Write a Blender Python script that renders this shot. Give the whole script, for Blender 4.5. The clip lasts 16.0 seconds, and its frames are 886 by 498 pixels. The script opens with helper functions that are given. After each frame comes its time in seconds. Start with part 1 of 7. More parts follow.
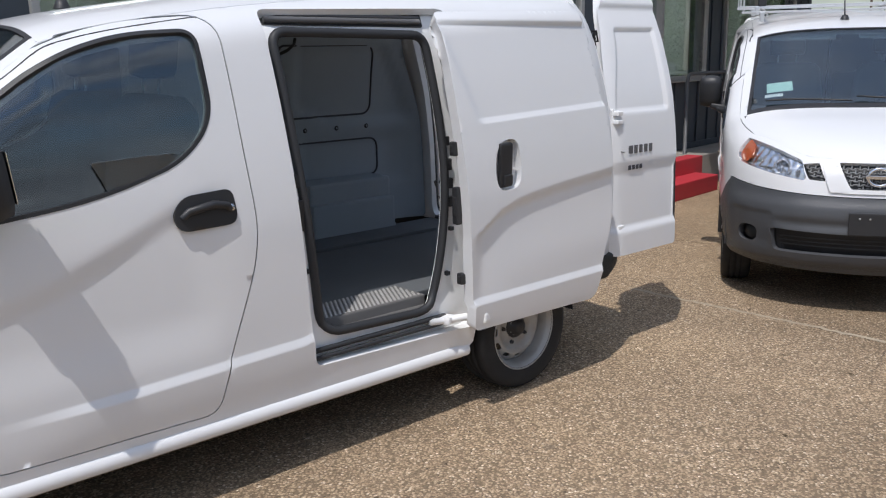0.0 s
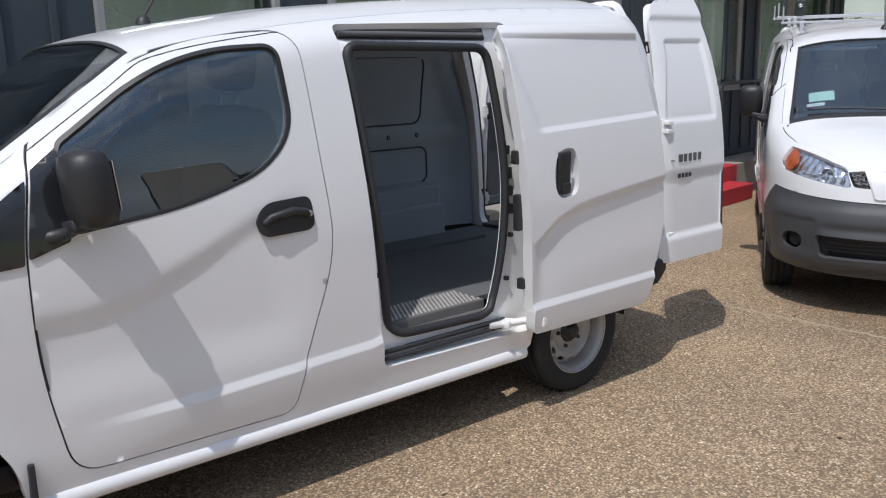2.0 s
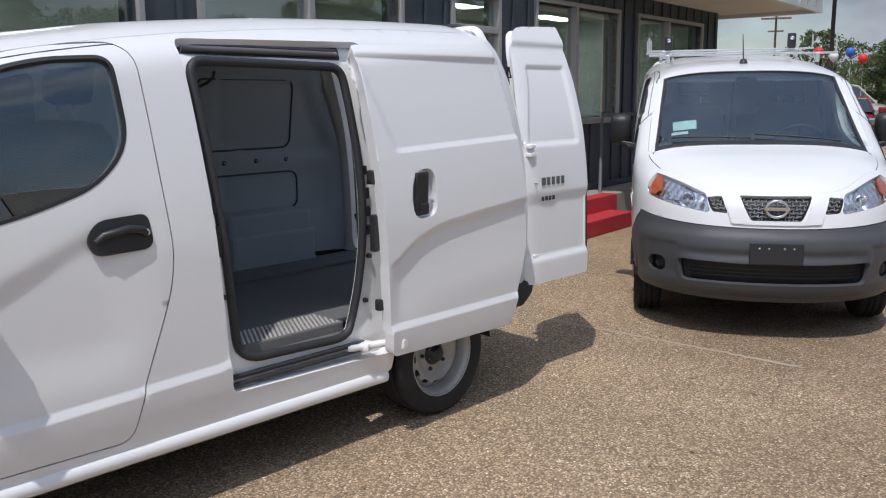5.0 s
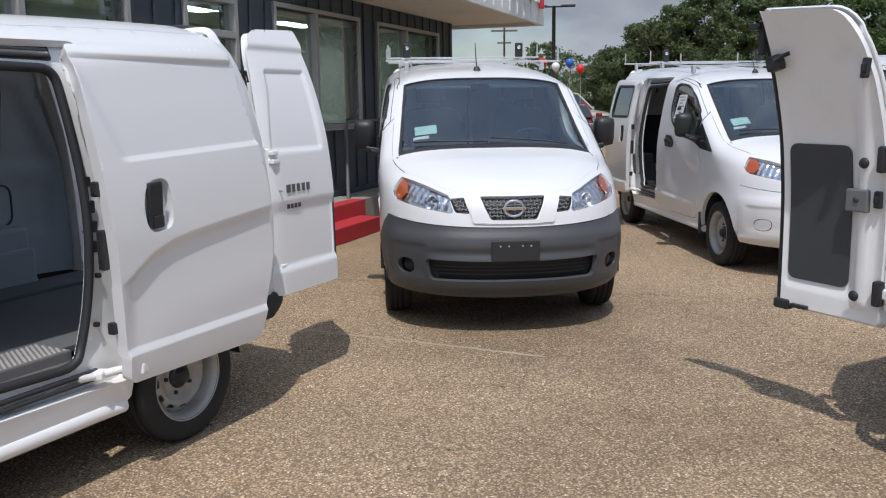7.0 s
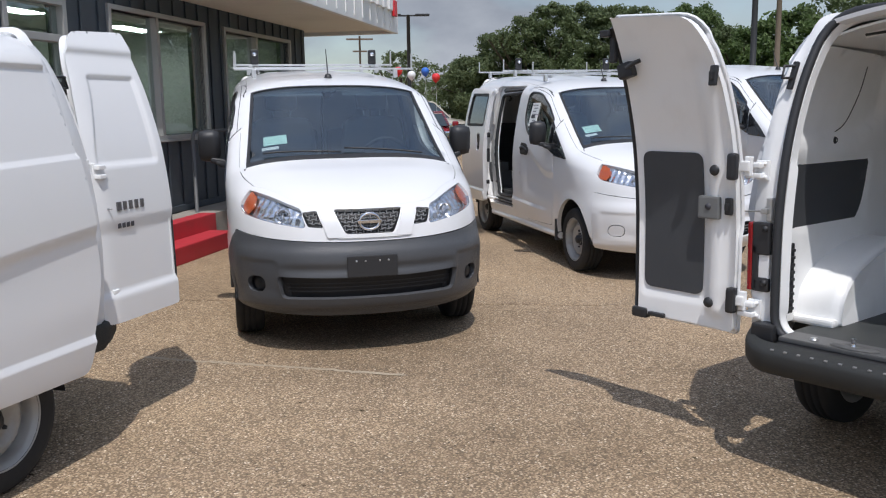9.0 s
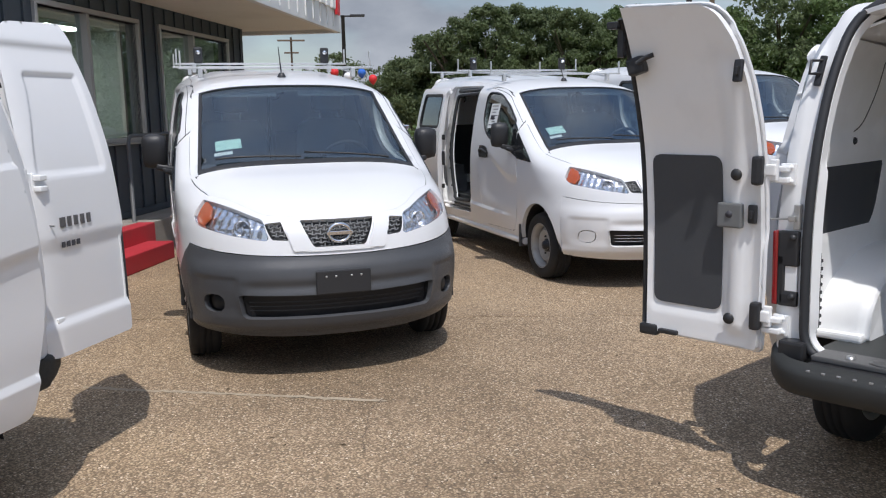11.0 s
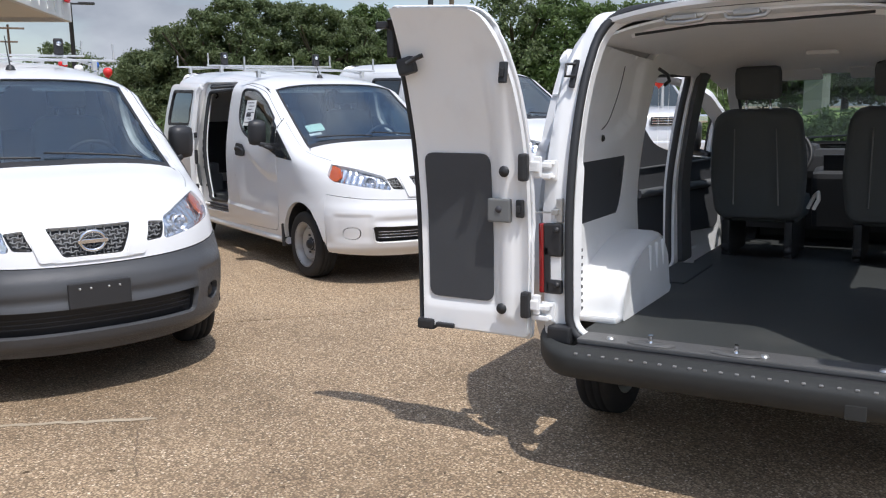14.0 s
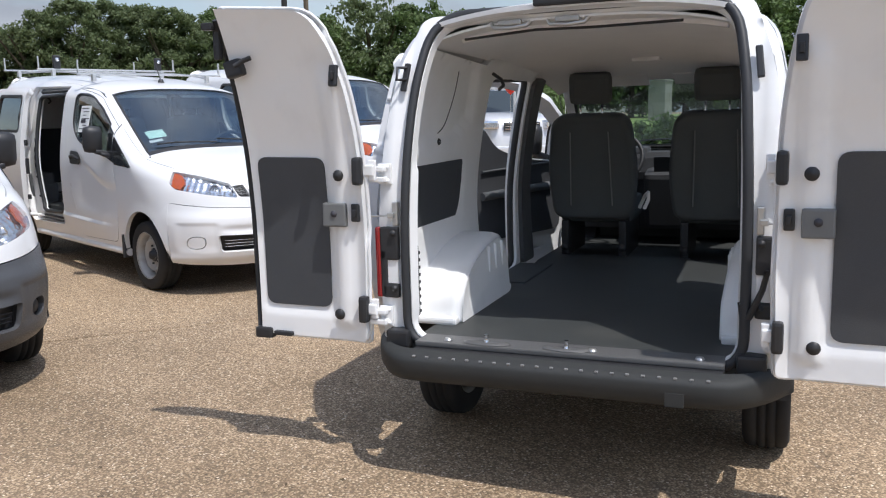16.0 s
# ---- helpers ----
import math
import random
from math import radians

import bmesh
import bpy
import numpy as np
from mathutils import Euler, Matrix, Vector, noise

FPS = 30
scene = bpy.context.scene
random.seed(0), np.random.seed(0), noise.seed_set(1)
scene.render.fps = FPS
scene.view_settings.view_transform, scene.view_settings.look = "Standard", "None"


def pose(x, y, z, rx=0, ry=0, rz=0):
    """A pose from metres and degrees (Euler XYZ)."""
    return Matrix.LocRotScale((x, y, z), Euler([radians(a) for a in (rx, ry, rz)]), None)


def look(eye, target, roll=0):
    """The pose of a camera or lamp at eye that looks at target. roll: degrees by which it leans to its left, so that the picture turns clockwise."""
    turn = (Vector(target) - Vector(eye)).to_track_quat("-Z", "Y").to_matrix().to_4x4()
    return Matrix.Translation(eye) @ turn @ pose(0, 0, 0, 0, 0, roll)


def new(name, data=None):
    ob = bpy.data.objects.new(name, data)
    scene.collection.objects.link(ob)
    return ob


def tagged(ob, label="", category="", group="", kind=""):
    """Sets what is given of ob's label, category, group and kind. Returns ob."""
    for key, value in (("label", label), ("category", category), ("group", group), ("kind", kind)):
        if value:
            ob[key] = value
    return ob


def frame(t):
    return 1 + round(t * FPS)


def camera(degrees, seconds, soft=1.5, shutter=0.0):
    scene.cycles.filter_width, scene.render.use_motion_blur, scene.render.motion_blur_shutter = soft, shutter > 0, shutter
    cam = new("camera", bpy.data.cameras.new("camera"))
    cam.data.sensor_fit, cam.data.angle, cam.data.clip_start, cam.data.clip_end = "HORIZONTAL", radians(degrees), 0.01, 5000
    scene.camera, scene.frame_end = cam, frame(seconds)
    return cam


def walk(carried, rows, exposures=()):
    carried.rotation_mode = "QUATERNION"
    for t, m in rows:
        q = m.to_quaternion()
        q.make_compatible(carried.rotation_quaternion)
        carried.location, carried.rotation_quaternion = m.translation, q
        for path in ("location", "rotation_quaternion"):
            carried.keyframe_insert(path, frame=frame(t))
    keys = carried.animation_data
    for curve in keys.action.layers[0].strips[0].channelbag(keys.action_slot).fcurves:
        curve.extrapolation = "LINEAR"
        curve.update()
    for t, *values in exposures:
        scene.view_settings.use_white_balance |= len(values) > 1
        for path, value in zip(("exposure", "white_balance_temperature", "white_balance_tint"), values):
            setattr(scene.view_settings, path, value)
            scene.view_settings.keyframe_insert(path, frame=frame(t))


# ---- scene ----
cam = camera(54.72, 16.0, soft=1.15)
# seconds, place in metres, turn in degrees
PATH = [
    (0.0, 2.356, 0.941, 1.602, 77.177, 1.161, 8.459),
    (0.5, 2.262, 0.879, 1.607, 76.680, 0.900, 8.557),
    (1.0, 2.215, 0.821, 1.608, 76.524, 1.165, 8.934),
    (1.5, 2.208, 0.810, 1.616, 76.895, 1.356, 9.481),
    (2.0, 2.202, 0.798, 1.616, 77.820, 1.377, 9.851),
    (2.5, 2.193, 0.802, 1.620, 78.180, 1.012, 9.960),
    (3.0, 2.200, 0.793, 1.617, 78.783, 0.835, 10.175),
    (5.5, 2.479, 0.880, 1.539, 80.045, 0.690, 0.975),
    (6.0, 2.536, 0.904, 1.536, 80.112, 0.810, -1.999),
    (6.5, 2.490, 0.926, 1.533, 80.232, 0.600, -7.526),
    (7.0, 2.428, 0.940, 1.533, 80.289, 0.710, -13.205),
    (7.5, 2.385, 0.965, 1.529, 80.291, 0.835, -17.215),
    (8.0, 2.351, 0.980, 1.527, 80.284, 0.681, -21.027),
    (8.5, 2.431, 1.060, 1.511, 79.959, 0.726, -22.415),
    (9.0, 2.533, 1.151, 1.531, 80.725, 0.852, -22.559),
    (11.5, 2.440, 1.706, 1.526, 80.676, 1.319, -29.428),
    (12.0, 2.423, 1.728, 1.531, 80.590, 1.617, -31.910),
    (12.5, 2.407, 1.740, 1.536, 80.320, 1.530, -34.202),
    (13.0, 2.406, 1.739, 1.538, 80.208, 1.067, -37.978),
    (13.5, 2.400, 1.731, 1.541, 80.172, 0.850, -41.316),
    (14.0, 2.399, 1.732, 1.541, 80.251, 0.791, -43.748),
    (14.5, 2.408, 1.719, 1.539, 80.535, 0.410, -48.536),
    (15.0, 2.429, 1.698, 1.534, 80.623, 0.412, -51.443),
    (15.5, 2.466, 1.670, 1.530, 80.726, 0.601, -52.229),
    (16.0, 2.490, 1.654, 1.527, 80.555, 0.810, -52.888),
]
walk(cam, [(t, pose(*r)) for t, *r in PATH], exposures=((0.0, -0.08), (7.0, -0.08), (9.0, -0.02), (11.5, 0.0), (12.5, 0.15), (14.5, 0.28), (16.0, 0.30)))

# ---- world, sun, exposure ----
SUN_TO = Vector((-0.11, -0.43, 0.90))      # towards the sun
world = bpy.data.worlds.new("world")
scene.world = world
world.use_nodes = True
wn, wl = world.node_tree.nodes, world.node_tree.links
wn.clear()
w_out = wn.new("ShaderNodeOutputWorld")
w_bg = wn.new("ShaderNodeBackground")
w_sky = wn.new("ShaderNodeTexSky")
w_sky.sky_type = "NISHITA"
w_sky.sun_disc = False
w_sky.sun_elevation = math.asin(SUN_TO.z / SUN_TO.length)
w_sky.sun_rotation = math.atan2(SUN_TO.x, SUN_TO.y)
w_sky.air_density, w_sky.dust_density, w_sky.ozone_density = 1.0, 0.9, 1.0
# broken cloud over the blue
w_tc = wn.new("ShaderNodeTexCoord")
w_map = wn.new("ShaderNodeMapping")
w_map.inputs["Scale"].default_value = (1.6, 1.6, 3.2)
w_no = wn.new("ShaderNodeTexNoise")
w_no.inputs["Scale"].default_value, w_no.inputs["Detail"].default_value, w_no.inputs["Roughness"].default_value = 1.9, 6.0, 0.52
w_ramp = wn.new("ShaderNodeValToRGB")
w_ramp.color_ramp.elements[0].position, w_ramp.color_ramp.elements[1].position = 0.36, 0.58
w_no2 = wn.new("ShaderNodeTexNoise")
w_no2.inputs["Scale"].default_value, w_no2.inputs["Detail"].default_value = 3.1, 6.0
w_ramp2 = wn.new("ShaderNodeValToRGB")
w_ramp2.color_ramp.elements[0].position, w_ramp2.color_ramp.elements[1].position = 0.36, 0.68
w_ramp2.color_ramp.elements[0].color = (2.1, 2.4, 3.0, 1)
w_ramp2.color_ramp.elements[1].color = (4.4, 4.7, 5.3, 1)
# cloud glows more towards the sun
w_dot = wn.new("ShaderNodeVectorMath")
w_dot.operation = "DOT_PRODUCT"
w_dot.inputs[1].default_value = SUN_TO.normalized()
w_glow = wn.new("ShaderNodeMapRange")
w_glow.interpolation_type = "SMOOTHSTEP"
for w_key, w_val in (("From Min", 0.15), ("From Max", 1.0), ("To Min", 1.0), ("To Max", 1.9)):
    w_glow.inputs[w_key].default_value = w_val
w_scale = wn.new("ShaderNodeVectorMath")
w_scale.operation = "SCALE"
w_mix = wn.new("ShaderNodeMix")
w_mix.data_type = "RGBA"
wl.new(w_tc.outputs["Generated"], w_map.inputs["Vector"])
wl.new(w_map.outputs["Vector"], w_no.inputs["Vector"])
wl.new(w_map.outputs["Vector"], w_no2.inputs["Vector"])
wl.new(w_no.outputs["Fac"], w_ramp.inputs["Fac"])
wl.new(w_no2.outputs["Fac"], w_ramp2.inputs["Fac"])
w_sep = wn.new("ShaderNodeSeparateXYZ")
w_thin = wn.new("ShaderNodeMapRange")
for w_key, w_val in (("From Min", 0.35), ("From Max", 0.95), ("To Min", 1.0), ("To Max", 0.38)):
    w_thin.inputs[w_key].default_value = w_val
w_cover = wn.new("ShaderNodeMath")
w_cover.operation = "MULTIPLY"
wl.new(w_tc.outputs["Generated"], w_sep.inputs["Vector"])
wl.new(w_sep.outputs["Z"], w_thin.inputs["Value"])
wl.new(w_ramp.outputs["Color"], w_cover.inputs[0])
wl.new(w_thin.outputs["Result"], w_cover.inputs[1])
wl.new(w_cover.outputs["Value"], w_mix.inputs["Factor"])
wl.new(w_sky.outputs["Color"], w_mix.inputs[6])
wl.new(w_ramp2.outputs["Color"], w_mix.inputs[7])
wl.new(w_tc.outputs["Generated"], w_dot.inputs[0])
wl.new(w_dot.outputs["Value"], w_glow.inputs["Value"])
wl.new(w_mix.outputs[2], w_scale.inputs[0])
wl.new(w_glow.outputs["Result"], w_scale.inputs["Scale"])
wl.new(w_scale.outputs["Vector"], w_bg.inputs["Color"])
w_bg.inputs["Strength"].default_value = 0.114
wl.new(w_bg.outputs["Background"], w_out.inputs["Surface"])

sun_data = bpy.data.lights.new("sun", "SUN")
sun_data.energy, sun_data.angle, sun_data.color = 3.15, radians(0.53), (1.0, 0.965, 0.94)
sun = new("sun", sun_data)
sun.matrix_world = look(SUN_TO * 60, (0, 0, 0))
scene.view_settings.exposure = 0.0


# ---- materials ----
def mat(name, color, rough=0.5, metal=0.0, vary=0.0, scale=6.0, fine=0.0, fine_scale=120.0, bump=0.0, bump_scale=200.0, coat=0.0, ior=1.45, stain=None, stain_amt=0.0, stain_scale=1.2, island=0.0):
    m = bpy.data.materials.new(name)
    m.use_nodes = True
    n, l = m.node_tree.nodes, m.node_tree.links
    b = n["Principled BSDF"]
    b.inputs["Base Color"].default_value = (*color, 1)
    b.inputs["Roughness"].default_value, b.inputs["Metallic"].default_value = rough, metal
    b.inputs["Coat Weight"].default_value, b.inputs["Coat Roughness"].default_value = coat, 0.04
    b.inputs["IOR"].default_value = ior
    tc = n.new("ShaderNodeTexCoord")
    if vary or fine or stain or island:
        last = None
        def mixin(a, colb, fac):
            x = n.new("ShaderNodeMix")
            x.data_type = "RGBA"
            if a is None:
                x.inputs[6].default_value = (*color, 1)
            else:
                l.new(a, x.inputs[6])
            x.inputs[7].default_value = (*colb, 1)
            l.new(fac, x.inputs["Factor"])
            return x.outputs[2]
        def field(sc, detail, lo, hi, amt):
            t = n.new("ShaderNodeTexNoise")
            t.inputs["Scale"].default_value, t.inputs["Detail"].default_value = sc, detail
            l.new(tc.outputs["Object"], t.inputs["Vector"])
            r = n.new("ShaderNodeMapRange")
            r.inputs["From Min"].default_value, r.inputs["From Max"].default_value = lo, hi
            r.inputs["To Max"].default_value = amt
            l.new(t.outputs["Fac"], r.inputs["Value"])
            return r.outputs["Result"]
        if vary:
            last = mixin(last, [c * 0.55 for c in color], field(scale, 5, 0.35, 0.75, vary))
        if fine:
            last = mixin(last, [min(1, c * 1.5 + 0.02) for c in color], field(fine_scale, 3, 0.45, 0.7, fine))
        if stain:
            last = mixin(last, stain, field(stain_scale, 7, 0.5, 0.72, stain_amt))
        if island:
            g = n.new("ShaderNodeNewGeometry")
            r = n.new("ShaderNodeMapRange")
            r.inputs["To Max"].default_value = island
            l.new(g.outputs["Random Per Island"], r.inputs["Value"])
            last = mixin(last, [c * 0.4 for c in color], r.outputs["Result"])
        l.new(last, b.inputs["Base Color"])
    if bump:
        t = n.new("ShaderNodeTexNoise")
        t.inputs["Scale"].default_value, t.inputs["Detail"].default_value = bump_scale, 4
        l.new(tc.outputs["Object"], t.inputs["Vector"])
        p = n.new("ShaderNodeBump")
        p.inputs["Strength"].default_value, p.inputs["Distance"].default_value = bump, 0.004
        l.new(t.outputs["Fac"], p.inputs["Height"])
        l.new(p.outputs["Normal"], b.inputs["Normal"])
    return m


def glass(name, color, rough=0.0, alpha=0.0, power=2.6):
    """A thin tinted pane: part of the light passes straight, the rest mirrors."""
    m = bpy.data.materials.new(name)
    m.use_nodes = True
    n, l = m.node_tree.nodes, m.node_tree.links
    n.remove(n["Principled BSDF"])
    tr = n.new("ShaderNodeBsdfTransparent")
    tr.inputs["Color"].default_value = (*color, 1)
    gl = n.new("ShaderNodeBsdfGlossy")
    gl.inputs["Roughness"].default_value = rough
    lw = n.new("ShaderNodeLayerWeight")
    lw.inputs["Blend"].default_value = 0.5
    pw = n.new("ShaderNodeMath")
    pw.operation = "POWER"
    pw.inputs[1].default_value = power
    ad = n.new("ShaderNodeMath")
    ad.operation = "ADD"
    ad.use_clamp = True
    ad.inputs[1].default_value = alpha
    mx = n.new("ShaderNodeMixShader")
    l.new(lw.outputs["Facing"], pw.inputs[0])
    l.new(pw.outputs["Value"], ad.inputs[0])
    l.new(ad.outputs["Value"], mx.inputs["Fac"])
    l.new(tr.outputs["BSDF"], mx.inputs[1])
    l.new(gl.outputs["BSDF"], mx.inputs[2])
    l.new(mx.outputs["Shader"], n["Material Output"].inputs["Surface"])
    return m


PAINT = mat("white_paint", (0.75, 0.755, 0.765), 0.32, vary=0.03, scale=0.9, coat=0.7, stain=(0.62, 0.60, 0.56), stain_amt=0.10, stain_scale=2.2)
PAINT_IN = mat("white_primer_paint", (0.84, 0.845, 0.845), 0.45, vary=0.06, scale=2.5, coat=0.2, stain=(0.5, 0.49, 0.47), stain_amt=0.15, stain_scale=5)
GREY_BUMPER = mat("grey_moulded_plastic", (0.074, 0.077, 0.084), 0.36, vary=0.2, scale=3, bump=0.25, bump_scale=700, stain=(0.10, 0.098, 0.09), stain_amt=0.25)
BLACK = mat("black_plastic", (0.028, 0.0285, 0.031), 0.45, vary=0.15, bump=0.12, bump_scale=600)
RUBBER = mat("tyre_rubber", (0.020, 0.020, 0.021), 0.8, vary=0.2, stain=(0.05, 0.045, 0.038), stain_amt=0.3, stain_scale=9, bump=0.2, bump_scale=260)
SEAL = mat("rubber_seal", (0.03, 0.0315, 0.035), 0.55)
LINING = mat("grey_wall_lining", (0.33, 0.385, 0.44), 0.6, vary=0.1, scale=3, bump=0.15, bump_scale=500, stain=(0.24, 0.24, 0.24), stain_amt=0.15)
HEADLINER = mat("light_grey_headliner", (0.80, 0.80, 0.79), 0.9, vary=0.08, fine=0.1, fine_scale=300, bump=0.2, bump_scale=500)
MAT_FLOOR = mat("black_rubber_floor_mat", (0.040, 0.044, 0.044), 0.55, vary=0.25, scale=3, bump=0.3, bump_scale=300, stain=(0.12, 0.115, 0.105), stain_amt=0.3, stain_scale=2.5)
VINYL = mat("charcoal_panel_insert", (0.056, 0.060, 0.067), 0.55, vary=0.2, scale=4, fine=0.15, fine_scale=250, bump=0.2, bump_scale=350, stain=(0.09, 0.088, 0.083), stain_amt=0.2, stain_scale=6)
FABRIC = mat("charcoal_seat_fabric", (0.085, 0.092, 0.093), 0.95, vary=0.2, scale=5, fine=0.25, fine_scale=420, bump=0.4, bump_scale=500)
SEAM = mat("grey_seat_piping", (0.20, 0.20, 0.20), 0.8)
STEEL = mat("painted_steel_rim", (0.40, 0.40, 0.39), 0.45, metal=0.25, vary=0.18, scale=9, stain=(0.22, 0.17, 0.12), stain_amt=0.35, stain_scale=11)
SILVER = mat("silver_paint", (0.60, 0.61, 0.63), 0.3, metal=0.25, coat=0.5, vary=0.05)
CHROME = mat("chrome", (0.72, 0.73, 0.75), 0.12, metal=1.0)
ZINC = mat("zinc_plated_steel", (0.55, 0.55, 0.54), 0.35, metal=0.8, vary=0.2, scale=15)
ALU = mat("aluminium_rail", (0.62, 0.63, 0.64), 0.38, metal=0.7, vary=0.12, scale=8)
PILLAR_TRIM = mat("dark_grey_pillar_plastic", (0.085, 0.09, 0.095), 0.6, vary=0.12, bump=0.15, bump_scale=450)
REAR_BUMPER = mat("charcoal_step_bumper_plastic", (0.028, 0.030, 0.030), 0.68, vary=0.2, scale=3, bump=0.25, bump_scale=600, stain=(0.06, 0.058, 0.052), stain_amt=0.3, stain_scale=3)
GREY_FLOOR = mat("grey_ribbed_floor_mat", (0.13, 0.14, 0.15), 0.6, vary=0.2, scale=3, bump=0.4, bump_scale=260)
TREAD = mat("ribbed_tread_metal", (0.50, 0.49, 0.47), 0.5, metal=0.3, vary=0.25, scale=12, stain=(0.2, 0.19, 0.18), stain_amt=0.4, stain_scale=8)
REFLECTOR = mat("lamp_reflector", (0.78, 0.80, 0.84), 0.16, metal=0.9, vary=0.35, scale=40, bump=0.25, bump_scale=60)
AMBER = mat("amber_lens", (0.50, 0.095, 0.022), 0.12, coat=0.8, vary=0.6, scale=38, bump=0.4, bump_scale=60)
REDLENS = mat("red_lens", (0.26, 0.012, 0.015), 0.12, coat=0.8)
GLASS_DARK = glass("dark_tinted_glass", (0.22, 0.25, 0.26), 0, 0.06, 4.0)
GLASS_WS = glass("windshield_glass", (0.76, 0.84, 0.86), 0, 0.11, 3.0)
GLASS_SIDE = glass("side_window_glass", (0.54, 0.62, 0.64), 0, 0.15)
GLASS_LAMP = glass("lamp_cover", (0.95, 0.955, 0.96), 0, 0.02, 5.0)
GLASS_BLDG = glass("shop_window_glass", (0.80, 0.90, 0.91), 0, 0.16, 3.4)
BLACK_GLASS = mat("black_ceramic_glass", (0.02, 0.022, 0.025), 0.08, coat=0.5)
STICKER = mat("pale_green_paper", (0.60, 0.81, 0.72), 0.7, vary=0.05)
PAPER = mat("white_paper", (0.75, 0.76, 0.75), 0.8, vary=0.05)
INK = mat("dark_grey_ink", (0.05, 0.05, 0.06), 0.6)
DASH = mat("dark_dashboard_plastic", (0.045, 0.047, 0.052), 0.7, bump=0.3, bump_scale=500, vary=0.15)
SIDING = mat("charcoal_board_siding", (0.050, 0.062, 0.076), 0.6, vary=0.2, scale=2.0, bump=0.15, bump_scale=80, stain=(0.05, 0.05, 0.05), stain_amt=0.3)
TRIM = mat("brushed_window_trim", (0.36, 0.36, 0.35), 0.5, metal=0.2, vary=0.15, scale=4)
SOFFIT = mat("cream_soffit_panel", (0.76, 0.72, 0.64), 0.8, vary=0.08, scale=1.5, stain=(0.45, 0.40, 0.33), stain_amt=0.25)
FASCIA = mat("white_fascia_metal", (0.75, 0.75, 0.74), 0.5, vary=0.08, scale=1.5, stain=(0.5, 0.48, 0.44), stain_amt=0.2)
REDPAINT = mat("red_painted_concrete", (0.48, 0.035, 0.05), 0.6, vary=0.15, scale=5, bump=0.2, bump_scale=120, stain=(0.30, 0.05, 0.05), stain_amt=0.35, stain_scale=5)
RAILPAINT = mat("grey_rail_paint", (0.10, 0.105, 0.11), 0.5, vary=0.2, scale=10)
CONCRETE = mat("grey_concrete", (0.30, 0.28, 0.25), 0.9, vary=0.25, scale=3, fine=0.2, fine_scale=60, bump=0.4, bump_scale=90, stain=(0.16, 0.14, 0.11), stain_amt=0.5, stain_scale=2)
BARK = mat("bark", (0.10, 0.08, 0.06), 0.95, vary=0.4, scale=6, bump=0.6, bump_scale=30)
WOODPOLE = mat("weathered_pole_wood", (0.17, 0.13, 0.10), 0.9, vary=0.3, scale=6)
DARKMETAL = mat("dark_bronze_pole", (0.03, 0.03, 0.032), 0.5, vary=0.1)
LEAF = mat("dark_green_leaves", (0.155, 0.20, 0.088), 0.6, vary=0.3, scale=0.5, island=0.5)
LEAF2 = mat("light_green_leaves", (0.15, 0.22, 0.075), 0.6, vary=0.3, scale=0.7, island=0.7)
for lm in (LEAF, LEAF2):
    ln, ll = lm.node_tree.nodes, lm.node_tree.links
    lt = ln.new("ShaderNodeBsdfTranslucent")
    lx = ln.new("ShaderNodeMixShader")
    lx.inputs["Fac"].default_value = 0.42
    ll.new(ln["Principled BSDF"].inputs["Base Color"].links[0].from_socket, lt.inputs["Color"])
    ll.new(ln["Principled BSDF"].outputs["BSDF"], lx.inputs[1])
    ll.new(lt.outputs["BSDF"], lx.inputs[2])
    ll.new(lx.outputs["Shader"], ln["Material Output"].inputs["Surface"])
GRASS = mat("mown_grass", (0.24, 0.31, 0.085), 0.95, vary=0.35, scale=0.4, fine=0.3, fine_scale=20)
GRASSY = mat("tall_grass_blades", (0.17, 0.22, 0.07), 0.8, island=0.6)
BALLOON_RED = mat("red_balloon_latex", (0.70, 0.03, 0.03), 0.2, coat=0.5)
BALLOON_BLUE = mat("blue_balloon_latex", (0.03, 0.14, 0.55), 0.2, coat=0.5)
BALLOON_WHITE = mat("white_balloon_latex", (0.8, 0.8, 0.8), 0.25, coat=0.4)
REDCAR = mat("dark_red_car_paint", (0.22, 0.015, 0.02), 0.25, coat=0.8)
TANCAR = mat("beige_car_paint", (0.45, 0.40, 0.32), 0.3, coat=0.6)


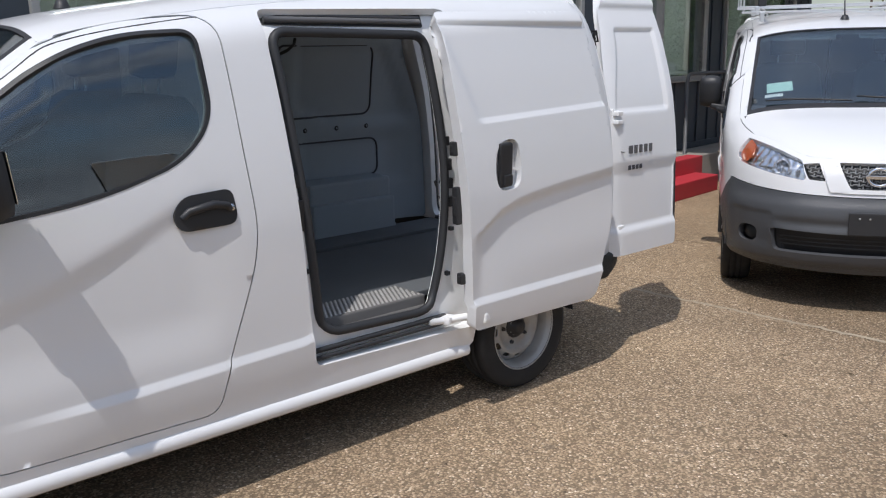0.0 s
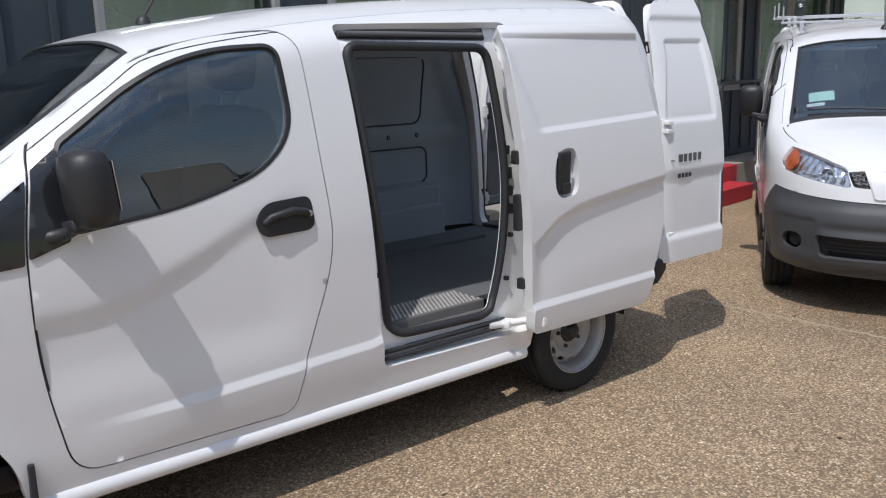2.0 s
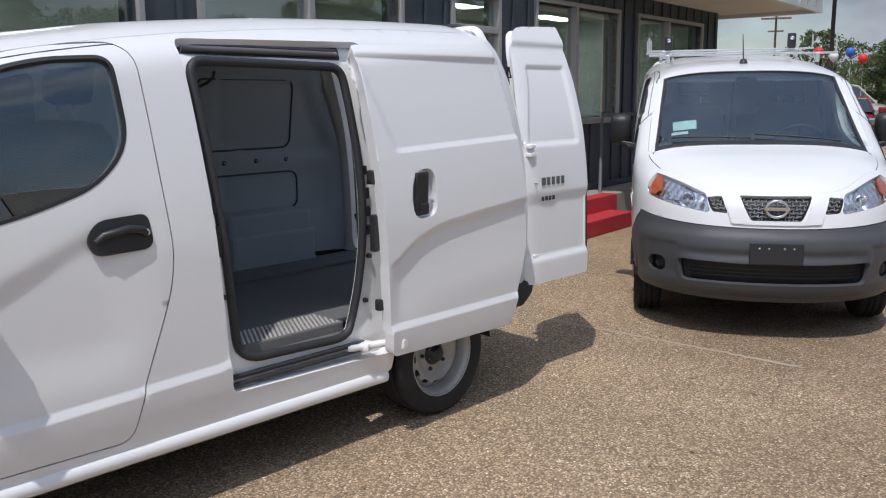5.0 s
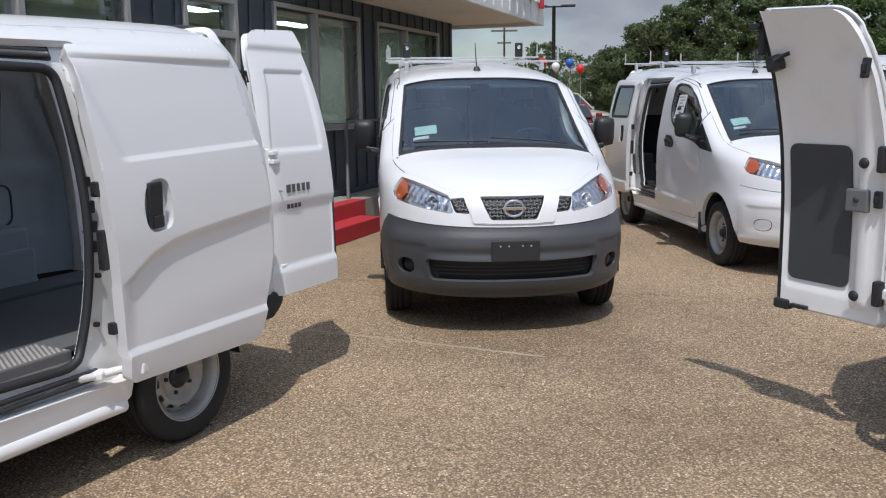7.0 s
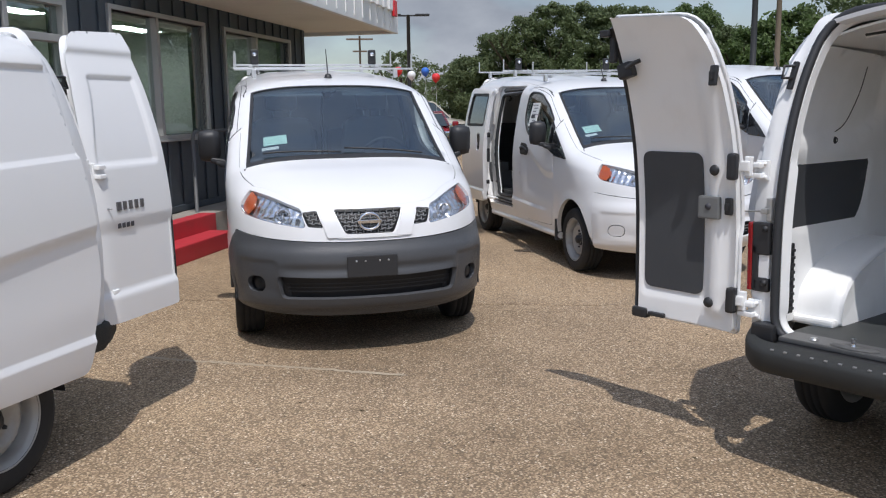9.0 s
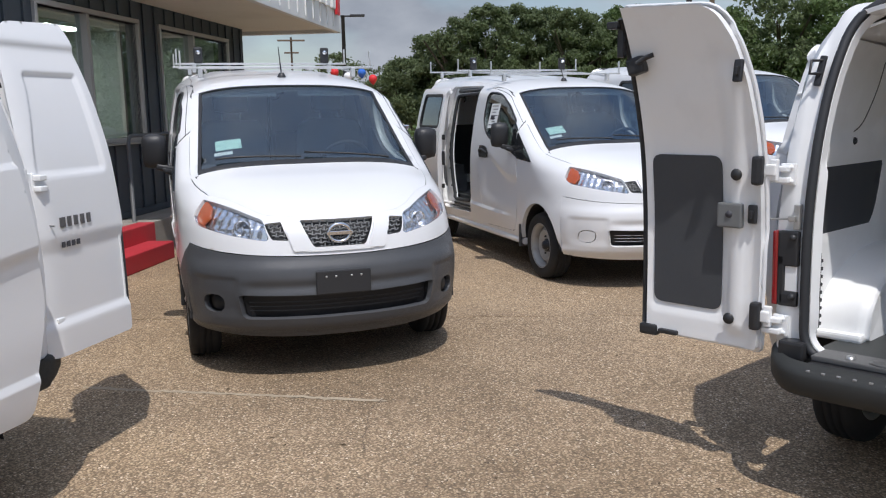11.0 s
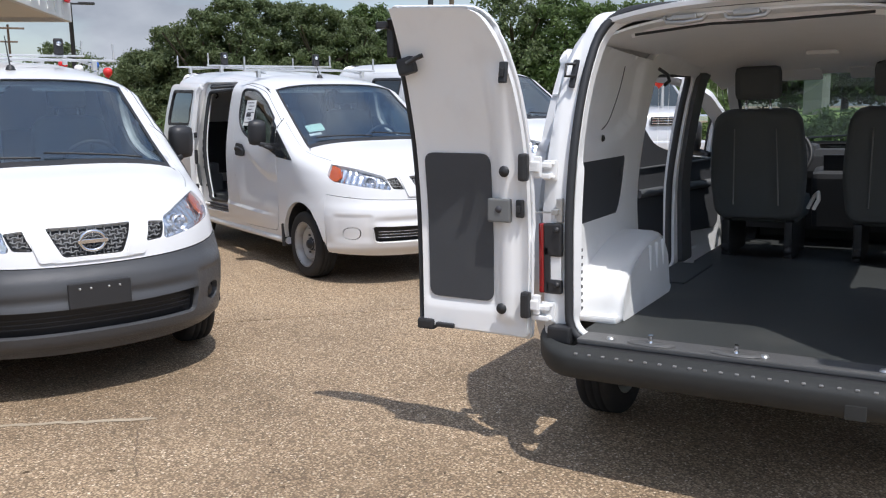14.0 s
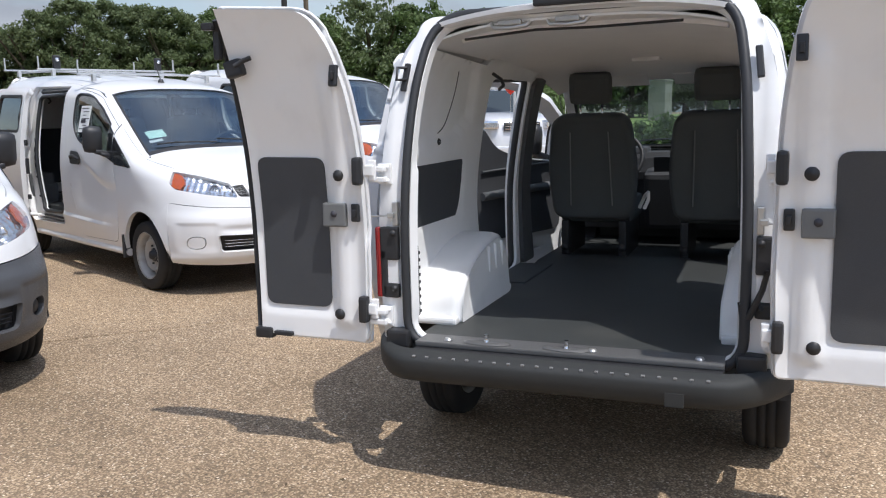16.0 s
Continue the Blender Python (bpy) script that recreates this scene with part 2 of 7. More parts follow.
def aggregate():
    """Exposed-aggregate concrete: tan cement with packed pebbles, worn patches and dark drips."""
    m = bpy.data.materials.new("exposed_aggregate_concrete")
    m.use_nodes = True
    n, l = m.node_tree.nodes, m.node_tree.links
    b = n["Principled BSDF"]
    b.inputs["Roughness"].default_value = 0.85
    g = n.new("ShaderNodeNewGeometry")
    def tex(kind, **kw):
        t = n.new(kind)
        l.new(g.outputs["Position"], t.inputs["Vector"])
        for k, v in kw.items():
            t.inputs[k.replace("_", " ")].default_value = v
        return t
    def ramp(src, stops):
        r = n.new("ShaderNodeValToRGB")
        e = r.color_ramp.elements
        while len(e) < len(stops):
            e.new(0.5)
        for q, (p, c) in zip(e, stops):
            q.position, q.color = p, (*c, 1)
        l.new(src, r.inputs["Fac"])
        return r.outputs["Color"]
    def blend(kind, fac, a, c):
        x = n.new("ShaderNodeMix")
        x.data_type, x.blend_type = "RGBA", kind
        if isinstance(fac, float):
            x.inputs["Factor"].default_value = fac
        else:
            l.new(fac, x.inputs["Factor"])
        for s, v in ((6, a), (7, c)):
            if isinstance(v, tuple):
                x.inputs[s].default_value = (*v, 1)
            else:
                l.new(v, x.inputs[s])
        return x.outputs[2]
    v = tex("ShaderNodeTexVoronoi", Scale=96.0)
    peb = ramp(v.outputs["Color"], [(0.0, (0.065, 0.046, 0.030)), (0.28, (0.27, 0.198, 0.128)), (0.55, (0.395, 0.295, 0.192)), (0.8, (0.52, 0.41, 0.285)), (1.0, (0.86, 0.78, 0.65))])
    gap = n.new("ShaderNodeMapRange")
    gap.inputs["From Min"].default_value, gap.inputs["From Max"].default_value = 0.42, 0.72
    l.new(v.outputs["Distance"], gap.inputs["Value"])
    c1 = blend("MIX", gap.outputs["Result"], peb, (0.175, 0.130, 0.084))
    big = tex("ShaderNodeTexNoise", Scale=0.55, Detail=6.0, Roughness=0.6)
    tone = ramp(big.outputs["Fac"], [(0.28, (0.70, 0.66, 0.61)), (0.52, (1.08, 1.04, 1.0)), (0.72, (1.32, 1.26, 1.18))])
    c2 = blend("MULTIPLY", 1.0, c1, tone)
    mid = tex("ShaderNodeTexNoise", Scale=3.5, Detail=7.0, Roughness=0.65)
    bare = n.new("ShaderNodeMapRange")
    bare.inputs["From Min"].default_value, bare.inputs["From Max"].default_value, bare.inputs["To Max"].default_value = 0.54, 0.72, 0.28
    l.new(mid.outputs["Fac"], bare.inputs["Value"])
    c3 = blend("MIX", bare.outputs["Result"], c2, (0.43, 0.315, 0.205))
    drip = tex("ShaderNodeTexNoise", Scale=9.0, Detail=3.0)
    dm = n.new("ShaderNodeMapRange")
    dm.inputs["From Min"].default_value, dm.inputs["From Max"].default_value, dm.inputs["To Max"].default_value = 0.66, 0.74, 0.45
    l.new(drip.outputs["Fac"], dm.inputs["Value"])
    c4 = blend("MIX", dm.outputs["Result"], c3, (0.13, 0.10, 0.075))
    l.new(c4, b.inputs["Base Color"])
    inv = n.new("ShaderNodeMath")
    inv.operation = "SUBTRACT"
    inv.inputs[0].default_value = 1.0
    l.new(v.outputs["Distance"], inv.inputs[1])
    bp = n.new("ShaderNodeBump")
    bp.inputs["Strength"].default_value, bp.inputs["Distance"].default_value = 0.9, 0.006
    l.new(inv.outputs["Value"], bp.inputs["Height"])
    l.new(bp.outputs["Normal"], b.inputs["Normal"])
    return m


GROUND_MAT = aggregate()


# ---- mesh helpers ----
def as_mesh(name, verts, faces, smooth=True):
    me = bpy.data.meshes.new(name)
    me.from_pydata([tuple(map(float, v)) for v in verts], [], faces)
    me.update()
    if smooth:
        me.polygons.foreach_set("use_smooth", [True] * len(me.polygons))
    return me


def obj(name, me, material, parent=None, label=""):
    if not me.materials:
        me.materials.append(material)
    ob = new(name, me)
    if parent is not None:
        ob.parent = parent
    if label:
        ob["label"] = label
    return ob


def part(name, bm, material, parent, label="", smooth=False):
    """One bmesh as one mesh object under a thing or a part."""
    me = bpy.data.meshes.new(name)
    bm.to_mesh(me)
    bm.free()
    if smooth:
        me.polygons.foreach_set("use_smooth", [True] * len(me.polygons))
    return obj(name, me, material, parent, label)


def thing(name, m, label, category, group="", kind=""):
    ob = new(name)
    ob.empty_display_size = 0.2
    ob.matrix_world = m
    return tagged(ob, label, category, group, kind)


def add_box(bm, c, s, m=None, bevel=0.0):
    """A box at centre c of size s, turned by m, with bevelled edges."""
    made = bmesh.ops.create_cube(bm, size=1.0)["verts"]
    bmesh.ops.transform(bm, matrix=(m or Matrix()) @ Matrix.Translation(c) @ Matrix.Diagonal((*s, 1)), verts=made)
    if bevel:
        edges = list({e for v in made for e in v.link_edges})
        bmesh.ops.bevel(bm, geom=edges, offset=bevel, segments=2, affect="EDGES", profile=0.6)
    return bm


def add_tube(bm, pts, r, n=8, closed=False, cap=True):
    """A round tube along points."""
    pts = [Vector(p) for p in pts]
    rings, up = [], None
    for i, p in enumerate(pts):
        a = pts[i - 1] if (i or closed) else p
        b = pts[(i + 1) % len(pts)] if (i + 1 < len(pts) or closed) else p
        d = (b - a).normalized()
        if up is None:
            up = Vector((0, 0, 1)) if abs(d.z) < 0.9 else Vector((1, 0, 0))
        s = d.cross(up)
        s.normalize()
        up = s.cross(d).normalized()
        rr = r[i] if isinstance(r, (list, tuple)) else r
        rings.append([bm.verts.new(p + (s * math.cos(2 * math.pi * k / n) + up * math.sin(2 * math.pi * k / n)) * rr) for k in range(n)])
    for i in range(len(rings) - (0 if closed else 1)):
        a, b = rings[i], rings[(i + 1) % len(rings)]
        for k in range(n):
            f = bm.faces.new((a[k], a[(k + 1) % n], b[(k + 1) % n], b[k]))
            f.smooth = True
    if cap and not closed:
        bm.faces.new(rings[0])
        bm.faces.new(rings[-1][::-1])
    return bm


def add_lathe(bm, profile, n=40, m=None):
    """Turn a profile of (radius, along) about the y axis."""
    rings = []
    for r, a in profile:
        rings.append([bm.verts.new((m or Matrix()) @ Vector((r * math.cos(2 * math.pi * k / n), a, r * math.sin(2 * math.pi * k / n)))) for k in range(n)])
    for a, b in zip(rings, rings[1:]):
        for k in range(n):
            f = bm.faces.new((a[k], a[(k + 1) % n], b[(k + 1) % n], b[k]))
            f.smooth = True
    return bm


def rpoly(pts, n=6):
    """A polygon with rounded corners from (x, y, radius)."""
    out = []
    for i, (x, y, r) in enumerate(pts):
        p, a, b = Vector((x, y)), Vector(pts[i - 1][:2]), Vector(pts[(i + 1) % len(pts)][:2])
        if r <= 0:
            out.append((x, y))
            continue
        u, v = (a - p), (b - p)
        k = min(r, 0.49 * u.length, 0.49 * v.length)
        s, e = p + u.normalized() * k, p + v.normalized() * k
        for j in range(n + 1):
            t = j / n
            q = s * (1 - t) ** 2 + p * 2 * t * (1 - t) + e * t ** 2
            out.append((q.x, q.y))
    return out


def dense(poly, step):
    """More points along a closed outline."""
    out = []
    for i, a in enumerate(poly):
        b = poly[(i + 1) % len(poly)]
        k = max(1, int(math.hypot(b[0] - a[0], b[1] - a[1]) / step))
        out += [(a[0] + (b[0] - a[0]) * j / k, a[1] + (b[1] - a[1]) * j / k) for j in range(k)]
    return out


def inside(P, poly):
    """Which of the points P lie in a polygon."""
    x, y = P[:, 0], P[:, 1]
    q = np.array(poly)
    a, b = q, np.roll(q, -1, 0)
    hit = np.zeros(len(P), bool)
    for (x0, y0), (x1, y1) in zip(a, b):
        if y0 == y1:
            continue
        c = ((y0 > y) != (y1 > y)) & (x < (x1 - x0) * (y - y0) / (y1 - y0) + x0)
        hit ^= c
    return hit


def patch(outline, holes, place, thick, step, flip=False, rows=()):
    """A sheet cut to an outline with holes, laid on a surface by place(P) -> xyz, with a thickness behind it; rows: lines z(x) that get points of their own."""
    from mathutils.geometry import delaunay_2d_cdt
    loops = [dense(outline, step)] + [dense(h, step) for h in holes]
    pts, edges = [], []
    for lp in loops:
        o = len(pts)
        pts += lp
        edges += [(o + i, o + (i + 1) % len(lp)) for i in range(len(lp))]
    q = np.array(loops[0])
    lo, hi = q.min(0), q.max(0)
    gx, gy = np.arange(lo[0] + step * 0.5, hi[0], step), np.arange(lo[1] + step * 0.5, hi[1], step)
    G = np.array([(x, y) for x in gx for y in gy]).reshape(-1, 2)
    if rows:
        xs = np.arange(lo[0] + 0.01, hi[0], 0.02)
        R = [np.stack([xs, f(xs)], 1) for f in rows]
        for r in R:
            G = G[np.min(np.abs(G[:, 1:2] - np.interp(G[:, 0:1], r[:, 0], r[:, 1])), axis=1) > 0.0095]
        G = np.vstack([G] + R)
    if len(G):
        keep = inside(G, loops[0])
        for h in loops[1:]:
            keep &= ~inside(G, h)
        B = np.array(pts)
        G = G[keep]
        if len(G):
            d = np.min((G[:, None, 0] - B[None, :, 0]) ** 2 + (G[:, None, 1] - B[None, :, 1]) ** 2, axis=1)
            pts = pts + [tuple(p) for p in G[d > (min(step, 0.012) * 0.45) ** 2 if rows else d > (step * 0.45) ** 2]]
    v, _, f, *_ = delaunay_2d_cdt([Vector(p) for p in pts], edges, [], 0, 1e-6)
    V = np.array([tuple(p) for p in v])
    F = np.array([t for t in f if len(t) == 3])
    C = V[F].mean(1)
    keep = inside(C, loops[0])
    for h in loops[1:]:
        keep &= ~inside(C, h)
    F = F[keep]
    ar = np.cross(V[F[:, 1]] - V[F[:, 0]], V[F[:, 2]] - V[F[:, 0]])
    F = np.where((ar < 0)[:, None], F[:, ::-1], F)
    used = np.unique(F)
    idx = -np.ones(len(V), int)
    idx[used] = np.arange(len(used))
    V, F = V[used], idx[F]
    P = place(V)
    if flip:
        F = F[:, ::-1]
    faces = [tuple(t) for t in F.tolist()]
    if thick:
        N = np.zeros_like(P)
        fn = np.cross(P[F[:, 1]] - P[F[:, 0]], P[F[:, 2]] - P[F[:, 0]])
        for k in range(3):
            np.add.at(N, F[:, k], fn)
        N /= np.maximum(np.linalg.norm(N, axis=1, keepdims=True), 1e-9)
        Q = P - N * thick
        o = len(P)
        seen = {}
        for a, b, c in faces:
            for e in ((a, b), (b, c), (c, a)):
                seen[e] = True
        rim = [e for e in seen if (e[1], e[0]) not in seen]
        # the rim has points of its own, so that the skin's shading stays clean
        rp = {}
        extra = []
        for e in rim:
            for k in e:
                if k not in rp:
                    rp[k] = (2 * o + len(extra), 2 * o + len(extra) + 1)
                    extra += [P[k], Q[k]]
        faces = faces + [(c + o, b + o, a + o) for a, b, c in faces] + [(rp[b][0], rp[a][0], rp[a][1], rp[b][1]) for a, b in rim]
        P = np.vstack([P, Q] + ([np.array(extra)] if extra else []))
    return P, faces


def join(*pieces):
    V, F, o = [], [], 0
    for v, f in pieces:
        V.append(np.asarray(v, float))
        F += [tuple(i + o for i in t) for t in f]
        o += len(v)
    return np.vstack(V), F


# ---- the van's body surface ----
# van frame: x forward from the rear axle, y to its left, z up from the ground
def curve(knots):
    k = np.array(knots, float)
    x, y = k[:, 0], k[:, 1]
    h, d = np.diff(x), np.diff(y) / np.diff(x)
    m = np.zeros_like(y)
    m[0], m[-1] = d[0], d[-1]
    for i in range(1, len(x) - 1):
        m[i] = 0 if d[i - 1] * d[i] <= 0 else 2 * d[i - 1] * d[i] / (d[i - 1] + d[i])
    def f(q):
        q = np.clip(np.asarray(q, float), x[0], x[-1])
        i = np.clip(np.searchsorted(x, q) - 1, 0, len(h) - 1)
        t = (q - x[i]) / h[i]
        return y[i] * (1 + 2 * t) * (1 - t) ** 2 + m[i] * h[i] * t * (1 - t) ** 2 + y[i + 1] * t * t * (3 - 2 * t) + m[i + 1] * h[i] * t * t * (t - 1)
    return f


top_z = curve([(-1.0, 1.90), (-0.74, 1.938), (0.0, 1.93), (0.6, 1.91), (1.2, 1.867), (1.6, 1.82), (2.0, 1.745), (2.15, 1.65), (2.71, 1.285), (2.86, 1.205), (3.2, 1.13), (3.5, 1.045), (3.66, 0.975), (3.74, 0.90), (3.95, 0.4)])
side_y = curve([(0.15, 0.79), (0.30, 0.825), (0.44, 0.846), (0.56, 0.852), (0.75, 0.862), (1.0, 0.868), (1.12, 0.862), (1.3, 0.842), (1.5, 0.812), (1.7, 0.772), (1.95, 0.72)])
nose_x = curve([(0.15, 3.66), (0.28, 3.73), (0.38, 3.81), (0.55, 3.835), (0.65, 3.825), (0.72, 3.795), (0.86, 3.765), (0.95, 3.715), (1.05, 3.64), (1.3, 3.6), (2.0, 3.6)])
tail_x = curve([(0.2, -0.86), (0.6, -0.87), (1.0, -0.862), (1.3, -0.832), (1.6, -0.757), (1.85, -0.652), (1.95, -0.594)])


TAIL = 0.09        # the rear door face stands this far ahead of the bumper's plane


def crease_z(x):
    """Height of the lower crease of the flank."""
    return np.interp(x, [1.18, 1.24, 1.95, 2.4], [0.556, 0.540, 0.516, 0.510])


def crease(x, z):
    """A sharp shoulder low on the flank, fading towards the front wheel."""
    d = z - crease_z(x)
    return 0.017 * np.clip((0.009 - d) / 0.018, 0, 1) * np.clip((d + 0.16) / 0.15, 0, 1) ** 0.8 * (1 - smooth(np.asarray(x, float), 1.95, 2.38))


CREASE_ROWS = [lambda x: crease_z(x) - 0.020, lambda x: crease_z(x) - 0.009, lambda x: crease_z(x) + 0.009, lambda x: crease_z(x) + 0.020]


def half_width(x, z):
    x, z = np.asarray(x, float), np.asarray(z, float)
    length = np.clip(0.70 + (z - 0.6) * 0.60, 0.70, 0.90)
    a = np.clip((nose_x(z) - x) / length, 0, 1)
    p = (1 - (1 - a) ** 2.3) ** (1 / 2.3)
    h = np.clip((top_z(x) - z) / 0.22, 0, 1)
    q = (1 - (1 - h) ** 3) ** (1 / 3)
    t = np.clip((x - tail_x(z) - TAIL) / (0.38 - 0.22 * smooth(z, 1.15, 1.75)), 0, 1)
    r = (1 - (1 - t) ** 2.1) ** (1 / 2.1)
    return side_y(z) * p * q * (0.66 + 0.34 * r)


def on_side(s, off=0.0, shape=None):
    """Lay (x, z) on the left (s = 1) or right (s = -1) flank."""
    def f(P):
        y = half_width(P[:, 0], P[:, 1]) + crease(P[:, 0], P[:, 1]) + off
        if shape:
            y = y + shape(P[:, 0], P[:, 1])
        return np.stack([P[:, 0], s * y, P[:, 1]], 1)
    return f


def on_top(off=0.0):
    """Lay (x, y) on roof, windshield or hood."""
    def f(P):
        x, y = P[:, 0], np.abs(P[:, 1])
        hi, lo = top_z(x), top_z(x) - 0.22
        for _ in range(30):
            m = (hi + lo) / 2
            w = half_width(x, m)
            lo, hi = np.where(w > y, m, lo), np.where(w > y, hi, m)
        return np.stack([x, P[:, 1], (hi + lo) / 2 + off], 1)
    return f


def on_nose(off=0.0, shape=None):
    """Lay (angle in degrees, z) on the front end."""
    def f(P):
        a = np.radians(P[:, 0])
        c, s = np.cos(a), np.abs(np.sin(a))
        lo, hi = np.zeros(len(P)), np.full(len(P), 1.6)
        for _ in range(34):
            m = (lo + hi) / 2
            ok = half_width(2.75 + m * c, P[:, 1]) > m * s
            lo, hi = np.where(ok, m, lo), np.where(ok, hi, m)
        r = lo + off
        if shape:
            r = r + shape(P[:, 0], P[:, 1])
        return np.stack([2.75 + r * c, r * np.sin(a), P[:, 1]], 1)
    return f


def on_tail(off=0.0):
    """Lay (y, z) on the rear face."""
    def f(P):
        y = np.abs(P[:, 0])
        t = np.clip((y - 0.60) / 0.20, 0, 1)
        return np.stack([tail_x(P[:, 1]) + 0.10 * t ** 3 - off, P[:, 0], P[:, 1]], 1)
    return f


def arch(cx, r, z0=0.2, n=22):
    """A wheel arch's outline, from its rear foot over the top to its front foot."""
    a0 = math.asin((z0 - 0.31) / r)
    return [(cx - r * math.cos(t), 0.31 + r * math.sin(t)) for t in np.linspace(a0, math.pi - a0, n)]


def flare(x, z):
    """The wheel arches' lips stand a little proud."""
    out = 0
    for cx in (0.0, 2.925):
        d = np.hypot(x - cx, z - 0.31)
        out = out + 0.012 * np.exp(-((d - 0.37) / 0.055) ** 2)
    return out


FRONT_DOOR = rpoly([(2.40, 0.36, 0.10), (2.475, 0.75, 0.3), (2.470, 1.12, 0.1), (2.415, 1.42, 0.08), (2.07, 1.655, 0.2), (1.80, 1.735, 0.2), (1.46, 1.76, 0.10), (1.43, 1.25, 0.3), (1.40, 0.95, 0.25), (1.56, 0.50, 0.2), (1.60, 0.345, 0.06)])
FRONT_WIN = rpoly([(2.33, 1.14, 0.03), (2.34, 1.405, 0.03), (2.035, 1.615, 0.15), (1.80, 1.688, 0.15), (1.55, 1.70, 0.05), (1.535, 1.40, 0.22), (1.66, 1.27, 0.15), (1.95, 1.18, 0.2)])
SLIDER = rpoly([(1.285, 1.775, 0.05), (1.25, 1.25, 0.5), (1.19, 0.42, 0.04), (0.35, 0.40, 0.05), (0.29, 0.62, 0.1), (0.228, 0.84, 0.1), (0.255, 1.05, 0.3), (0.285, 1.34, 0.3), (0.365, 1.68, 0.2), (0.40, 1.79, 0.05)])
SLIDE_HOLE = rpoly([(1.235, 1.70, 0.07), (1.20, 1.20, 0.4), (1.135, 0.53, 0.10), (0.56, 0.51, 0.10), (0.49, 0.80, 0.3), (0.465, 1.20, 0.3), (0.50, 1.685, 0.07)])
REAR_HOLE = rpoly([(0.650, 0.570, 0.10), (0.655, 1.15, 0.4), (0.632, 1.62, 0.25), (0.585, 1.893, 0.13), (-0.585, 1.893, 0.13), (-0.632, 1.62, 0.25), (-0.655, 1.15, 0.4), (-0.650, 0.570, 0.10)])
SILL = 0.285


def smooth(a, lo, hi):
    t = np.clip((a - lo) / (hi - lo), 0, 1)
    return t * t * (3 - 2 * t)


def ramp(a, lo, hi):
    return np.clip((a - lo) / (hi - lo), 0, 1)


def belt_z(x):
    return 1.367 - 0.037 * x


def sweep_z(x):
    """Upper edge of the swept facet of the sliding door."""
    return np.interp(x, [0.2, 0.30, 0.60, 0.82, 0.93, 1.03, 1.22, 1.3], [1.055, 1.049, 1.022, 0.998, 0.980, 0.945, 0.820, 0.77])


def sweep_w(x):
    """Width of that facet."""
    return np.interp(x, [0.2, 0.80, 1.0, 1.22], [0.046, 0.046, 0.040, 0.008])


SLIDER_ROWS = CREASE_ROWS + [lambda x: belt_z(x) - 0.016, lambda x: belt_z(x) - 0.007, lambda x: belt_z(x) + 0.007, lambda x: belt_z(x) + 0.016, lambda x: sweep_z(x) + 0.008, sweep_z, lambda x: sweep_z(x) - sweep_w(x)]


def slider_shape(x, z):
    """The blank window's step and the swept crease of the sliding door."""
    front = 1.135 + 0.42 * (z - 1.36)        # slanted front end of the blank
    blank = ramp(z, belt_z(x) - 0.007, belt_z(x) + 0.007) * smooth(front - x, -0.03, 0.03) * smooth(1.735 - z, 0, 0.012)
    sweep = ramp(sweep_z(x) - z, 0.0, sweep_w(x)) * (1 - 0.75 * smooth(sweep_z(x) - z, 0.08, 0.40)) * (1 - smooth(x, 1.12, 1.22))
    return -0.014 * blank - 0.019 * sweep


def door_shape(x, z):
    line = 1.12 - 0.30 * smooth(x, 1.4, 2.35)
    return -0.016 * smooth(line + 0.10 - z, 0.0, 0.10) * smooth(z, 0.56, 0.75) * smooth(x, 1.46, 1.70)


made = {}


def pieces(name, key, fn, items, material, parent, label=""):
    """Alike small pieces, each an object of its own."""
    for i, it in enumerate(items):
        obj(name, cached_bm("%s_%d" % (key, i), lambda bm: fn(bm, it)), material, parent, label)


def cached(key, build, material=None, smooth_=True):
    """One mesh for all vans."""
    if key not in made:
        v, f = build()
        made[key] = as_mesh(key, v, f, smooth_)
    return made[key]


def cached_bm(key, build):
    if key not in made:
        bm = bmesh.new()
        build(bm)
        me = bpy.data.meshes.new(key)
        bm.to_mesh(me)
        bm.free()
        made[key] = me
    return made[key]


def sym(poly):
    return [(-x, z) for x, z in poly][::-1]


def edge_of_nose(z0, z1, n=14, a=55.0):
    P = np.array([(a, z) for z in np.linspace(z0, z1, n)])
    return [(p[0], p[2]) for p in on_nose()(P)]


def flank(s, open_slide):
    """The body side with its openings, from the tail to the nose."""
    topline = [(x, float(top_z(x)) - 0.075) for x in np.linspace(3.26, 2.45, 10)]
    topline += [(x, float(top_z(x)) - 0.068) for x in np.linspace(2.4, -0.43, 30)]
    bump = edge_of_nose(0.76, 1.045)
    outline = [(-0.54, 0.575), (-0.42, 0.575), (-0.37, 0.52)] + [p for p in arch(0.0, 0.345) if p[1] > SILL and not (p[0] < 0 and p[1] < 0.52)] + [(0.40, SILL), (2.50, SILL)]
    outline += [p for p in arch(2.925, 0.375) if p[1] > SILL and not (p[0] > 2.925 and p[1] < 0.607)] + [(3.157, 0.605), (3.272, 0.738)] + bump + topline + [(-0.46, 1.845), (-0.49, 1.78), (-0.53, 1.5), (-0.54, 1.1), (-0.54, 0.75)]
    return patch(outline, [FRONT_DOOR, SLIDER], on_side(s, 0.0, flare), 0.035, 0.03, flip=s > 0, rows=CREASE_ROWS)


def ring_strip(loop, place_a, place_b):
    """A strip between the same loop laid on two surfaces."""
    L = np.array(dense(loop, 0.05))
    A, B = place_a(L), place_b(L)
    n = len(L)
    return np.vstack([A, B]), [(i, (i + 1) % n, n + (i + 1) % n, n + i) for i in range(n)]


def shifted(poly, dx, dz=0.0):
    return [(x + dx, z + dz) for x, z in poly]


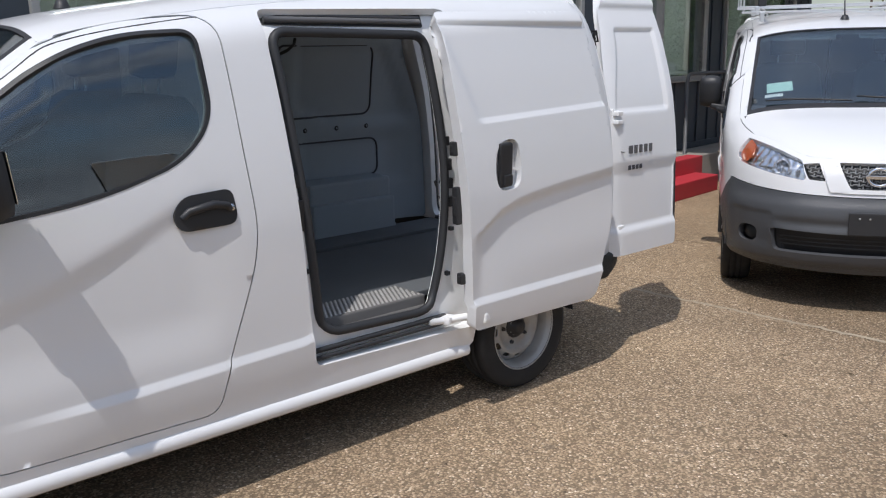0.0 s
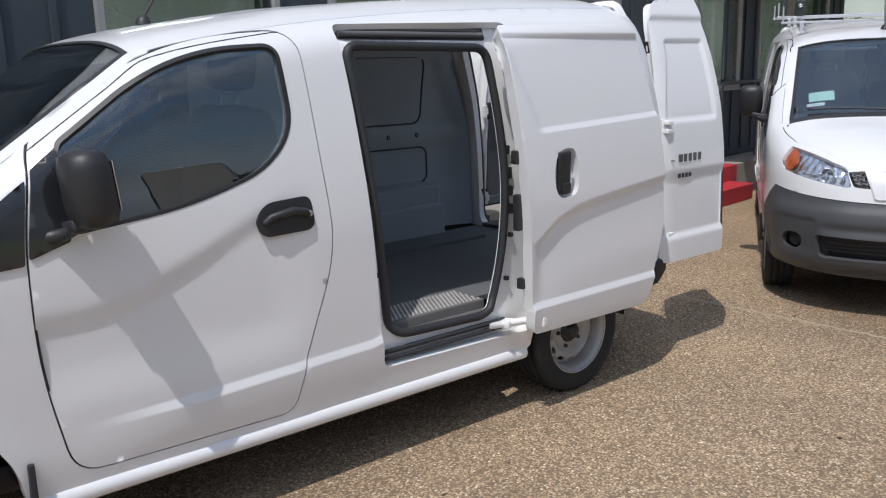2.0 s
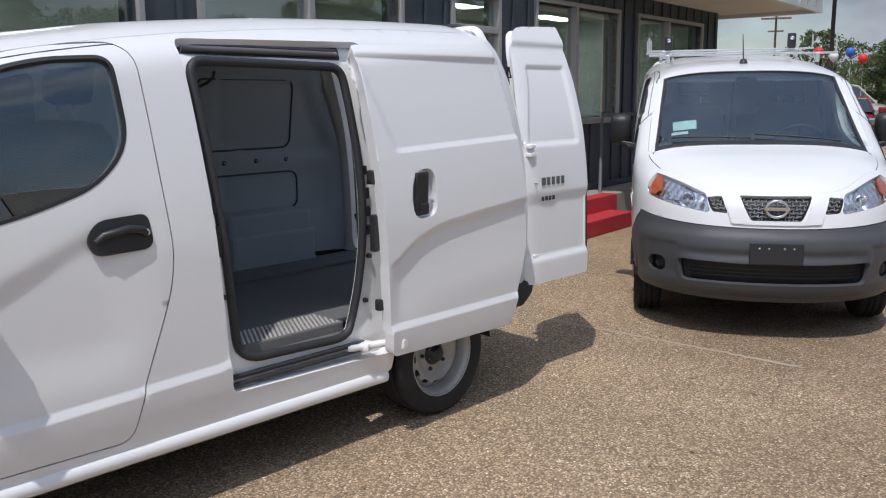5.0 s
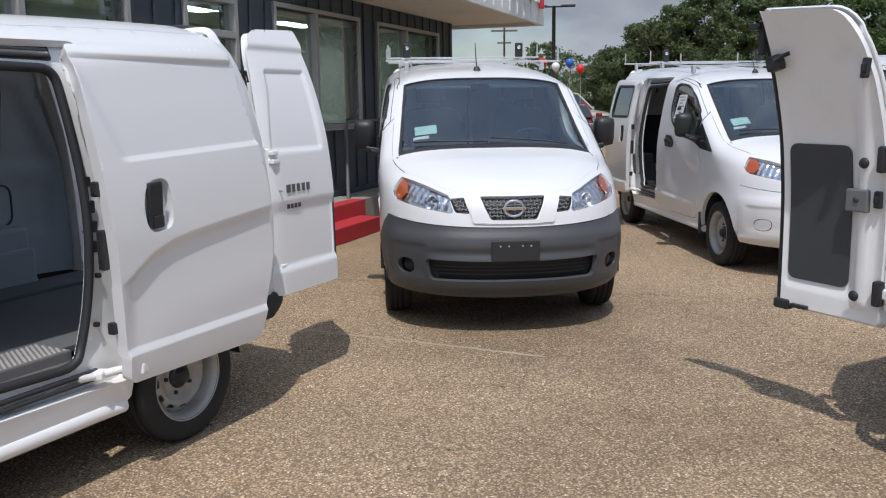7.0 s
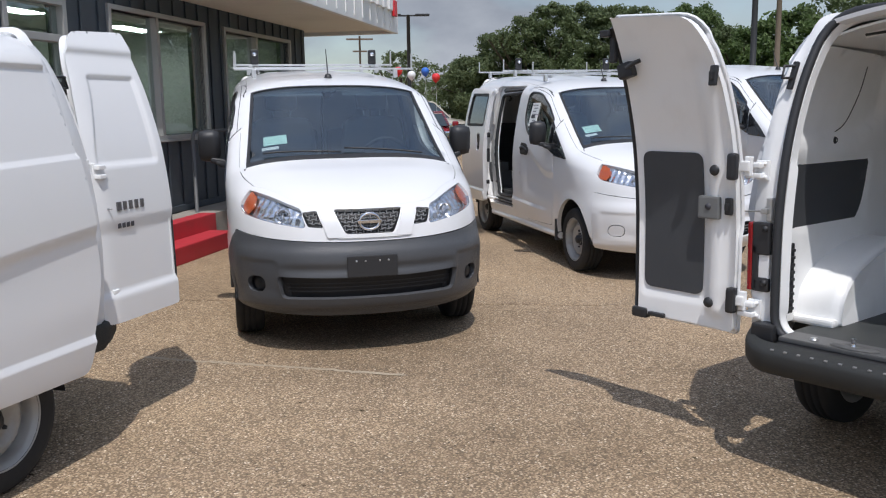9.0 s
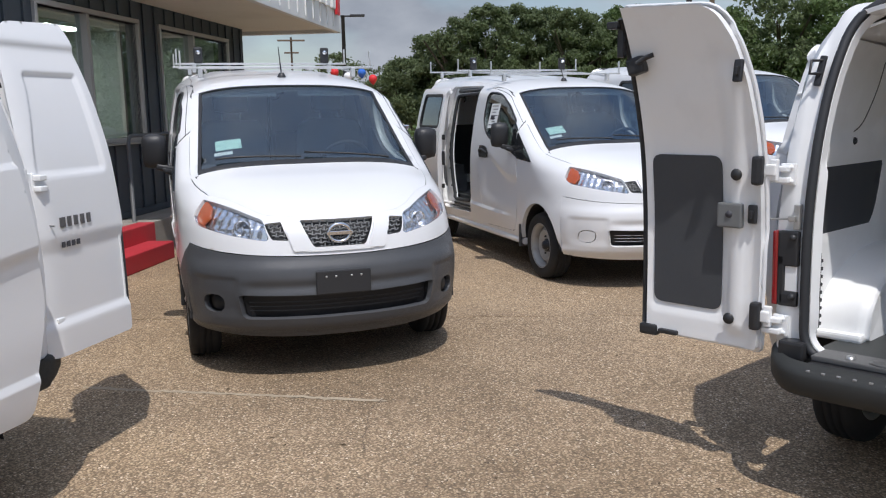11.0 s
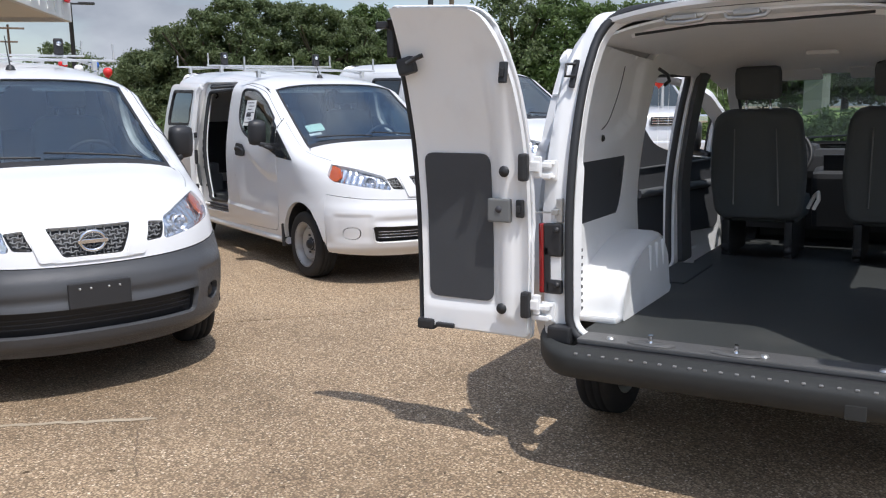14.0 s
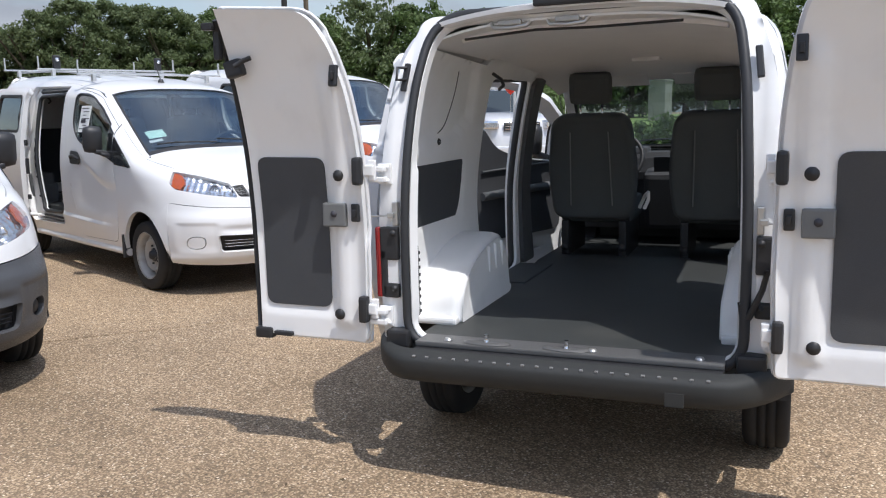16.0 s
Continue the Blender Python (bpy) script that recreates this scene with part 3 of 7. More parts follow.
def inset(poly, d):
    """An outline drawn in by d."""
    q = np.array(poly)
    a, b = np.roll(q, 1, 0), np.roll(q, -1, 0)
    t = b - a
    n = np.stack([-t[:, 1], t[:, 0]], 1) / np.maximum(np.hypot(t[:, 0], t[:, 1])[:, None], 1e-9)
    area = np.sum(q[:, 0] * b[:, 1] - b[:, 0] * q[:, 1])
    return [tuple(p) for p in q + n * d * (1 if area > 0 else -1)]


def disc(cx, cz, r, n=18, sx=1.0):
    return [(cx + r * sx * math.cos(2 * math.pi * k / n), cz + r * math.sin(2 * math.pi * k / n)) for k in range(n)]


def build_wheel(parent, x, s):
    """Steel wheel with a black hub, slotted rim and tyre; s: outward side."""
    def tyre(bm):
        add_lathe(bm, [(0.195, -0.085), (0.225, -0.095), (0.262, -0.096), (0.287, -0.086), (0.297, -0.07), (0.299, -0.04), (0.292, -0.038), (0.292, -0.030), (0.300, -0.028), (0.301, -0.004), (0.293, -0.002), (0.293, 0.006), (0.301, 0.008), (0.300, 0.034), (0.292, 0.036), (0.292, 0.044), (0.298, 0.046), (0.296, 0.07), (0.287, 0.086), (0.262, 0.096), (0.245, 0.093), (0.225, 0.095), (0.195, 0.085)], 48)
    def rim():
        holes = []
        for k in range(12):
            a = 2 * math.pi * k / 12
            c, q = math.cos(a), math.sin(a)
            holes.append([(0.148 * c + u * c - v * q, 0.148 * q + u * q + v * c) for u, v in rpoly([(-0.011, -0.020, 0.010), (0.011, -0.022, 0.010), (0.011, 0.022, 0.010), (-0.011, 0.020, 0.010)], 3)])
        dish = curve([(0, 0.035), (0.045, 0.035), (0.06, 0.020), (0.10, 0.022), (0.125, 0.044), (0.150, 0.036), (0.170, 0.012), (0.178, 0.004)])
        face = patch(disc(0, 0, 0.176, 48), holes, lambda P: np.stack([P[:, 0], dish(np.hypot(P[:, 0], P[:, 1])), P[:, 1]], 1), 0.006, 0.016, flip=True)
        bm = bmesh.new()
        add_lathe(bm, [(0.172, 0.005), (0.176, 0.030), (0.182, 0.06), (0.190, 0.070), (0.199, 0.078), (0.204, 0.088), (0.200, 0.091), (0.193, 0.080), (0.185, 0.072), (0.178, 0.060), (0.172, 0.0), (0.172, -0.07), (0.20, -0.085)], 48)
        barrel = ([tuple(v.co) for v in bm.verts], [tuple(w.index for w in f.verts) for f in (bm.verts.index_update() or bm.faces)])
        bm.free()
        return join(face, barrel)
    def hub(bm):
        add_lathe(bm, [(0.0, 0.068), (0.022, 0.066), (0.036, 0.058), (0.040, 0.036), (0.058, 0.030), (0.060, 0.022)], 24)
        for k in range(5):
            a = 2 * math.pi * k / 5
            add_lathe(bm, [(0.0, 0.036), (0.008, 0.034), (0.011, 0.020)], 6, Matrix.Translation((0.080 * math.cos(a), 0.0, 0.080 * math.sin(a))))
    w = obj("wheel", cached_bm("tyre", tyre), RUBBER, parent, "black tyre on a painted steel rim")
    w.matrix_basis = pose(x, s * 0.745, 0.30, 0, 0, 0 if s > 0 else 180)
    obj("rim", cached("rim", rim), STEEL, w, "grey slotted steel rim")
    obj("hub_cap", cached_bm("hub", hub), BLACK, w, "black hub cap")
    return w


def build_front_door(van, s, swing=0.0, paper=False):
    """A front door with window, handle and mirror; swing opens it about its front edge."""
    side = "left" if s > 0 else "right"
    if swing:
        piv = Vector((2.47, s * 0.83, 0))
        m = Matrix.Translation(piv) @ Matrix.Rotation(radians(-s * swing), 4, "Z") @ Matrix.Translation(-piv)
    else:
        m = Matrix()
    skin = obj("front_door", cached("front_door_" + side, lambda: patch(inset(FRONT_DOOR, 0.006), [FRONT_WIN], on_side(s, 0.002, door_shape), 0.045, 0.022, flip=s > 0, rows=CREASE_ROWS)), PAINT, van)
    skin.matrix_basis = m
    def seal():
        return patch(inset(FRONT_DOOR, -0.003), [inset(FRONT_DOOR, 0.010)], on_side(s, -0.007), 0.014, 0.03, flip=s > 0)
    obj("door_seal", cached("front_door_seal_" + side, seal), SEAL, van, "black rubber door seal")
    def bead(bm):
        P = np.array([p for p in dense(inset(FRONT_DOOR, 0.003), 0.02) if p[1] > 1.30 and p[0] > 1.50])
        P[:, 1] = np.minimum(P[:, 1], top_z(P[:, 0]) - 0.088)
        add_tube(bm, [tuple(p) for p in on_side(s, 0.001)(P)], 0.0026, 6)
    obj("roof_rail_seal", cached_bm("front_door_bead_" + side, bead), SEAL, van, "black rubber bead over the door")
    if not swing:        # the open door has its window wound down
        g = obj("window", cached("front_window_" + side, lambda: patch(inset(FRONT_WIN, -0.004), [], on_side(s, -0.010), 0.004, 0.08, flip=s > 0)), GLASS_SIDE, skin, "tinted side glass")
        g.visible_shadow = False
    def frame_bm():
        a = patch(inset(FRONT_WIN, -0.006), [inset(FRONT_WIN, 0.006)], on_side(s, 0.004), 0.014, 0.05, flip=s > 0)
        return a
    obj("window_frame", cached("front_window_frame_" + side, frame_bm), BLACK, skin, "black rubber window frame")
    def sail():
        return patch(rpoly([(2.462, 1.080, 0.01), (2.456, 1.14, 0.05), (2.421, 1.340, 0.008), (2.340, 1.400, 0.008), (2.338, 1.12, 0.01)]), [], on_side(s, 0.010), 0.008, 0.02, flip=s > 0)
    obj("sail_panel", cached("sail_" + side, sail), BLACK_GLASS, skin, "glossy black corner panel")
    def panel():
        card = rpoly([(2.40, 0.62, 0.08), (2.44, 1.12, 0.08), (2.34, 1.125, 0.02), (1.95, 1.17, 0.2), (1.66, 1.26, 0.15), (1.535, 1.39, 0.10), (1.46, 1.40, 0.03), (1.44, 0.95, 0.2), (1.53, 0.62, 0.08)])
        return patch(card, [], on_side(s, -0.052), 0.02, 0.06, flip=s > 0)
    obj("inner_trim", cached("front_trim_" + side, panel), DASH, skin, "dark plastic door card")
    def rest(bm):
        for z, r in ((0.93, 0.030), (1.10, 0.008)):
            add_tube(bm, [tuple(p) for p in on_side(s, -0.085)(np.array([(x, z + 0.03 * (x - 1.5)) for x in np.linspace(1.52, 2.30, 10)]))], r, 8)
    obj("armrest", cached_bm("armrest_" + side, rest), PILLAR_TRIM, skin, "dark armrest and trim strip")
    def handle():
        cup = patch(rpoly([(1.485, 1.04, 0.045), (1.70, 1.035, 0.06), (1.725, 1.10, 0.05), (1.68, 1.155, 0.05), (1.50, 1.165, 0.035)]), [], on_side(s, 0.006), 0.012, 0.03, flip=s > 0)
        bm = bmesh.new()
        add_tube(bm, [(1.69, s * 0.868, 1.085), (1.67, s * 0.882, 1.105), (1.58, s * 0.884, 1.12), (1.53, s * 0.881, 1.11), (1.51, s * 0.868, 1.09)], [0.012, 0.014, 0.015, 0.014, 0.012], 8)
        bar = ([tuple(v.co) for v in bm.verts], [tuple(w.index for w in f.verts) for f in (bm.verts.index_update() or bm.faces)])
        bm.free()
        return join(cup, bar)
    obj("handle", cached("front_handle_" + side, handle), BLACK, skin, "black pull handle in its recess")
    def lock(bm):
        add_lathe(bm, [(0, 0.010), (0.011, 0.010), (0.013, 0.0)], 14, Matrix.Translation((1.512, s * 0.872, 1.10)) @ (Matrix() if s > 0 else Matrix.Rotation(math.pi, 4, "Z")))
    obj("lock", cached_bm("lock_" + side, lock), CHROME, skin, "chrome lock cylinder")
    def mirror(bm):
        add_box(bm, (0, 0, 0), (0.125, 0.165, 0.235), pose(2.305, s * 0.972, 1.285, 0, 6, s * 8), bevel=0.055)
        add_box(bm, (0, 0, 0), (0.05, 0.16, 0.045), pose(2.335, s * 0.89, 1.165, s * 12, 0, 0), bevel=0.015)
        add_tube(bm, [(2.40, s * 0.85, 1.135), (2.36, s * 0.90, 1.15), (2.32, s * 0.95, 1.18)], [0.024, 0.02, 0.016], 8)
    mi = obj("mirror", cached_bm("mirror_" + side, mirror), BLACK, skin, "black plastic door mirror")
    for p in mi.data.polygons:
        p.use_smooth = True
    def mirror_glass(bm):
        add_box(bm, (-0.0615, 0, 0), (0.003, 0.095, 0.150), pose(2.30, s * 0.972, 1.285, 0, 6, s * 8), bevel=0.0015)
    obj("mirror_glass", cached_bm("mirror_glass_" + side, mirror_glass), CHROME, skin, "mirror glass")
    if paper:
        def sheet(bm):
            add_box(bm, (0, 0, 0), (0.22, 0.003, 0.25), pose(1.80, s * (float(half_width(1.80, 1.47)) + 0.001), 1.46, s * 14, 0, 0))
        obj("price_sheet", cached_bm("paper_" + side, sheet), PAPER, skin, "printed white sheet stuck to the side window")
        def lines(bm):
            for k in range(7):
                add_box(bm, (0.03 * (k % 2) - 0.01, s * 0.003, 0.10 - k * 0.032), (0.16 - 0.04 * (k % 3), 0.002, 0.007), pose(1.80, s * (float(half_width(1.80, 1.47)) + 0.001), 1.46, s * 14, 0, 0))
            add_box(bm, (-0.02, s * 0.003, -0.02), (0.10, 0.002, 0.035), pose(1.80, s * (float(half_width(1.80, 1.47)) + 0.001), 1.46, s * 14, 0, 0))
        obj("printing", cached_bm("paper_ink_" + side, lines), INK, skin, "rows of small grey print")
    return skin


def build_slider(van, s, slid=0.0, window=False):
    """A sliding door; slid back it stands out from the flank."""
    side = "left" if s > 0 else "right"
    out = 0.11 if slid else 0.002
    kind = "slider_glazed_" if window else "slider_"
    WIN = rpoly([(1.16, 1.335, 0.05), (1.20, 1.695, 0.05), (0.50, 1.71, 0.06), (0.42, 1.40, 0.1), (0.43, 1.33, 0.05)])
    rec = rpoly([(0.915, 1.03, 0.05), (1.05, 1.02, 0.06), (1.07, 1.13, 0.06), (1.035, 1.235, 0.06), (0.92, 1.245, 0.05), (0.905, 1.14, 0.05)])
    def skin():
        holes = [rec] + ([WIN] if window else [])
        return patch(inset(SLIDER, 0.004), holes, on_side(s, 0.0, None if window else slider_shape), 0.05, 0.0115, flip=s > 0, rows=CREASE_ROWS if window else SLIDER_ROWS)
    d = obj("sliding_door", cached(kind + side, skin), PAINT, van, "white sliding door pushed back" if slid else "")
    d.matrix_basis = Matrix.Translation((-slid, s * out, 0)) @ (Matrix.Rotation(radians(s * 0.8), 4, "Z") if slid else Matrix())
    def cup():
        base = patch(rec, [], on_side(s, -0.040), 0.004, 0.03, flip=s > 0)
        wall = ring_strip(rec, on_side(s, 0.0), on_side(s, -0.040))
        return join(base, wall)
    obj("handle_cup", cached("slider_cup_" + side, cup), PAINT, d, "white recess")
    def handle(bm):
        add_box(bm, (0, 0, 0), (0.075, 0.022, 0.195), pose(0.998, s * 0.852, 1.132, s * -4, 2, 0), bevel=0.010)
        add_box(bm, (0, 0, 0), (0.05, 0.016, 0.05), pose(0.99, s * 0.860, 1.065, s * -4, 2, 0), bevel=0.006)
    obj("handle", cached_bm("slider_handle_" + side, handle), BLACK, d, "black flap handle")
    if window:
        g = obj("window", cached("slider_glass_" + side, lambda: patch(inset(WIN, -0.01), [], on_side(s, -0.012), 0.004, 0.08, flip=s > 0)), BLACK_GLASS, d, "dark tinted fixed glass")
        g.visible_shadow = False
        obj("window_seal", cached("slider_glass_seal_" + side, lambda: patch(inset(WIN, -0.012), [inset(WIN, 0.018)], on_side(s, 0.002), 0.02, 0.06, flip=s > 0)), SEAL, d, "black window seal")
    def inner():
        return patch(inset(SLIDER, 0.045), [inset(WIN, -0.03)] if window else [], on_side(s, -0.052), 0.02, 0.07, flip=s > 0)
    obj("inner_panel", cached(kind + "inner_" + side, inner), PAINT_IN, d, "white pressed inner panel")
    def rib(bm, z):
        x = 0.27 + 0.08 * abs(z - 0.9)
        add_box(bm, (0, 0, 0), (0.020, 0.05, 0.012), pose(x + 0.02, s * (float(half_width(0.4, z)) - 0.045), z), bevel=0.003)
    pieces("edge_rib", "slider_rib_" + side, rib, [0.62 + 0.12 * k for k in range(9)], PAINT_IN, d)
    def latch(bm, it):
        x, z, h = it
        add_box(bm, (0, 0, 0), (0.03, 0.035, h), pose(x, s * 0.80, z), bevel=0.008)
        add_box(bm, (0, 0, 0), (0.012, 0.018, h * 0.5), pose(x + 0.014, s * 0.80, z), bevel=0.003)
    pieces("latch", "slider_latch_" + side, latch, ((1.235, 0.98, 0.16), (1.245, 1.22, 0.06), (1.215, 0.66, 0.05)), BLACK, d, "black door latch")
    if slid:
        def arm(bm):
            add_tube(bm, [(1.06, s * 0.83, 0.485), (1.12, s * 0.80, 0.475), (1.20, s * 0.74, 0.465), (1.32, s * 0.70, 0.462)], [0.016, 0.018, 0.018, 0.015], 8)
            add_box(bm, (0, 0, 0), (0.11, 0.06, 0.05), pose(1.09, s * 0.82, 0.475, 0, 0, s * 15), bevel=0.012)
            add_box(bm, (0, 0, 0), (0.07, 0.05, 0.035), pose(1.23, s * 0.72, 0.462, 0, 0, s * 25), bevel=0.010)
        obj("roller_arm", cached_bm("slider_arm_" + side, arm), PAINT_IN, d, "white lower roller arm")
    return d


def slide_frame(van, s):
    """The recessed jamb of a sliding door with seal, rails and step."""
    side = "left" if s > 0 else "right"
    jamb = obj("door_jamb", cached("jamb_" + side, lambda: join(patch(inset(SLIDER, -0.012), [SLIDE_HOLE], on_side(s, -0.055), 0.03, 0.05, flip=s > 0), ring_strip(SLIDER, on_side(s, -0.002), on_side(s, -0.058)))), PAINT_IN, van, "white painted door jamb")
    def seal(bm):
        P = on_side(s, -0.05)(np.array(dense(inset(SLIDE_HOLE, 0.004), 0.045)))
        add_tube(bm, [tuple(p) for p in P], 0.019, 8, closed=True)
    obj("door_seal", cached_bm("slide_seal_" + side, seal), SEAL, jamb, "black rubber door seal")
    def rail(bm):
        for z, r in ((1.735, 0.012), (1.752, 0.007)):
            P = on_side(s, -0.045)(np.array([(x, z + 0.006 * (x - 0.5)) for x in np.linspace(0.52, 1.24, 12)]))
            add_tube(bm, [tuple(p) for p in P], r, 8)
    obj("top_rail", cached_bm("slide_top_rail_" + side, rail), mat_once("dark_zinc_rail", (0.12, 0.12, 0.125), 0.4), jamb, "dark top guide rail")
    def channel():
        return patch(rpoly([(1.27, 1.765, 0.01), (1.265, 1.722, 0.01), (0.50, 1.712, 0.01), (0.50, 1.77, 0.01)]), [], on_side(s, -0.0515), 0.003, 0.06, flip=s > 0)
    obj("rail_channel", cached("slide_channel_" + side, channel), BLACK, jamb, "black rail channel")
    def low(bm):
        for off, z, r in ((-0.035, 0.475, 0.011), (-0.02, 0.447, 0.009), (-0.045, 0.437, 0.007)):
            P = on_side(s, off)(np.array([(x, z) for x in np.linspace(0.50, 1.185, 12)]))
            add_tube(bm, [tuple(p) for p in P], r, 6)
    obj("lower_rail", cached_bm("slide_low_rail_" + side, low), SEAL, jamb, "dark lower guide rail")
    def bit(bm, it):
        x, z, a, b = it
        add_box(bm, (0, 0, 0), (a, 0.024, b), pose(x, s * (float(half_width(x, z)) - 0.048), z), bevel=0.005)
    pieces("striker", "slide_bits_" + side, bit, ((0.455, 0.98, 0.028, 0.045), (0.455, 1.06, 0.028, 0.045), (0.455, 1.14, 0.028, 0.05), (0.455, 1.24, 0.024, 0.04), (1.222, 1.15, 0.04, 0.05), (1.212, 1.02, 0.035, 0.12), (0.47, 0.66, 0.02, 0.02), (0.45, 0.86, 0.02, 0.02), (1.19, 0.8, 0.02, 0.02)), BLACK, jamb, "black striker or plug")
    return jamb


def build_rear_door(van, s, angle, badge=False):
    """A hinged rear door; s = 1 is the narrow left leaf, s = -1 the wide right one."""
    side = "left" if s > 0 else "right"
    inner_y = 0.185 if s > 0 else -0.175
    edge = [(s * y, z) for z, y in ((0.535, 0.735), (0.9, 0.745), (1.2, 0.742), (1.45, 0.728), (1.62, 0.708), (1.78, 0.672))]
    if s > 0:
        pts = [(inner_y, 0.535, 0.02)] + [(y, z, 0.04) for y, z in edge] + [(0.60, 1.925, 0.09), (inner_y, 1.945, 0.02)]
    else:
        pts = [(0.175, 0.535, 0.02), (0.175, 1.945, 0.02), (-0.60, 1.925, 0.09)] + [(y, z, 0.04) for y, z in edge[::-1]]
    shape = rpoly(pts, 4)
    hx, hy = -0.81, s * 0.745
    def relief(P):
        Q = on_tail(0.0)(P)
        u = np.abs(P[:, 0])
        z = P[:, 1]
        near, far = (inner_y + 0.05, 0.66) if s > 0 else (-0.11, 0.66)
        v = P[:, 0] * s
        blank = ramp(z, 1.288, 1.300) * (1 - smooth(z, 1.70, 1.72)) * smooth(v, near, near + 0.02) * smooth(0.685 - 0.10 * smooth(z, 1.3, 1.75) - v, 0, 0.02)
        band = ramp(1.035 - z, 0.0, 0.065) * ramp(z, 0.66, 0.69)
        lip = smooth(z, 1.81, 1.85)
        Q[:, 0] += 0.015 * blank + 0.016 * band - 0.018 * lip
        return Q
    d = obj("rear_door", cached("rear_door_" + side, lambda: patch(shape, [], relief, 0.012, 0.0125, flip=True)), PAINT, van, "white hinged rear door standing open" if angle else "")
    d.matrix_basis = Matrix.Translation((TAIL, 0, 0))
    if angle:
        piv = Vector((hx, hy, 0.98))
        # the hinge arms carry the leaf clear of the body
        if angle < 120:
            slip, lean = Matrix.Translation((TAIL + 0.06, s * 0.035, 0)), 0.0
        elif s > 0:
            slip, lean = Matrix.Translation((0.037, 0.062, 0)), 0.6
        else:
            slip, lean = Matrix.Translation((-0.03, -0.01, 0.015)), 0.0
        axis = Vector((0, -s * math.sin(radians(lean)), math.cos(radians(lean))))
        d.matrix_basis = slip @ Matrix.Translation(piv) @ Matrix.Rotation(radians(-s * angle), 4, axis) @ Matrix.Translation(-piv)
    v0, v1 = (0.235, 0.550) if s > 0 else (-0.12, 0.55)
    INSET = rpoly([(s * v0, 0.69, 0.045), (s * v1, 0.69, 0.045), (s * v1, 1.335, 0.045), (s * v0, 1.335, 0.045)])
    plugs = [(s * 0.625, 1.265), (s * 0.600, 0.67)]
    def inner_place(P):
        Q = on_tail(-0.05)(P)
        v, z = P[:, 0] * s, P[:, 1]
        # the frame round the inset stands proud, the upper field is drawn in
        frame_ = smooth(v, v0 - 0.03, v0) * (1 - smooth(v, v1 + 0.02, v1 + 0.05)) * smooth(z, 0.645, 0.68) * (1 - smooth(z, 1.36, 1.58))
        col = smooth(v, v1 + 0.02, v1 + 0.05) * (1 - smooth(v, 0.645, 0.672)) * smooth(z, 0.60, 0.63) * (1 - smooth(z, 1.60, 1.72))
        Q[:, 0] += -0.012 * frame_ + 0.022 * col
        return Q
    obj("inner_panel", cached("rear_inner_" + side, lambda: join(patch(inset(shape, 0.018), [], inner_place, 0, 0.022), ring_strip(inset(shape, 0.018), on_tail(-0.05), on_tail(-0.010)))), PAINT_IN, d, "white pressed inner door skin")
    obj("inset_panel", cached("rear_inset_" + side, lambda: patch(INSET, [], on_tail(-0.046), 0.006, 0.05)), VINYL, d, "charcoal board insert")
    def plug(bm, at):
        add_lathe(bm, [(0, 0.010), (0.020, 0.008), (0.024, 0.0)], 18, Matrix.Translation((float(tail_x(at[1])) + 0.075, at[0], at[1])) @ Matrix.Rotation(-math.pi / 2, 4, "Z"))
    pieces("plug", "rear_plug_" + side, plug, plugs, BLACK, d, "round black plug")
    def latch(bm):
        z = 1.10
        add_box(bm, (0, 0, 0), (0.03, 0.105, 0.100), pose(float(tail_x(z)) + 0.078, s * 0.60, z), bevel=0.008)
    obj("latch_cover", cached_bm("rear_latch_" + side, latch), mat_once("grey_latch_plastic", (0.16, 0.165, 0.165)), d, "grey plastic latch cover")
    def knob(bm):
        add_lathe(bm, [(0, 0.012), (0.013, 0.010), (0.016, 0.0)], 14, Matrix.Translation((float(tail_x(1.10)) + 0.088, s * 0.60, 1.105)) @ Matrix.Rotation(-math.pi / 2, 4, "Z"))
    obj("latch_knob", cached_bm("rear_knob_" + side, knob), INK, d, "round keyhole")
    def stop(bm, zh):
        z, h = zh
        y = 0.665 if z > 1.5 else 0.69
        add_box(bm, (0, 0, 0), (0.018, 0.036, h), pose(float(tail_x(z)) + 0.072, s * y, z, 0, -10 if z > 1.5 else 0, 0), bevel=0.007)
        add_box(bm, (0, 0, 0), (0.028, 0.016, h * 0.4), pose(float(tail_x(z)) + 0.085, s * y, z), bevel=0.004)
    pieces("rubber_stop", "rear_stop_" + side, stop, ((1.665, 0.085), (1.11, 0.075)), BLACK, d, "black rubber stop")
    def hinge(bm, z):
        add_box(bm, (0, 0, 0), (0.045, 0.040, 0.115), pose(float(tail_x(z)) + 0.078, s * 0.715, z), bevel=0.014)
    pieces("hinge_cover", "rear_hinge_" + side, hinge, (1.285, 0.700), BLACK, d, "black rubber hinge cover")
    def leaf(bm, z):
        add_box(bm, (0, 0, 0), (0.026, 0.065, 0.045), pose(-0.805, s * 0.735, z), bevel=0.006)
        add_box(bm, (0, 0, 0), (0.024, 0.030, 0.085), pose(-0.815, s * 0.755, z), bevel=0.005)
    pieces("hinge", "rear_leaf_" + side, leaf, (1.285, 0.700), PAINT_IN, d, "white hinge")
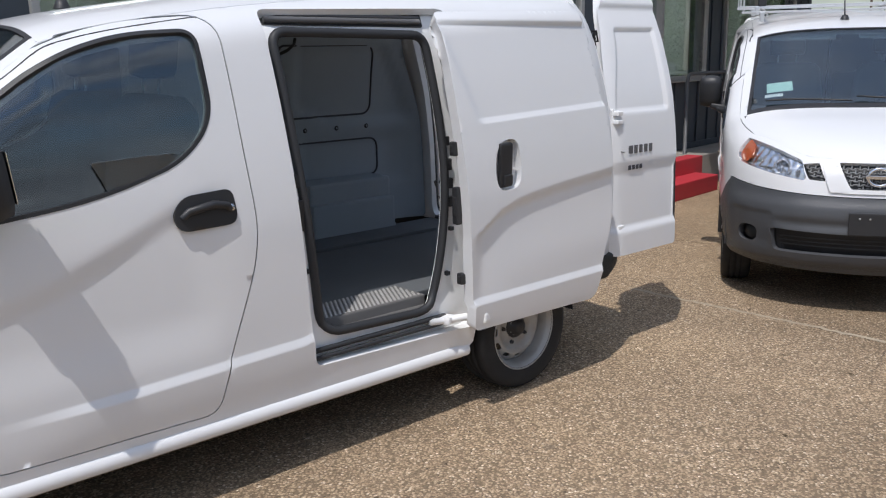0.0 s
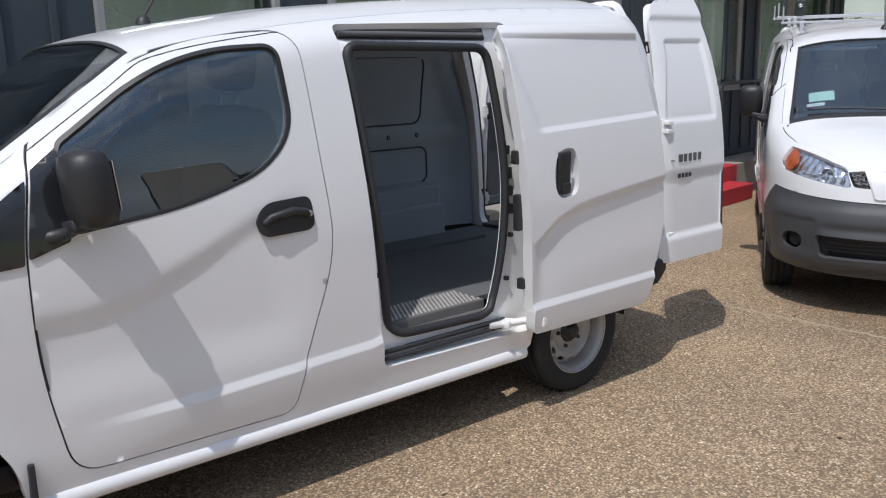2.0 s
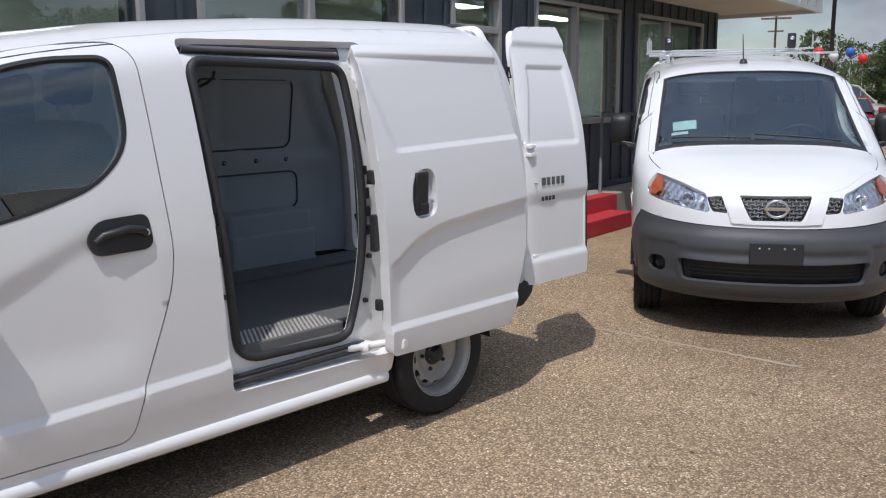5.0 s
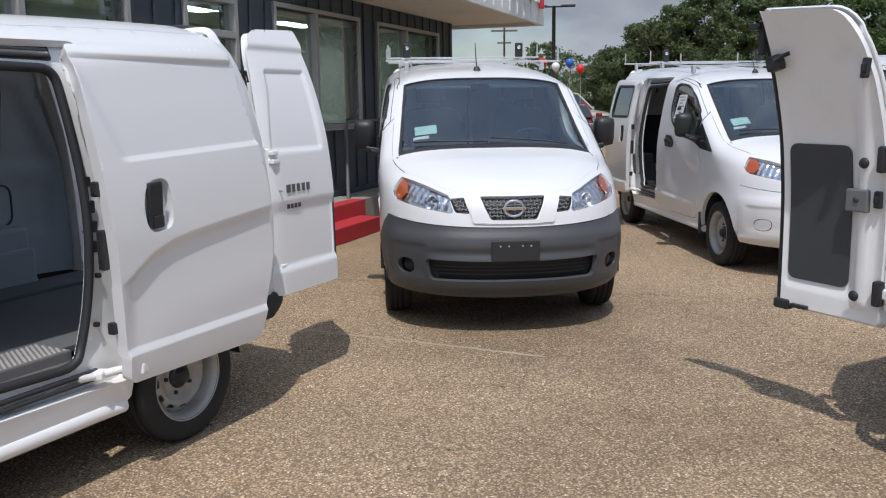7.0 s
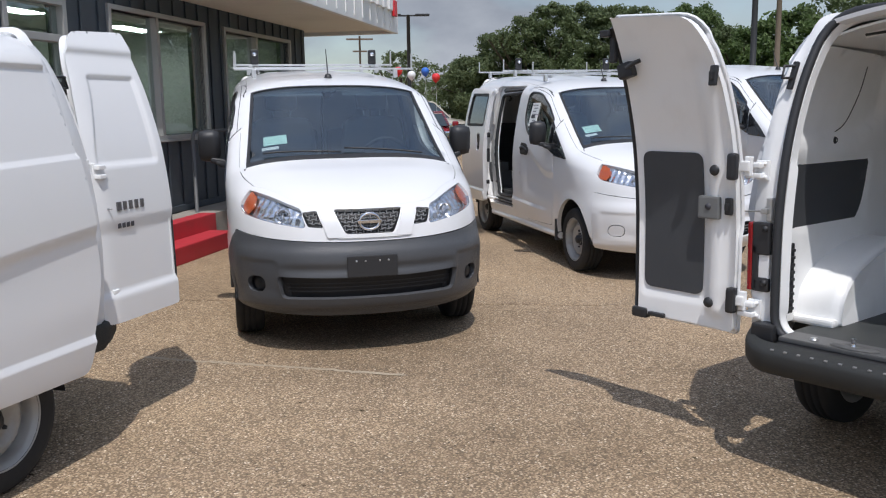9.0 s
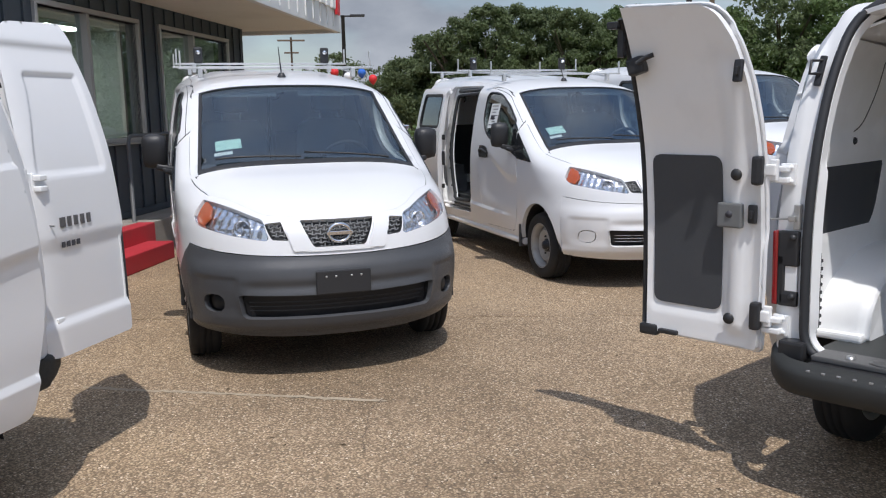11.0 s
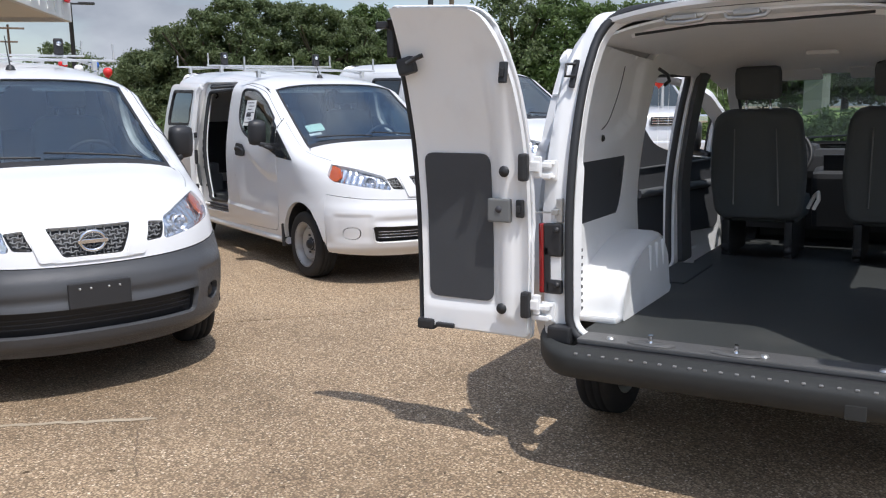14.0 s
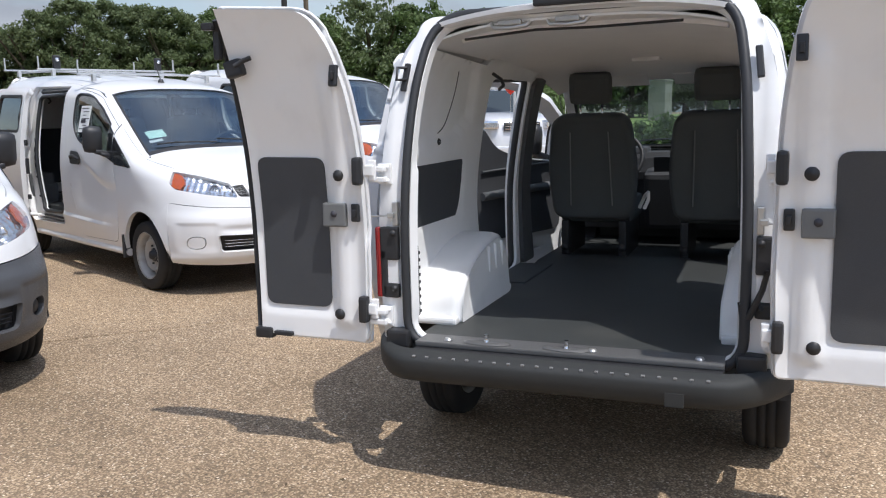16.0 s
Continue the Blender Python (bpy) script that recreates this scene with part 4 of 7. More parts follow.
    if s > 0:
        def toplatch(bm):
            add_box(bm, (0, 0, 0), (0.05, 0.075, 0.07), pose(float(tail_x(1.70)) + 0.075, 0.235, 1.70, 15, 0, 0), bevel=0.012)
            add_box(bm, (0, 0, 0), (0.03, 0.03, 0.13), pose(float(tail_x(1.80)) + 0.045, 0.170, 1.80), bevel=0.008)
            add_box(bm, (0, 0, 0), (0.04, 0.05, 0.03), pose(float(tail_x(1.86)) + 0.045, 0.150, 1.865), bevel=0.006)
            add_tube(bm, [(float(tail_x(1.7)) + 0.10, 0.25, 1.71), (float(tail_x(1.7)) + 0.11, 0.30, 1.73), (float(tail_x(1.7)) + 0.10, 0.325, 1.74)], 0.010, 6)
        obj("top_latch", cached_bm("rear_toplatch", toplatch), BLACK, d, "black top latch with a short lever")
    def edge_seal(bm):
        y = inner_y if s > 0 else 0.175
        P = [(float(tail_x(z)) + 0.025, y - 0.006 * s, z) for z in np.linspace(0.555, 1.89, 16)]
        add_tube(bm, P, 0.013, 6)
    obj("edge_seal", cached_bm("rear_edge_" + side, edge_seal), SEAL, d, "black rubber edge seal")
    def foot(bm):
        add_box(bm, (0, 0, 0), (0.05, 0.085, 0.05), pose(-0.83, (inner_y + 0.03) if s > 0 else 0.12, 0.555), bevel=0.012)
        add_box(bm, (0, 0, 0), (0.03, 0.09, 0.02), pose(-0.815, (inner_y + 0.13) if s > 0 else 0.03, 0.56), bevel=0.006)
    obj("foot_guard", cached_bm("rear_foot_" + side, foot), BLACK, d, "black corner guard")
    if badge and s > 0:
        for k in range(5):
            def b1(bm):
                add_box(bm, (0, 0, 0), (0.008, 0.022 if k else 0.030, 0.042), pose(float(tail_x(1.095)) - 0.004, 0.60 - 0.043 * k, 1.095, 0, 0, 0), bevel=0.002)
            obj("badge", cached_bm("rear_badge_%d" % k, b1), mat_once("dark_chrome_badge", (0.10, 0.10, 0.105), 0.3), d, "raised dark badge shape")
        for k in range(4):
            def b2(bm):
                add_box(bm, (0, 0, 0), (0.003, 0.022, 0.024), pose(float(tail_x(1.0)) + 0.006, 0.60 - 0.032 * k, 1.000), bevel=0.001)
            obj("decal", cached_bm("rear_decal_%d" % k, b2), INK, d, "small dark decal bar")
    return d


once = {}


def mat_once(name, color, rough=0.55):
    if name not in once:
        once[name] = mat(name, color, rough, vary=0.1, bump=0.1, bump_scale=500)
    return once[name]


def windshield_edge(x):
    return 0.643 + (x - 2.0) * (0.71 - 0.643) / 0.71


def honeycomb(bm, place, poly, pitch, r, off):
    """Hexagonal wires over a grille opening."""
    q = np.array(poly)
    lo, hi = q.min(0), q.max(0)
    rows = int((hi[1] - lo[1]) / (pitch * 0.5)) + 2
    for j in range(rows):
        z = lo[1] + j * pitch * 0.5
        P = []
        for k, x in enumerate(np.arange(lo[0], hi[0], 0.42)):
            P.append((x, z + (0.0035 if (int(k / 3) + j) % 2 else -0.0035)))
        P = np.array(P)
        if len(P) < 2:
            continue
        keep = inside(P, poly)
        run = []
        W = place(P)
        for ok, w in zip(keep, W):
            if ok:
                run.append(tuple(w))
            if (not ok or w is W[-1]) and len(run) > 1:
                add_tube(bm, run, r, 4)
                run = []
            elif not ok:
                run = []


def bm_data(build):
    bm = bmesh.new()
    build(bm)
    bm.verts.index_update()
    out = ([tuple(v.co) for v in bm.verts], [tuple(w.index for w in f.verts) for f in bm.faces])
    bm.free()
    return out


def nose_poly(pts, n=5):
    """(y, z, radius) of the front view as (angle, z)."""
    Q = np.array(rpoly(pts, n))
    x = np.full(len(Q), 3.75)
    for _ in range(25):
        a = np.degrees(np.arctan2(Q[:, 0], x - 2.75))
        x = on_nose()(np.stack([a, Q[:, 1]], 1))[:, 0]
    return list(zip(a.tolist(), Q[:, 1].tolist()))


HOOD_EDGE = curve([(0, 0.940), (15, 0.942), (23, 0.948), (29, 0.970), (37, 1.006), (46, 1.034), (55, 1.047)])


def hood_line(a):
    """Height of the hood's front edge by angle."""
    return HOOD_EDGE(np.abs(a))


LAMP = nose_poly([(0.772, 1.040, 0.03), (0.772, 0.890, 0.03), (0.60, 0.845, 0.05), (0.405, 0.815, 0.01), (0.392, 0.83, 0.01), (0.412, 0.928, 0.02), (0.60, 1.002, 0.15)])
GRILLE = nose_poly([(0.215, 0.925, 0.015), (0.150, 0.775, 0.02), (-0.150, 0.775, 0.02), (-0.215, 0.925, 0.015)])
SIDE_GRILLE = nose_poly([(0.408, 0.908, 0.012), (0.378, 0.822, 0.015), (0.285, 0.815, 0.015), (0.318, 0.918, 0.01)])
INTAKE = nose_poly([(0.58, 0.520, 0.03), (0.55, 0.375, 0.04), (-0.55, 0.375, 0.04), (-0.58, 0.520, 0.03), (-0.2, 0.512, 0.1), (0.2, 0.512, 0.1)])
FOG = nose_poly([(0.758, 0.512, 0.05), (0.758, 0.405, 0.05), (0.652, 0.405, 0.05), (0.652, 0.512, 0.05)])


def scale_nose(place):
    """Angles are drawn in hundredths while cutting, so that both axes have like size."""
    return lambda P: place(np.stack([P[:, 0] * 100, P[:, 1]], 1))


def nose_patch(poly, holes, off, thick, step, shape=None):
    c = lambda p: [(a / 100, z) for a, z in p]
    return patch(c(poly), [c(h) for h in holes], scale_nose(on_nose(off, shape)), thick, step)


def build_front(van, bumper, plate, rail_grille):
    """Hood, nose, lamps, grille and bumper."""
    def hood():
        A = np.linspace(55, -55, 34)
        E = on_nose()(np.stack([A, hood_line(A) + 0.002], 1))
        xs = np.linspace(2.86, float(E[0, 0]) - 0.03, 12)
        half = [float(half_width(x, float(top_z(x)) - 0.072)) for x in xs]
        out = [(x, h) for x, h in zip(xs, half)] + [(p[0], p[1]) for p in E] + [(x, -h) for x, h in zip(xs[::-1], half[::-1])]
        return patch(out[::-1], [], on_top(0.0), 0.02, 0.04)
    obj("hood", cached("hood", hood), PAINT, van)
    def cowl():
        out = [(2.82, 0.715), (2.868, 0.72), (2.882, 0.4), (2.888, 0.0), (2.882, -0.4), (2.868, -0.72), (2.82, -0.715)]
        return patch(out[::-1], [], on_top(0.003), 0.02, 0.06)
    obj("cowl", cached("cowl", cowl), BLACK, van, "black cowl under the windshield")
    top = [(a, float(hood_line(a)) + 0.0015) for a in np.linspace(-55, 55, 40)]
    low = [(a, 0.730 + 0.0000080 * abs(a) ** 2.2) for a in np.linspace(55, -55, 40)]
    nose_out = top[::-1] + low[::-1]
    neg = lambda p: [(-a, z) for a, z in p]
    obj("nose_panel", cached("nose_panel", lambda: nose_patch(nose_out, [LAMP, neg(LAMP), GRILLE, SIDE_GRILLE, neg(SIDE_GRILLE)], 0.0, 0.03, 0.02)), PAINT, van)
    def grille():
        return join(*[nose_patch(p, [], -0.045, 0.004, 0.05) for p in (GRILLE, SIDE_GRILLE, neg(SIDE_GRILLE))], *[ring_strip(p, on_nose(-0.004), on_nose(-0.046)) for p in (GRILLE, SIDE_GRILLE, neg(SIDE_GRILLE))])
    g = obj("grille", cached("grille", grille), BLACK, van, "black grille")
    def wires(bm):
        for p in (GRILLE, SIDE_GRILLE, neg(SIDE_GRILLE)):
            honeycomb(bm, on_nose(-0.020), p, 0.046, 0.0042, 0)
            q = np.array(p)
            lo, hi = q.min(0), q.max(0)
            for j, z in enumerate(np.arange(lo[1], hi[1], 0.023)):
                for a in np.arange(lo[0] + (1.3 if j % 2 else 0), hi[0], 2.6):
                    S = np.array([(a, z), (a, z + 0.023)])
                    if inside(S, p).all():
                        add_tube(bm, [tuple(w) for w in on_nose(-0.020)(S)], 0.0042, 4)
    obj("grille_mesh", cached_bm("grille_mesh", wires), mat_once("grey_grille_plastic", (0.20, 0.205, 0.21), 0.4), g, "grey honeycomb mesh")
    def bars():
        L = nose_poly([(0.300, 0.935, 0.01), (0.262, 0.755, 0.02), (0.160, 0.760, 0.02), (0.222, 0.940, 0.01)])
        return join(nose_patch(L, [], 0.012, 0.03, 0.02), nose_patch(neg(L), [], 0.012, 0.03, 0.02), nose_patch(nose_poly([(0.2, 0.777, 0.01), (0.2, 0.752, 0.01), (-0.2, 0.752, 0.01), (-0.2, 0.777, 0.01)]), [], 0.010, 0.02, 0.03))
    obj("grille_bar", cached("grille_bars", bars), PAINT, g, "white slanted grille bars")
    def emblem(bm):
        c = on_nose(0.0)(np.array([(0.0, 0.85)]))[0]
        ring = [(c[0] + 0.004, 0.062 * math.cos(t), 0.85 + 0.050 * math.sin(t)) for t in np.linspace(0, 2 * math.pi, 32, endpoint=False)]
        add_tube(bm, ring, 0.010, 8, closed=True)
        add_box(bm, (c[0] + 0.006, 0, 0.85), (0.014, 0.150, 0.022), bevel=0.003)
    obj("emblem", cached_bm("emblem", emblem), CHROME, g, "plain chrome ring with a bar")
    for s in (1, -1):
        side = "left" if s > 0 else "right"
        P = LAMP if s > 0 else neg(LAMP)
        def flutes(a, z):
            return 0.016 * np.abs((np.abs(a) * 0.30 + z * 4) % 1 - 0.5) * 2 + 0.012 * ((z * 16) % 1)
        hl = obj("headlight", cached("lamp_bowl_" + side, lambda: join(nose_patch(P, [], -0.070, 0.003, 0.009, flutes), ring_strip(P, on_nose(-0.004), on_nose(-0.076)))), REFLECTOR, van, "clear headlight with an amber corner")
        def bulbs(bm):
            for y, z, r in ((0.51, 0.878, 0.046),):
                x = float(on_nose(-0.075)(np.array([(math.degrees(math.atan2(y, 3.55 - 2.75)), z)]))[0, 0])
                add_lathe(bm, [(0.0, 0.0), (r * 0.35, 0.004), (r * 0.75, 0.022), (r, 0.052), (r * 1.04, 0.052), (r * 1.04, 0.0)], 24, Matrix.Translation((x, s * y, z)) @ Matrix.Rotation(-math.pi / 2 + s * 0.35, 4, "Z"))
                add_lathe(bm, [(0.0, 0.045), (0.010, 0.042), (0.013, 0.0)], 12, Matrix.Translation((x, s * y, z)) @ Matrix.Rotation(-math.pi / 2 + s * 0.35, 4, "Z"))
        obj("lamp_bowl", cached_bm("bulbs_" + side, bulbs), REFLECTOR, hl, "chrome lamp bowl")
        def amber():
            A = [(s * 54.2, 1.020), (s * 54.2, 0.905), (s * 49.3, 0.888), (s * 46.8, 0.935), (s * 48.8, 0.988)]
            return nose_patch(A, [], -0.022, 0.012, 0.02)
        obj("turn_lens", cached("amber_" + side, amber), AMBER, hl, "amber corner lens")
        c = obj("lens", cached("lens_" + side, lambda: nose_patch(P, [], -0.002, 0.003, 0.03)), GLASS_LAMP, hl, "clear lamp cover")
        c.visible_shadow = False
    # bumper
    upper = [(a, 0.726 + 0.0000080 * abs(a) ** 2.2) for a in np.linspace(-55, 55, 40)]
    bump_out = [(a, 0.248 + 0.000010 * a * a) for a in np.linspace(-55, 55, 30)] + upper[::-1]
    def bump_shape(a, z):
        chin = 0.022 * np.exp(-((z - 0.315) / 0.035) ** 2)
        hollow = -0.016 * np.exp(-((z - 0.56) / 0.03) ** 2) * smooth(np.abs(a), 34, 24)
        # the corners fall back under a ledge beside the intake
        cheek = -0.012 * smooth(np.abs(a), 30.5, 33) * (1 - smooth(np.abs(a), 47, 52)) * ramp(0.622 - z, 0.0, 0.022) * smooth(z, 0.36, 0.44)
        return chin + hollow + cheek
    def front_bumper(key="nose"):
        nose = nose_patch(bump_out, [INTAKE, FOG, neg(FOG)], 0.006, 0.03, 0.012, bump_shape)
        wings = []
        for s in (1, -1):
            e = edge_of_nose(0.335, 0.77, 12)
            foot = [p for p in arch(2.925, 0.375) if p[0] > 2.925 and 0.30 < p[1] < 0.602]
            wings.append(patch([(3.274, 0.736), (3.158, 0.604)] + foot + e, [], on_side(s, 0.004, flare), 0.03, 0.04, flip=s > 0))
        return wings if key == "wings" else nose
    tone = bumper.name
    b = obj("front_bumper", cached("front_bumper_" + tone, front_bumper), bumper, van, "grey moulded plastic bumper" if bumper is GREY_BUMPER else "white painted bumper")
    for k in (0, 1):
        obj("bumper_wing", cached("bumper_wing_%d_%s" % (k, tone), lambda: front_bumper("wings")[k]), bumper, b)
    def dark():
        pieces = [nose_patch(p, [], -0.06, 0.003, 0.06) for p in (INTAKE, FOG, neg(FOG))]
        pieces += [ring_strip(p, on_nose(0.0 if p is INTAKE else -0.010), on_nose(-0.061)) for p in (INTAKE, FOG, neg(FOG))]
        return join(*pieces)
    i = obj("air_intake", cached("intake", dark), BLACK, b, "black lower air intake")
    def slats(bm):
        for z in (0.42, 0.445, 0.47):
            P = np.array([(a, z) for a in np.linspace(-29, 29, 30)])
            add_tube(bm, [tuple(w) for w in on_nose(-0.034)(P)], 0.004, 5)
    obj("intake_slat", cached_bm("slats_" + bumper.name, slats), BLACK if bumper is GREY_BUMPER else CHROME, b, "intake slats")
    def fog(bm, s):
        c0 = on_nose(-0.045)(np.array([(s * 40.5, 0.46)]))[0]
        add_lathe(bm, [(0, 0.014), (0.040, 0.012), (0.047, 0.0)], 22, Matrix.Translation(tuple(c0)) @ Matrix.Rotation(-math.pi / 2 + s * 0.7, 4, "Z"))
    if bumper is GREY_BUMPER:
        pieces("fog_blank", "fogs_" + tone, fog, (1, -1), BLACK, b, "round fog lamp blank")
    else:
        for k, hole in enumerate((FOG, neg(FOG))):
            c0 = np.mean(np.array(hole), 0)
            blank = [tuple(c0 + (np.array(p) - c0) * 0.90) for p in hole]
            obj("fog_blank", cached("fog_blank_%d" % k, lambda: nose_patch(blank, [], 0.004, 0.02, 0.012, bump_shape)), PAINT, b, "white round fog lamp blank")
    if plate:
        def br(bm):
            c0 = on_nose(0.0)(np.array([(0.0, 0.58)]))[0]
            add_box(bm, (c0[0] + 0.008, 0, 0.580), (0.020, 0.315, 0.135), bevel=0.006)
        p = obj("plate_bracket", cached_bm("plate", br), BLACK, b, "empty black number plate bracket")
        def scr(bm, y):
            c0 = on_nose(0.0)(np.array([(0.0, 0.58)]))[0]
            add_lathe(bm, [(0, 0.006), (0.006, 0.005), (0.007, 0)], 8, Matrix.Translation((c0[0] + 0.016, y, 0.615)) @ Matrix.Rotation(-math.pi / 2, 4, "Z"))
        pieces("screw", "plate_screws", scr, (-0.10, -0.045, 0.045, 0.10), ZINC, p, "plate screw")


def build_van(m, label, group="", open_left=False, open_right=False, rear=(0, 0), bumper=None, rack=False, swing_left=0.0, lining=None, sticker=(), paper=0, glazed=False, plate=False, badge=False, cargo=True):
    """A compact white cargo van."""
    bumper = bumper or PAINT
    van = thing("cargo_van", m, label, "van", group)
    for s in (1, -1):
        side = "left" if s > 0 else "right"
        obj("body_side", cached("flank_" + side, lambda: flank(s, False)), PAINT, van)
        build_front_door(van, s, swing_left if s > 0 else 0.0, paper=(paper == s))
        is_open = open_left if s > 0 else open_right
        slide_frame(van, s)
        build_slider(van, s, 0.715 if is_open else 0.0, glazed)
        for x in (0.0, 2.925):
            build_wheel(van, x, s)
        def sill(bm):
            P = [(x, s * (float(half_width(x, 0.30)) - 0.012), 0.30 - 0.012) for x in np.linspace(0.37, 2.56, 20)]
            add_tube(bm, P, 0.034, 10)
        obj("sill", cached_bm("sill_" + side, sill), PAINT, van)
        def liner(bm, cx):
            n, ring = 20, []
            r = 0.384 if cx > 1 else 0.352
            for k in range(n + 1):
                t = math.pi * (0.01 + 0.98 * k / n)
                ring.append((cx + r * math.cos(t), 0.31 + r * math.sin(t)))
            rows = [[bm.verts.new((x, s * y, z)) for x, z in ring] for y in (0.835, 0.585)]
            for a, b_, c, d in zip(rows[0], rows[0][1:], rows[1][1:], rows[1]):
                bm.faces.new((a, b_, c, d))
            bm.faces.new(rows[1])
        pieces("wheel_liner", "liner_" + side, liner, (0.0, 2.925), BLACK, van, "black wheel arch liner")
        def flap(bm):
            add_box(bm, (2.530, s * 0.815, 0.345), (0.02, 0.11, 0.21), bevel=0.006)
        obj("mud_flap", cached_bm("flap_" + side, flap), BLACK, van, "black mud flap")
    def roof():
        xs = np.linspace(-0.50, 2.03, 40)
        h = [float(half_width(x, float(top_z(x)) - 0.067)) for x in xs]
        out = [(x, -a) for x, a in zip(xs, h)] + [(x, a) for x, a in zip(xs[::-1], h[::-1])]
        def place(P):
            Q = on_top(0.0)(P)
            for y0 in (-0.42, -0.14, 0.14, 0.42):
                Q[:, 2] += 0.007 * np.exp(-((P[:, 1] - y0) / 0.05) ** 2) * smooth(P[:, 0], -0.6, -0.4) * (1 - smooth(P[:, 0], 1.3, 1.6))
            return Q
        return patch(out, [], place, 0.02, 0.055)
    obj("roof", cached("roof", roof), PAINT, van)
    def pillar(s):
        xs = np.linspace(1.98, 2.88, 16)
        a = [(x, s * (windshield_edge(x) - 0.004)) for x in xs]
        b = [(x, s * float(half_width(x, float(top_z(x)) - 0.073))) for x in xs]
        return patch((a + b[::-1]) if s > 0 else (b + a[::-1]), [], on_top(0.0), 0.03, 0.05)
    for s in (1, -1):
        obj("pillar", cached("pillar_%d" % s, lambda: pillar(s)), PAINT, van)
    def shield(d, hole):
        def f():
            xs = np.linspace(2.031 if hole else 2.015, 2.83 - d * 0.5, 14)
            a = [(x, windshield_edge(x) - d) for x in xs]
            out = [(x, -y) for x, y in a] + [(x, y) for x, y in a[::-1]]
            if not hole:
                return patch(out, [], on_top(-0.004), 0.005, 0.08)
            xs2 = np.linspace(2.045, 2.815, 14)
            b = [(x, windshield_edge(x) - 0.024) for x in xs2]
            return patch(out, [[(x, -y) for x, y in b] + [(x, y) for x, y in b[::-1]]], on_top(0.002), 0.004, 0.06)
        return f
    ws = obj("windshield", cached("windshield", shield(0.0, False)), GLASS_WS, van, "clear windshield")
    ws.visible_shadow = False
    obj("windshield_trim", cached("windshield_trim", shield(0.002, True)), BLACK, ws, "black windshield edge")
    def wiper(bm, yy):
        y0, y1 = yy
        P = on_top(0.022)(np.array([(2.825 - 0.05 * t, y0 + (y1 - y0) * t) for t in np.linspace(0, 1, 10)]))
        add_tube(bm, [tuple(p) for p in P], 0.007, 5)
    pieces("wiper", "wipers", wiper, ((0.55, -0.02), (-0.05, -0.60)), BLACK, ws, "black wiper")
    def quarter(s):
        Q = rpoly([(2.475, 1.065, 0.01), (2.80, 1.045, 0.02), (2.70, 1.130, 0.06), (2.441, 1.312, 0.008), (2.468, 1.14, 0.05)])
        return patch(Q, [], on_side(s, 0.008), 0.008, 0.02, flip=s > 0)
    for s in (1, -1):
        obj("quarter_glass", cached("quarter_%d" % s, lambda: quarter(s)), BLACK_GLASS, van, "small black corner glass")
    build_front(van, bumper, plate, False)
    # rear face
    def tail():
        out = rpoly([(0.790, 0.56, 0.02), (0.808, 0.95, 0.3), (0.800, 1.25, 0.3), (0.750, 1.66, 0.2), (0.660, 1.912, 0.06), (-0.660, 1.912, 0.06), (-0.750, 1.66, 0.2), (-0.800, 1.25, 0.3), (-0.808, 0.95, 0.3), (-0.790, 0.56, 0.02)])
        return patch(out, [inset(REAR_HOLE, 0.0)], lambda P: np.stack([tail_x(P[:, 1]) + 0.055 + 0.02 * np.clip((np.abs(P[:, 0]) - 0.72) / 0.08, 0, 1) ** 2 + 0.012 * smooth(np.abs(P[:, 0]), 0.735, 0.70) * smooth(np.abs(P[:, 0]), 0.66, 0.685), P[:, 0], P[:, 1]], 1), 0.045, 0.025, flip=True)
    t = obj("rear_frame", cached("rear_frame", tail), PAINT_IN, van, "white rear door frame")
    t.matrix_basis = Matrix.Translation((TAIL, 0, 0))
    def tail_skirt(bm, s):
        rows = []
        edge = curve([(0.56, 0.788), (0.95, 0.803), (1.25, 0.792), (1.5, 0.768), (1.66, 0.745), (1.83, 0.684)])
        end = curve([(0.56, -0.54), (1.1, -0.54), (1.5, -0.53), (1.78, -0.49), (1.87, -0.45)])
        for z in np.linspace(0.56, 1.83, 26):
            a = (float(tail_x(z)) + 0.072, s * float(edge(z)), z)
            x1 = float(end(z))
            b = (x1 - TAIL, s * (float(half_width(x1, z)) - 0.003), z)
            mid = (a[0] * 0.45 + b[0] * 0.55 - 0.012, a[1] * 0.45 + b[1] * 0.55 + s * 0.012, z)
            rows.append((bm.verts.new(a), bm.verts.new(mid), bm.verts.new(b)))
        for p, q in zip(rows, rows[1:]):
            for k in range(2):
                bm.faces.new((p[k], p[k + 1], q[k + 1], q[k]))
        for f in bm.faces:
            f.smooth = True
    pieces("rear_corner", "tail_skirt", tail_skirt, (1, -1), PAINT, t, "white gutter beside the rear frame")
    def header(bm):
        xs = [(-0.585, 1.897), (-0.630, 1.908), (-0.632, 1.926), (-0.565, 1.938)]
        rows = [[bm.verts.new((x + 0.02 * (y / 0.6) ** 2, y, z - 0.05 * abs(y / 0.6) ** 3)) for x, z in xs] for y in np.linspace(-0.60, 0.60, 20)]
        for a, b_ in zip(rows, rows[1:]):
            for k in range(len(xs) - 1):
                bm.faces.new((a[k], b_[k], b_[k + 1], a[k + 1]))
    obj("roof_header", cached_bm("header", header), PAINT, t, "white roof edge")
    def brake(bm):
        add_box(bm, (-0.620, -0.05, 1.932), (0.06, 0.42, 0.034), bevel=0.01)
    obj("brake_light", cached_bm("brake", brake), BLACK, t, "dark high brake light")
    def rseal(bm):
        P = on_tail(-0.043)(np.array(dense(inset(REAR_HOLE, -0.020), 0.05)))
        add_tube(bm, [tuple(p) for p in P], 0.019, 8, closed=True)
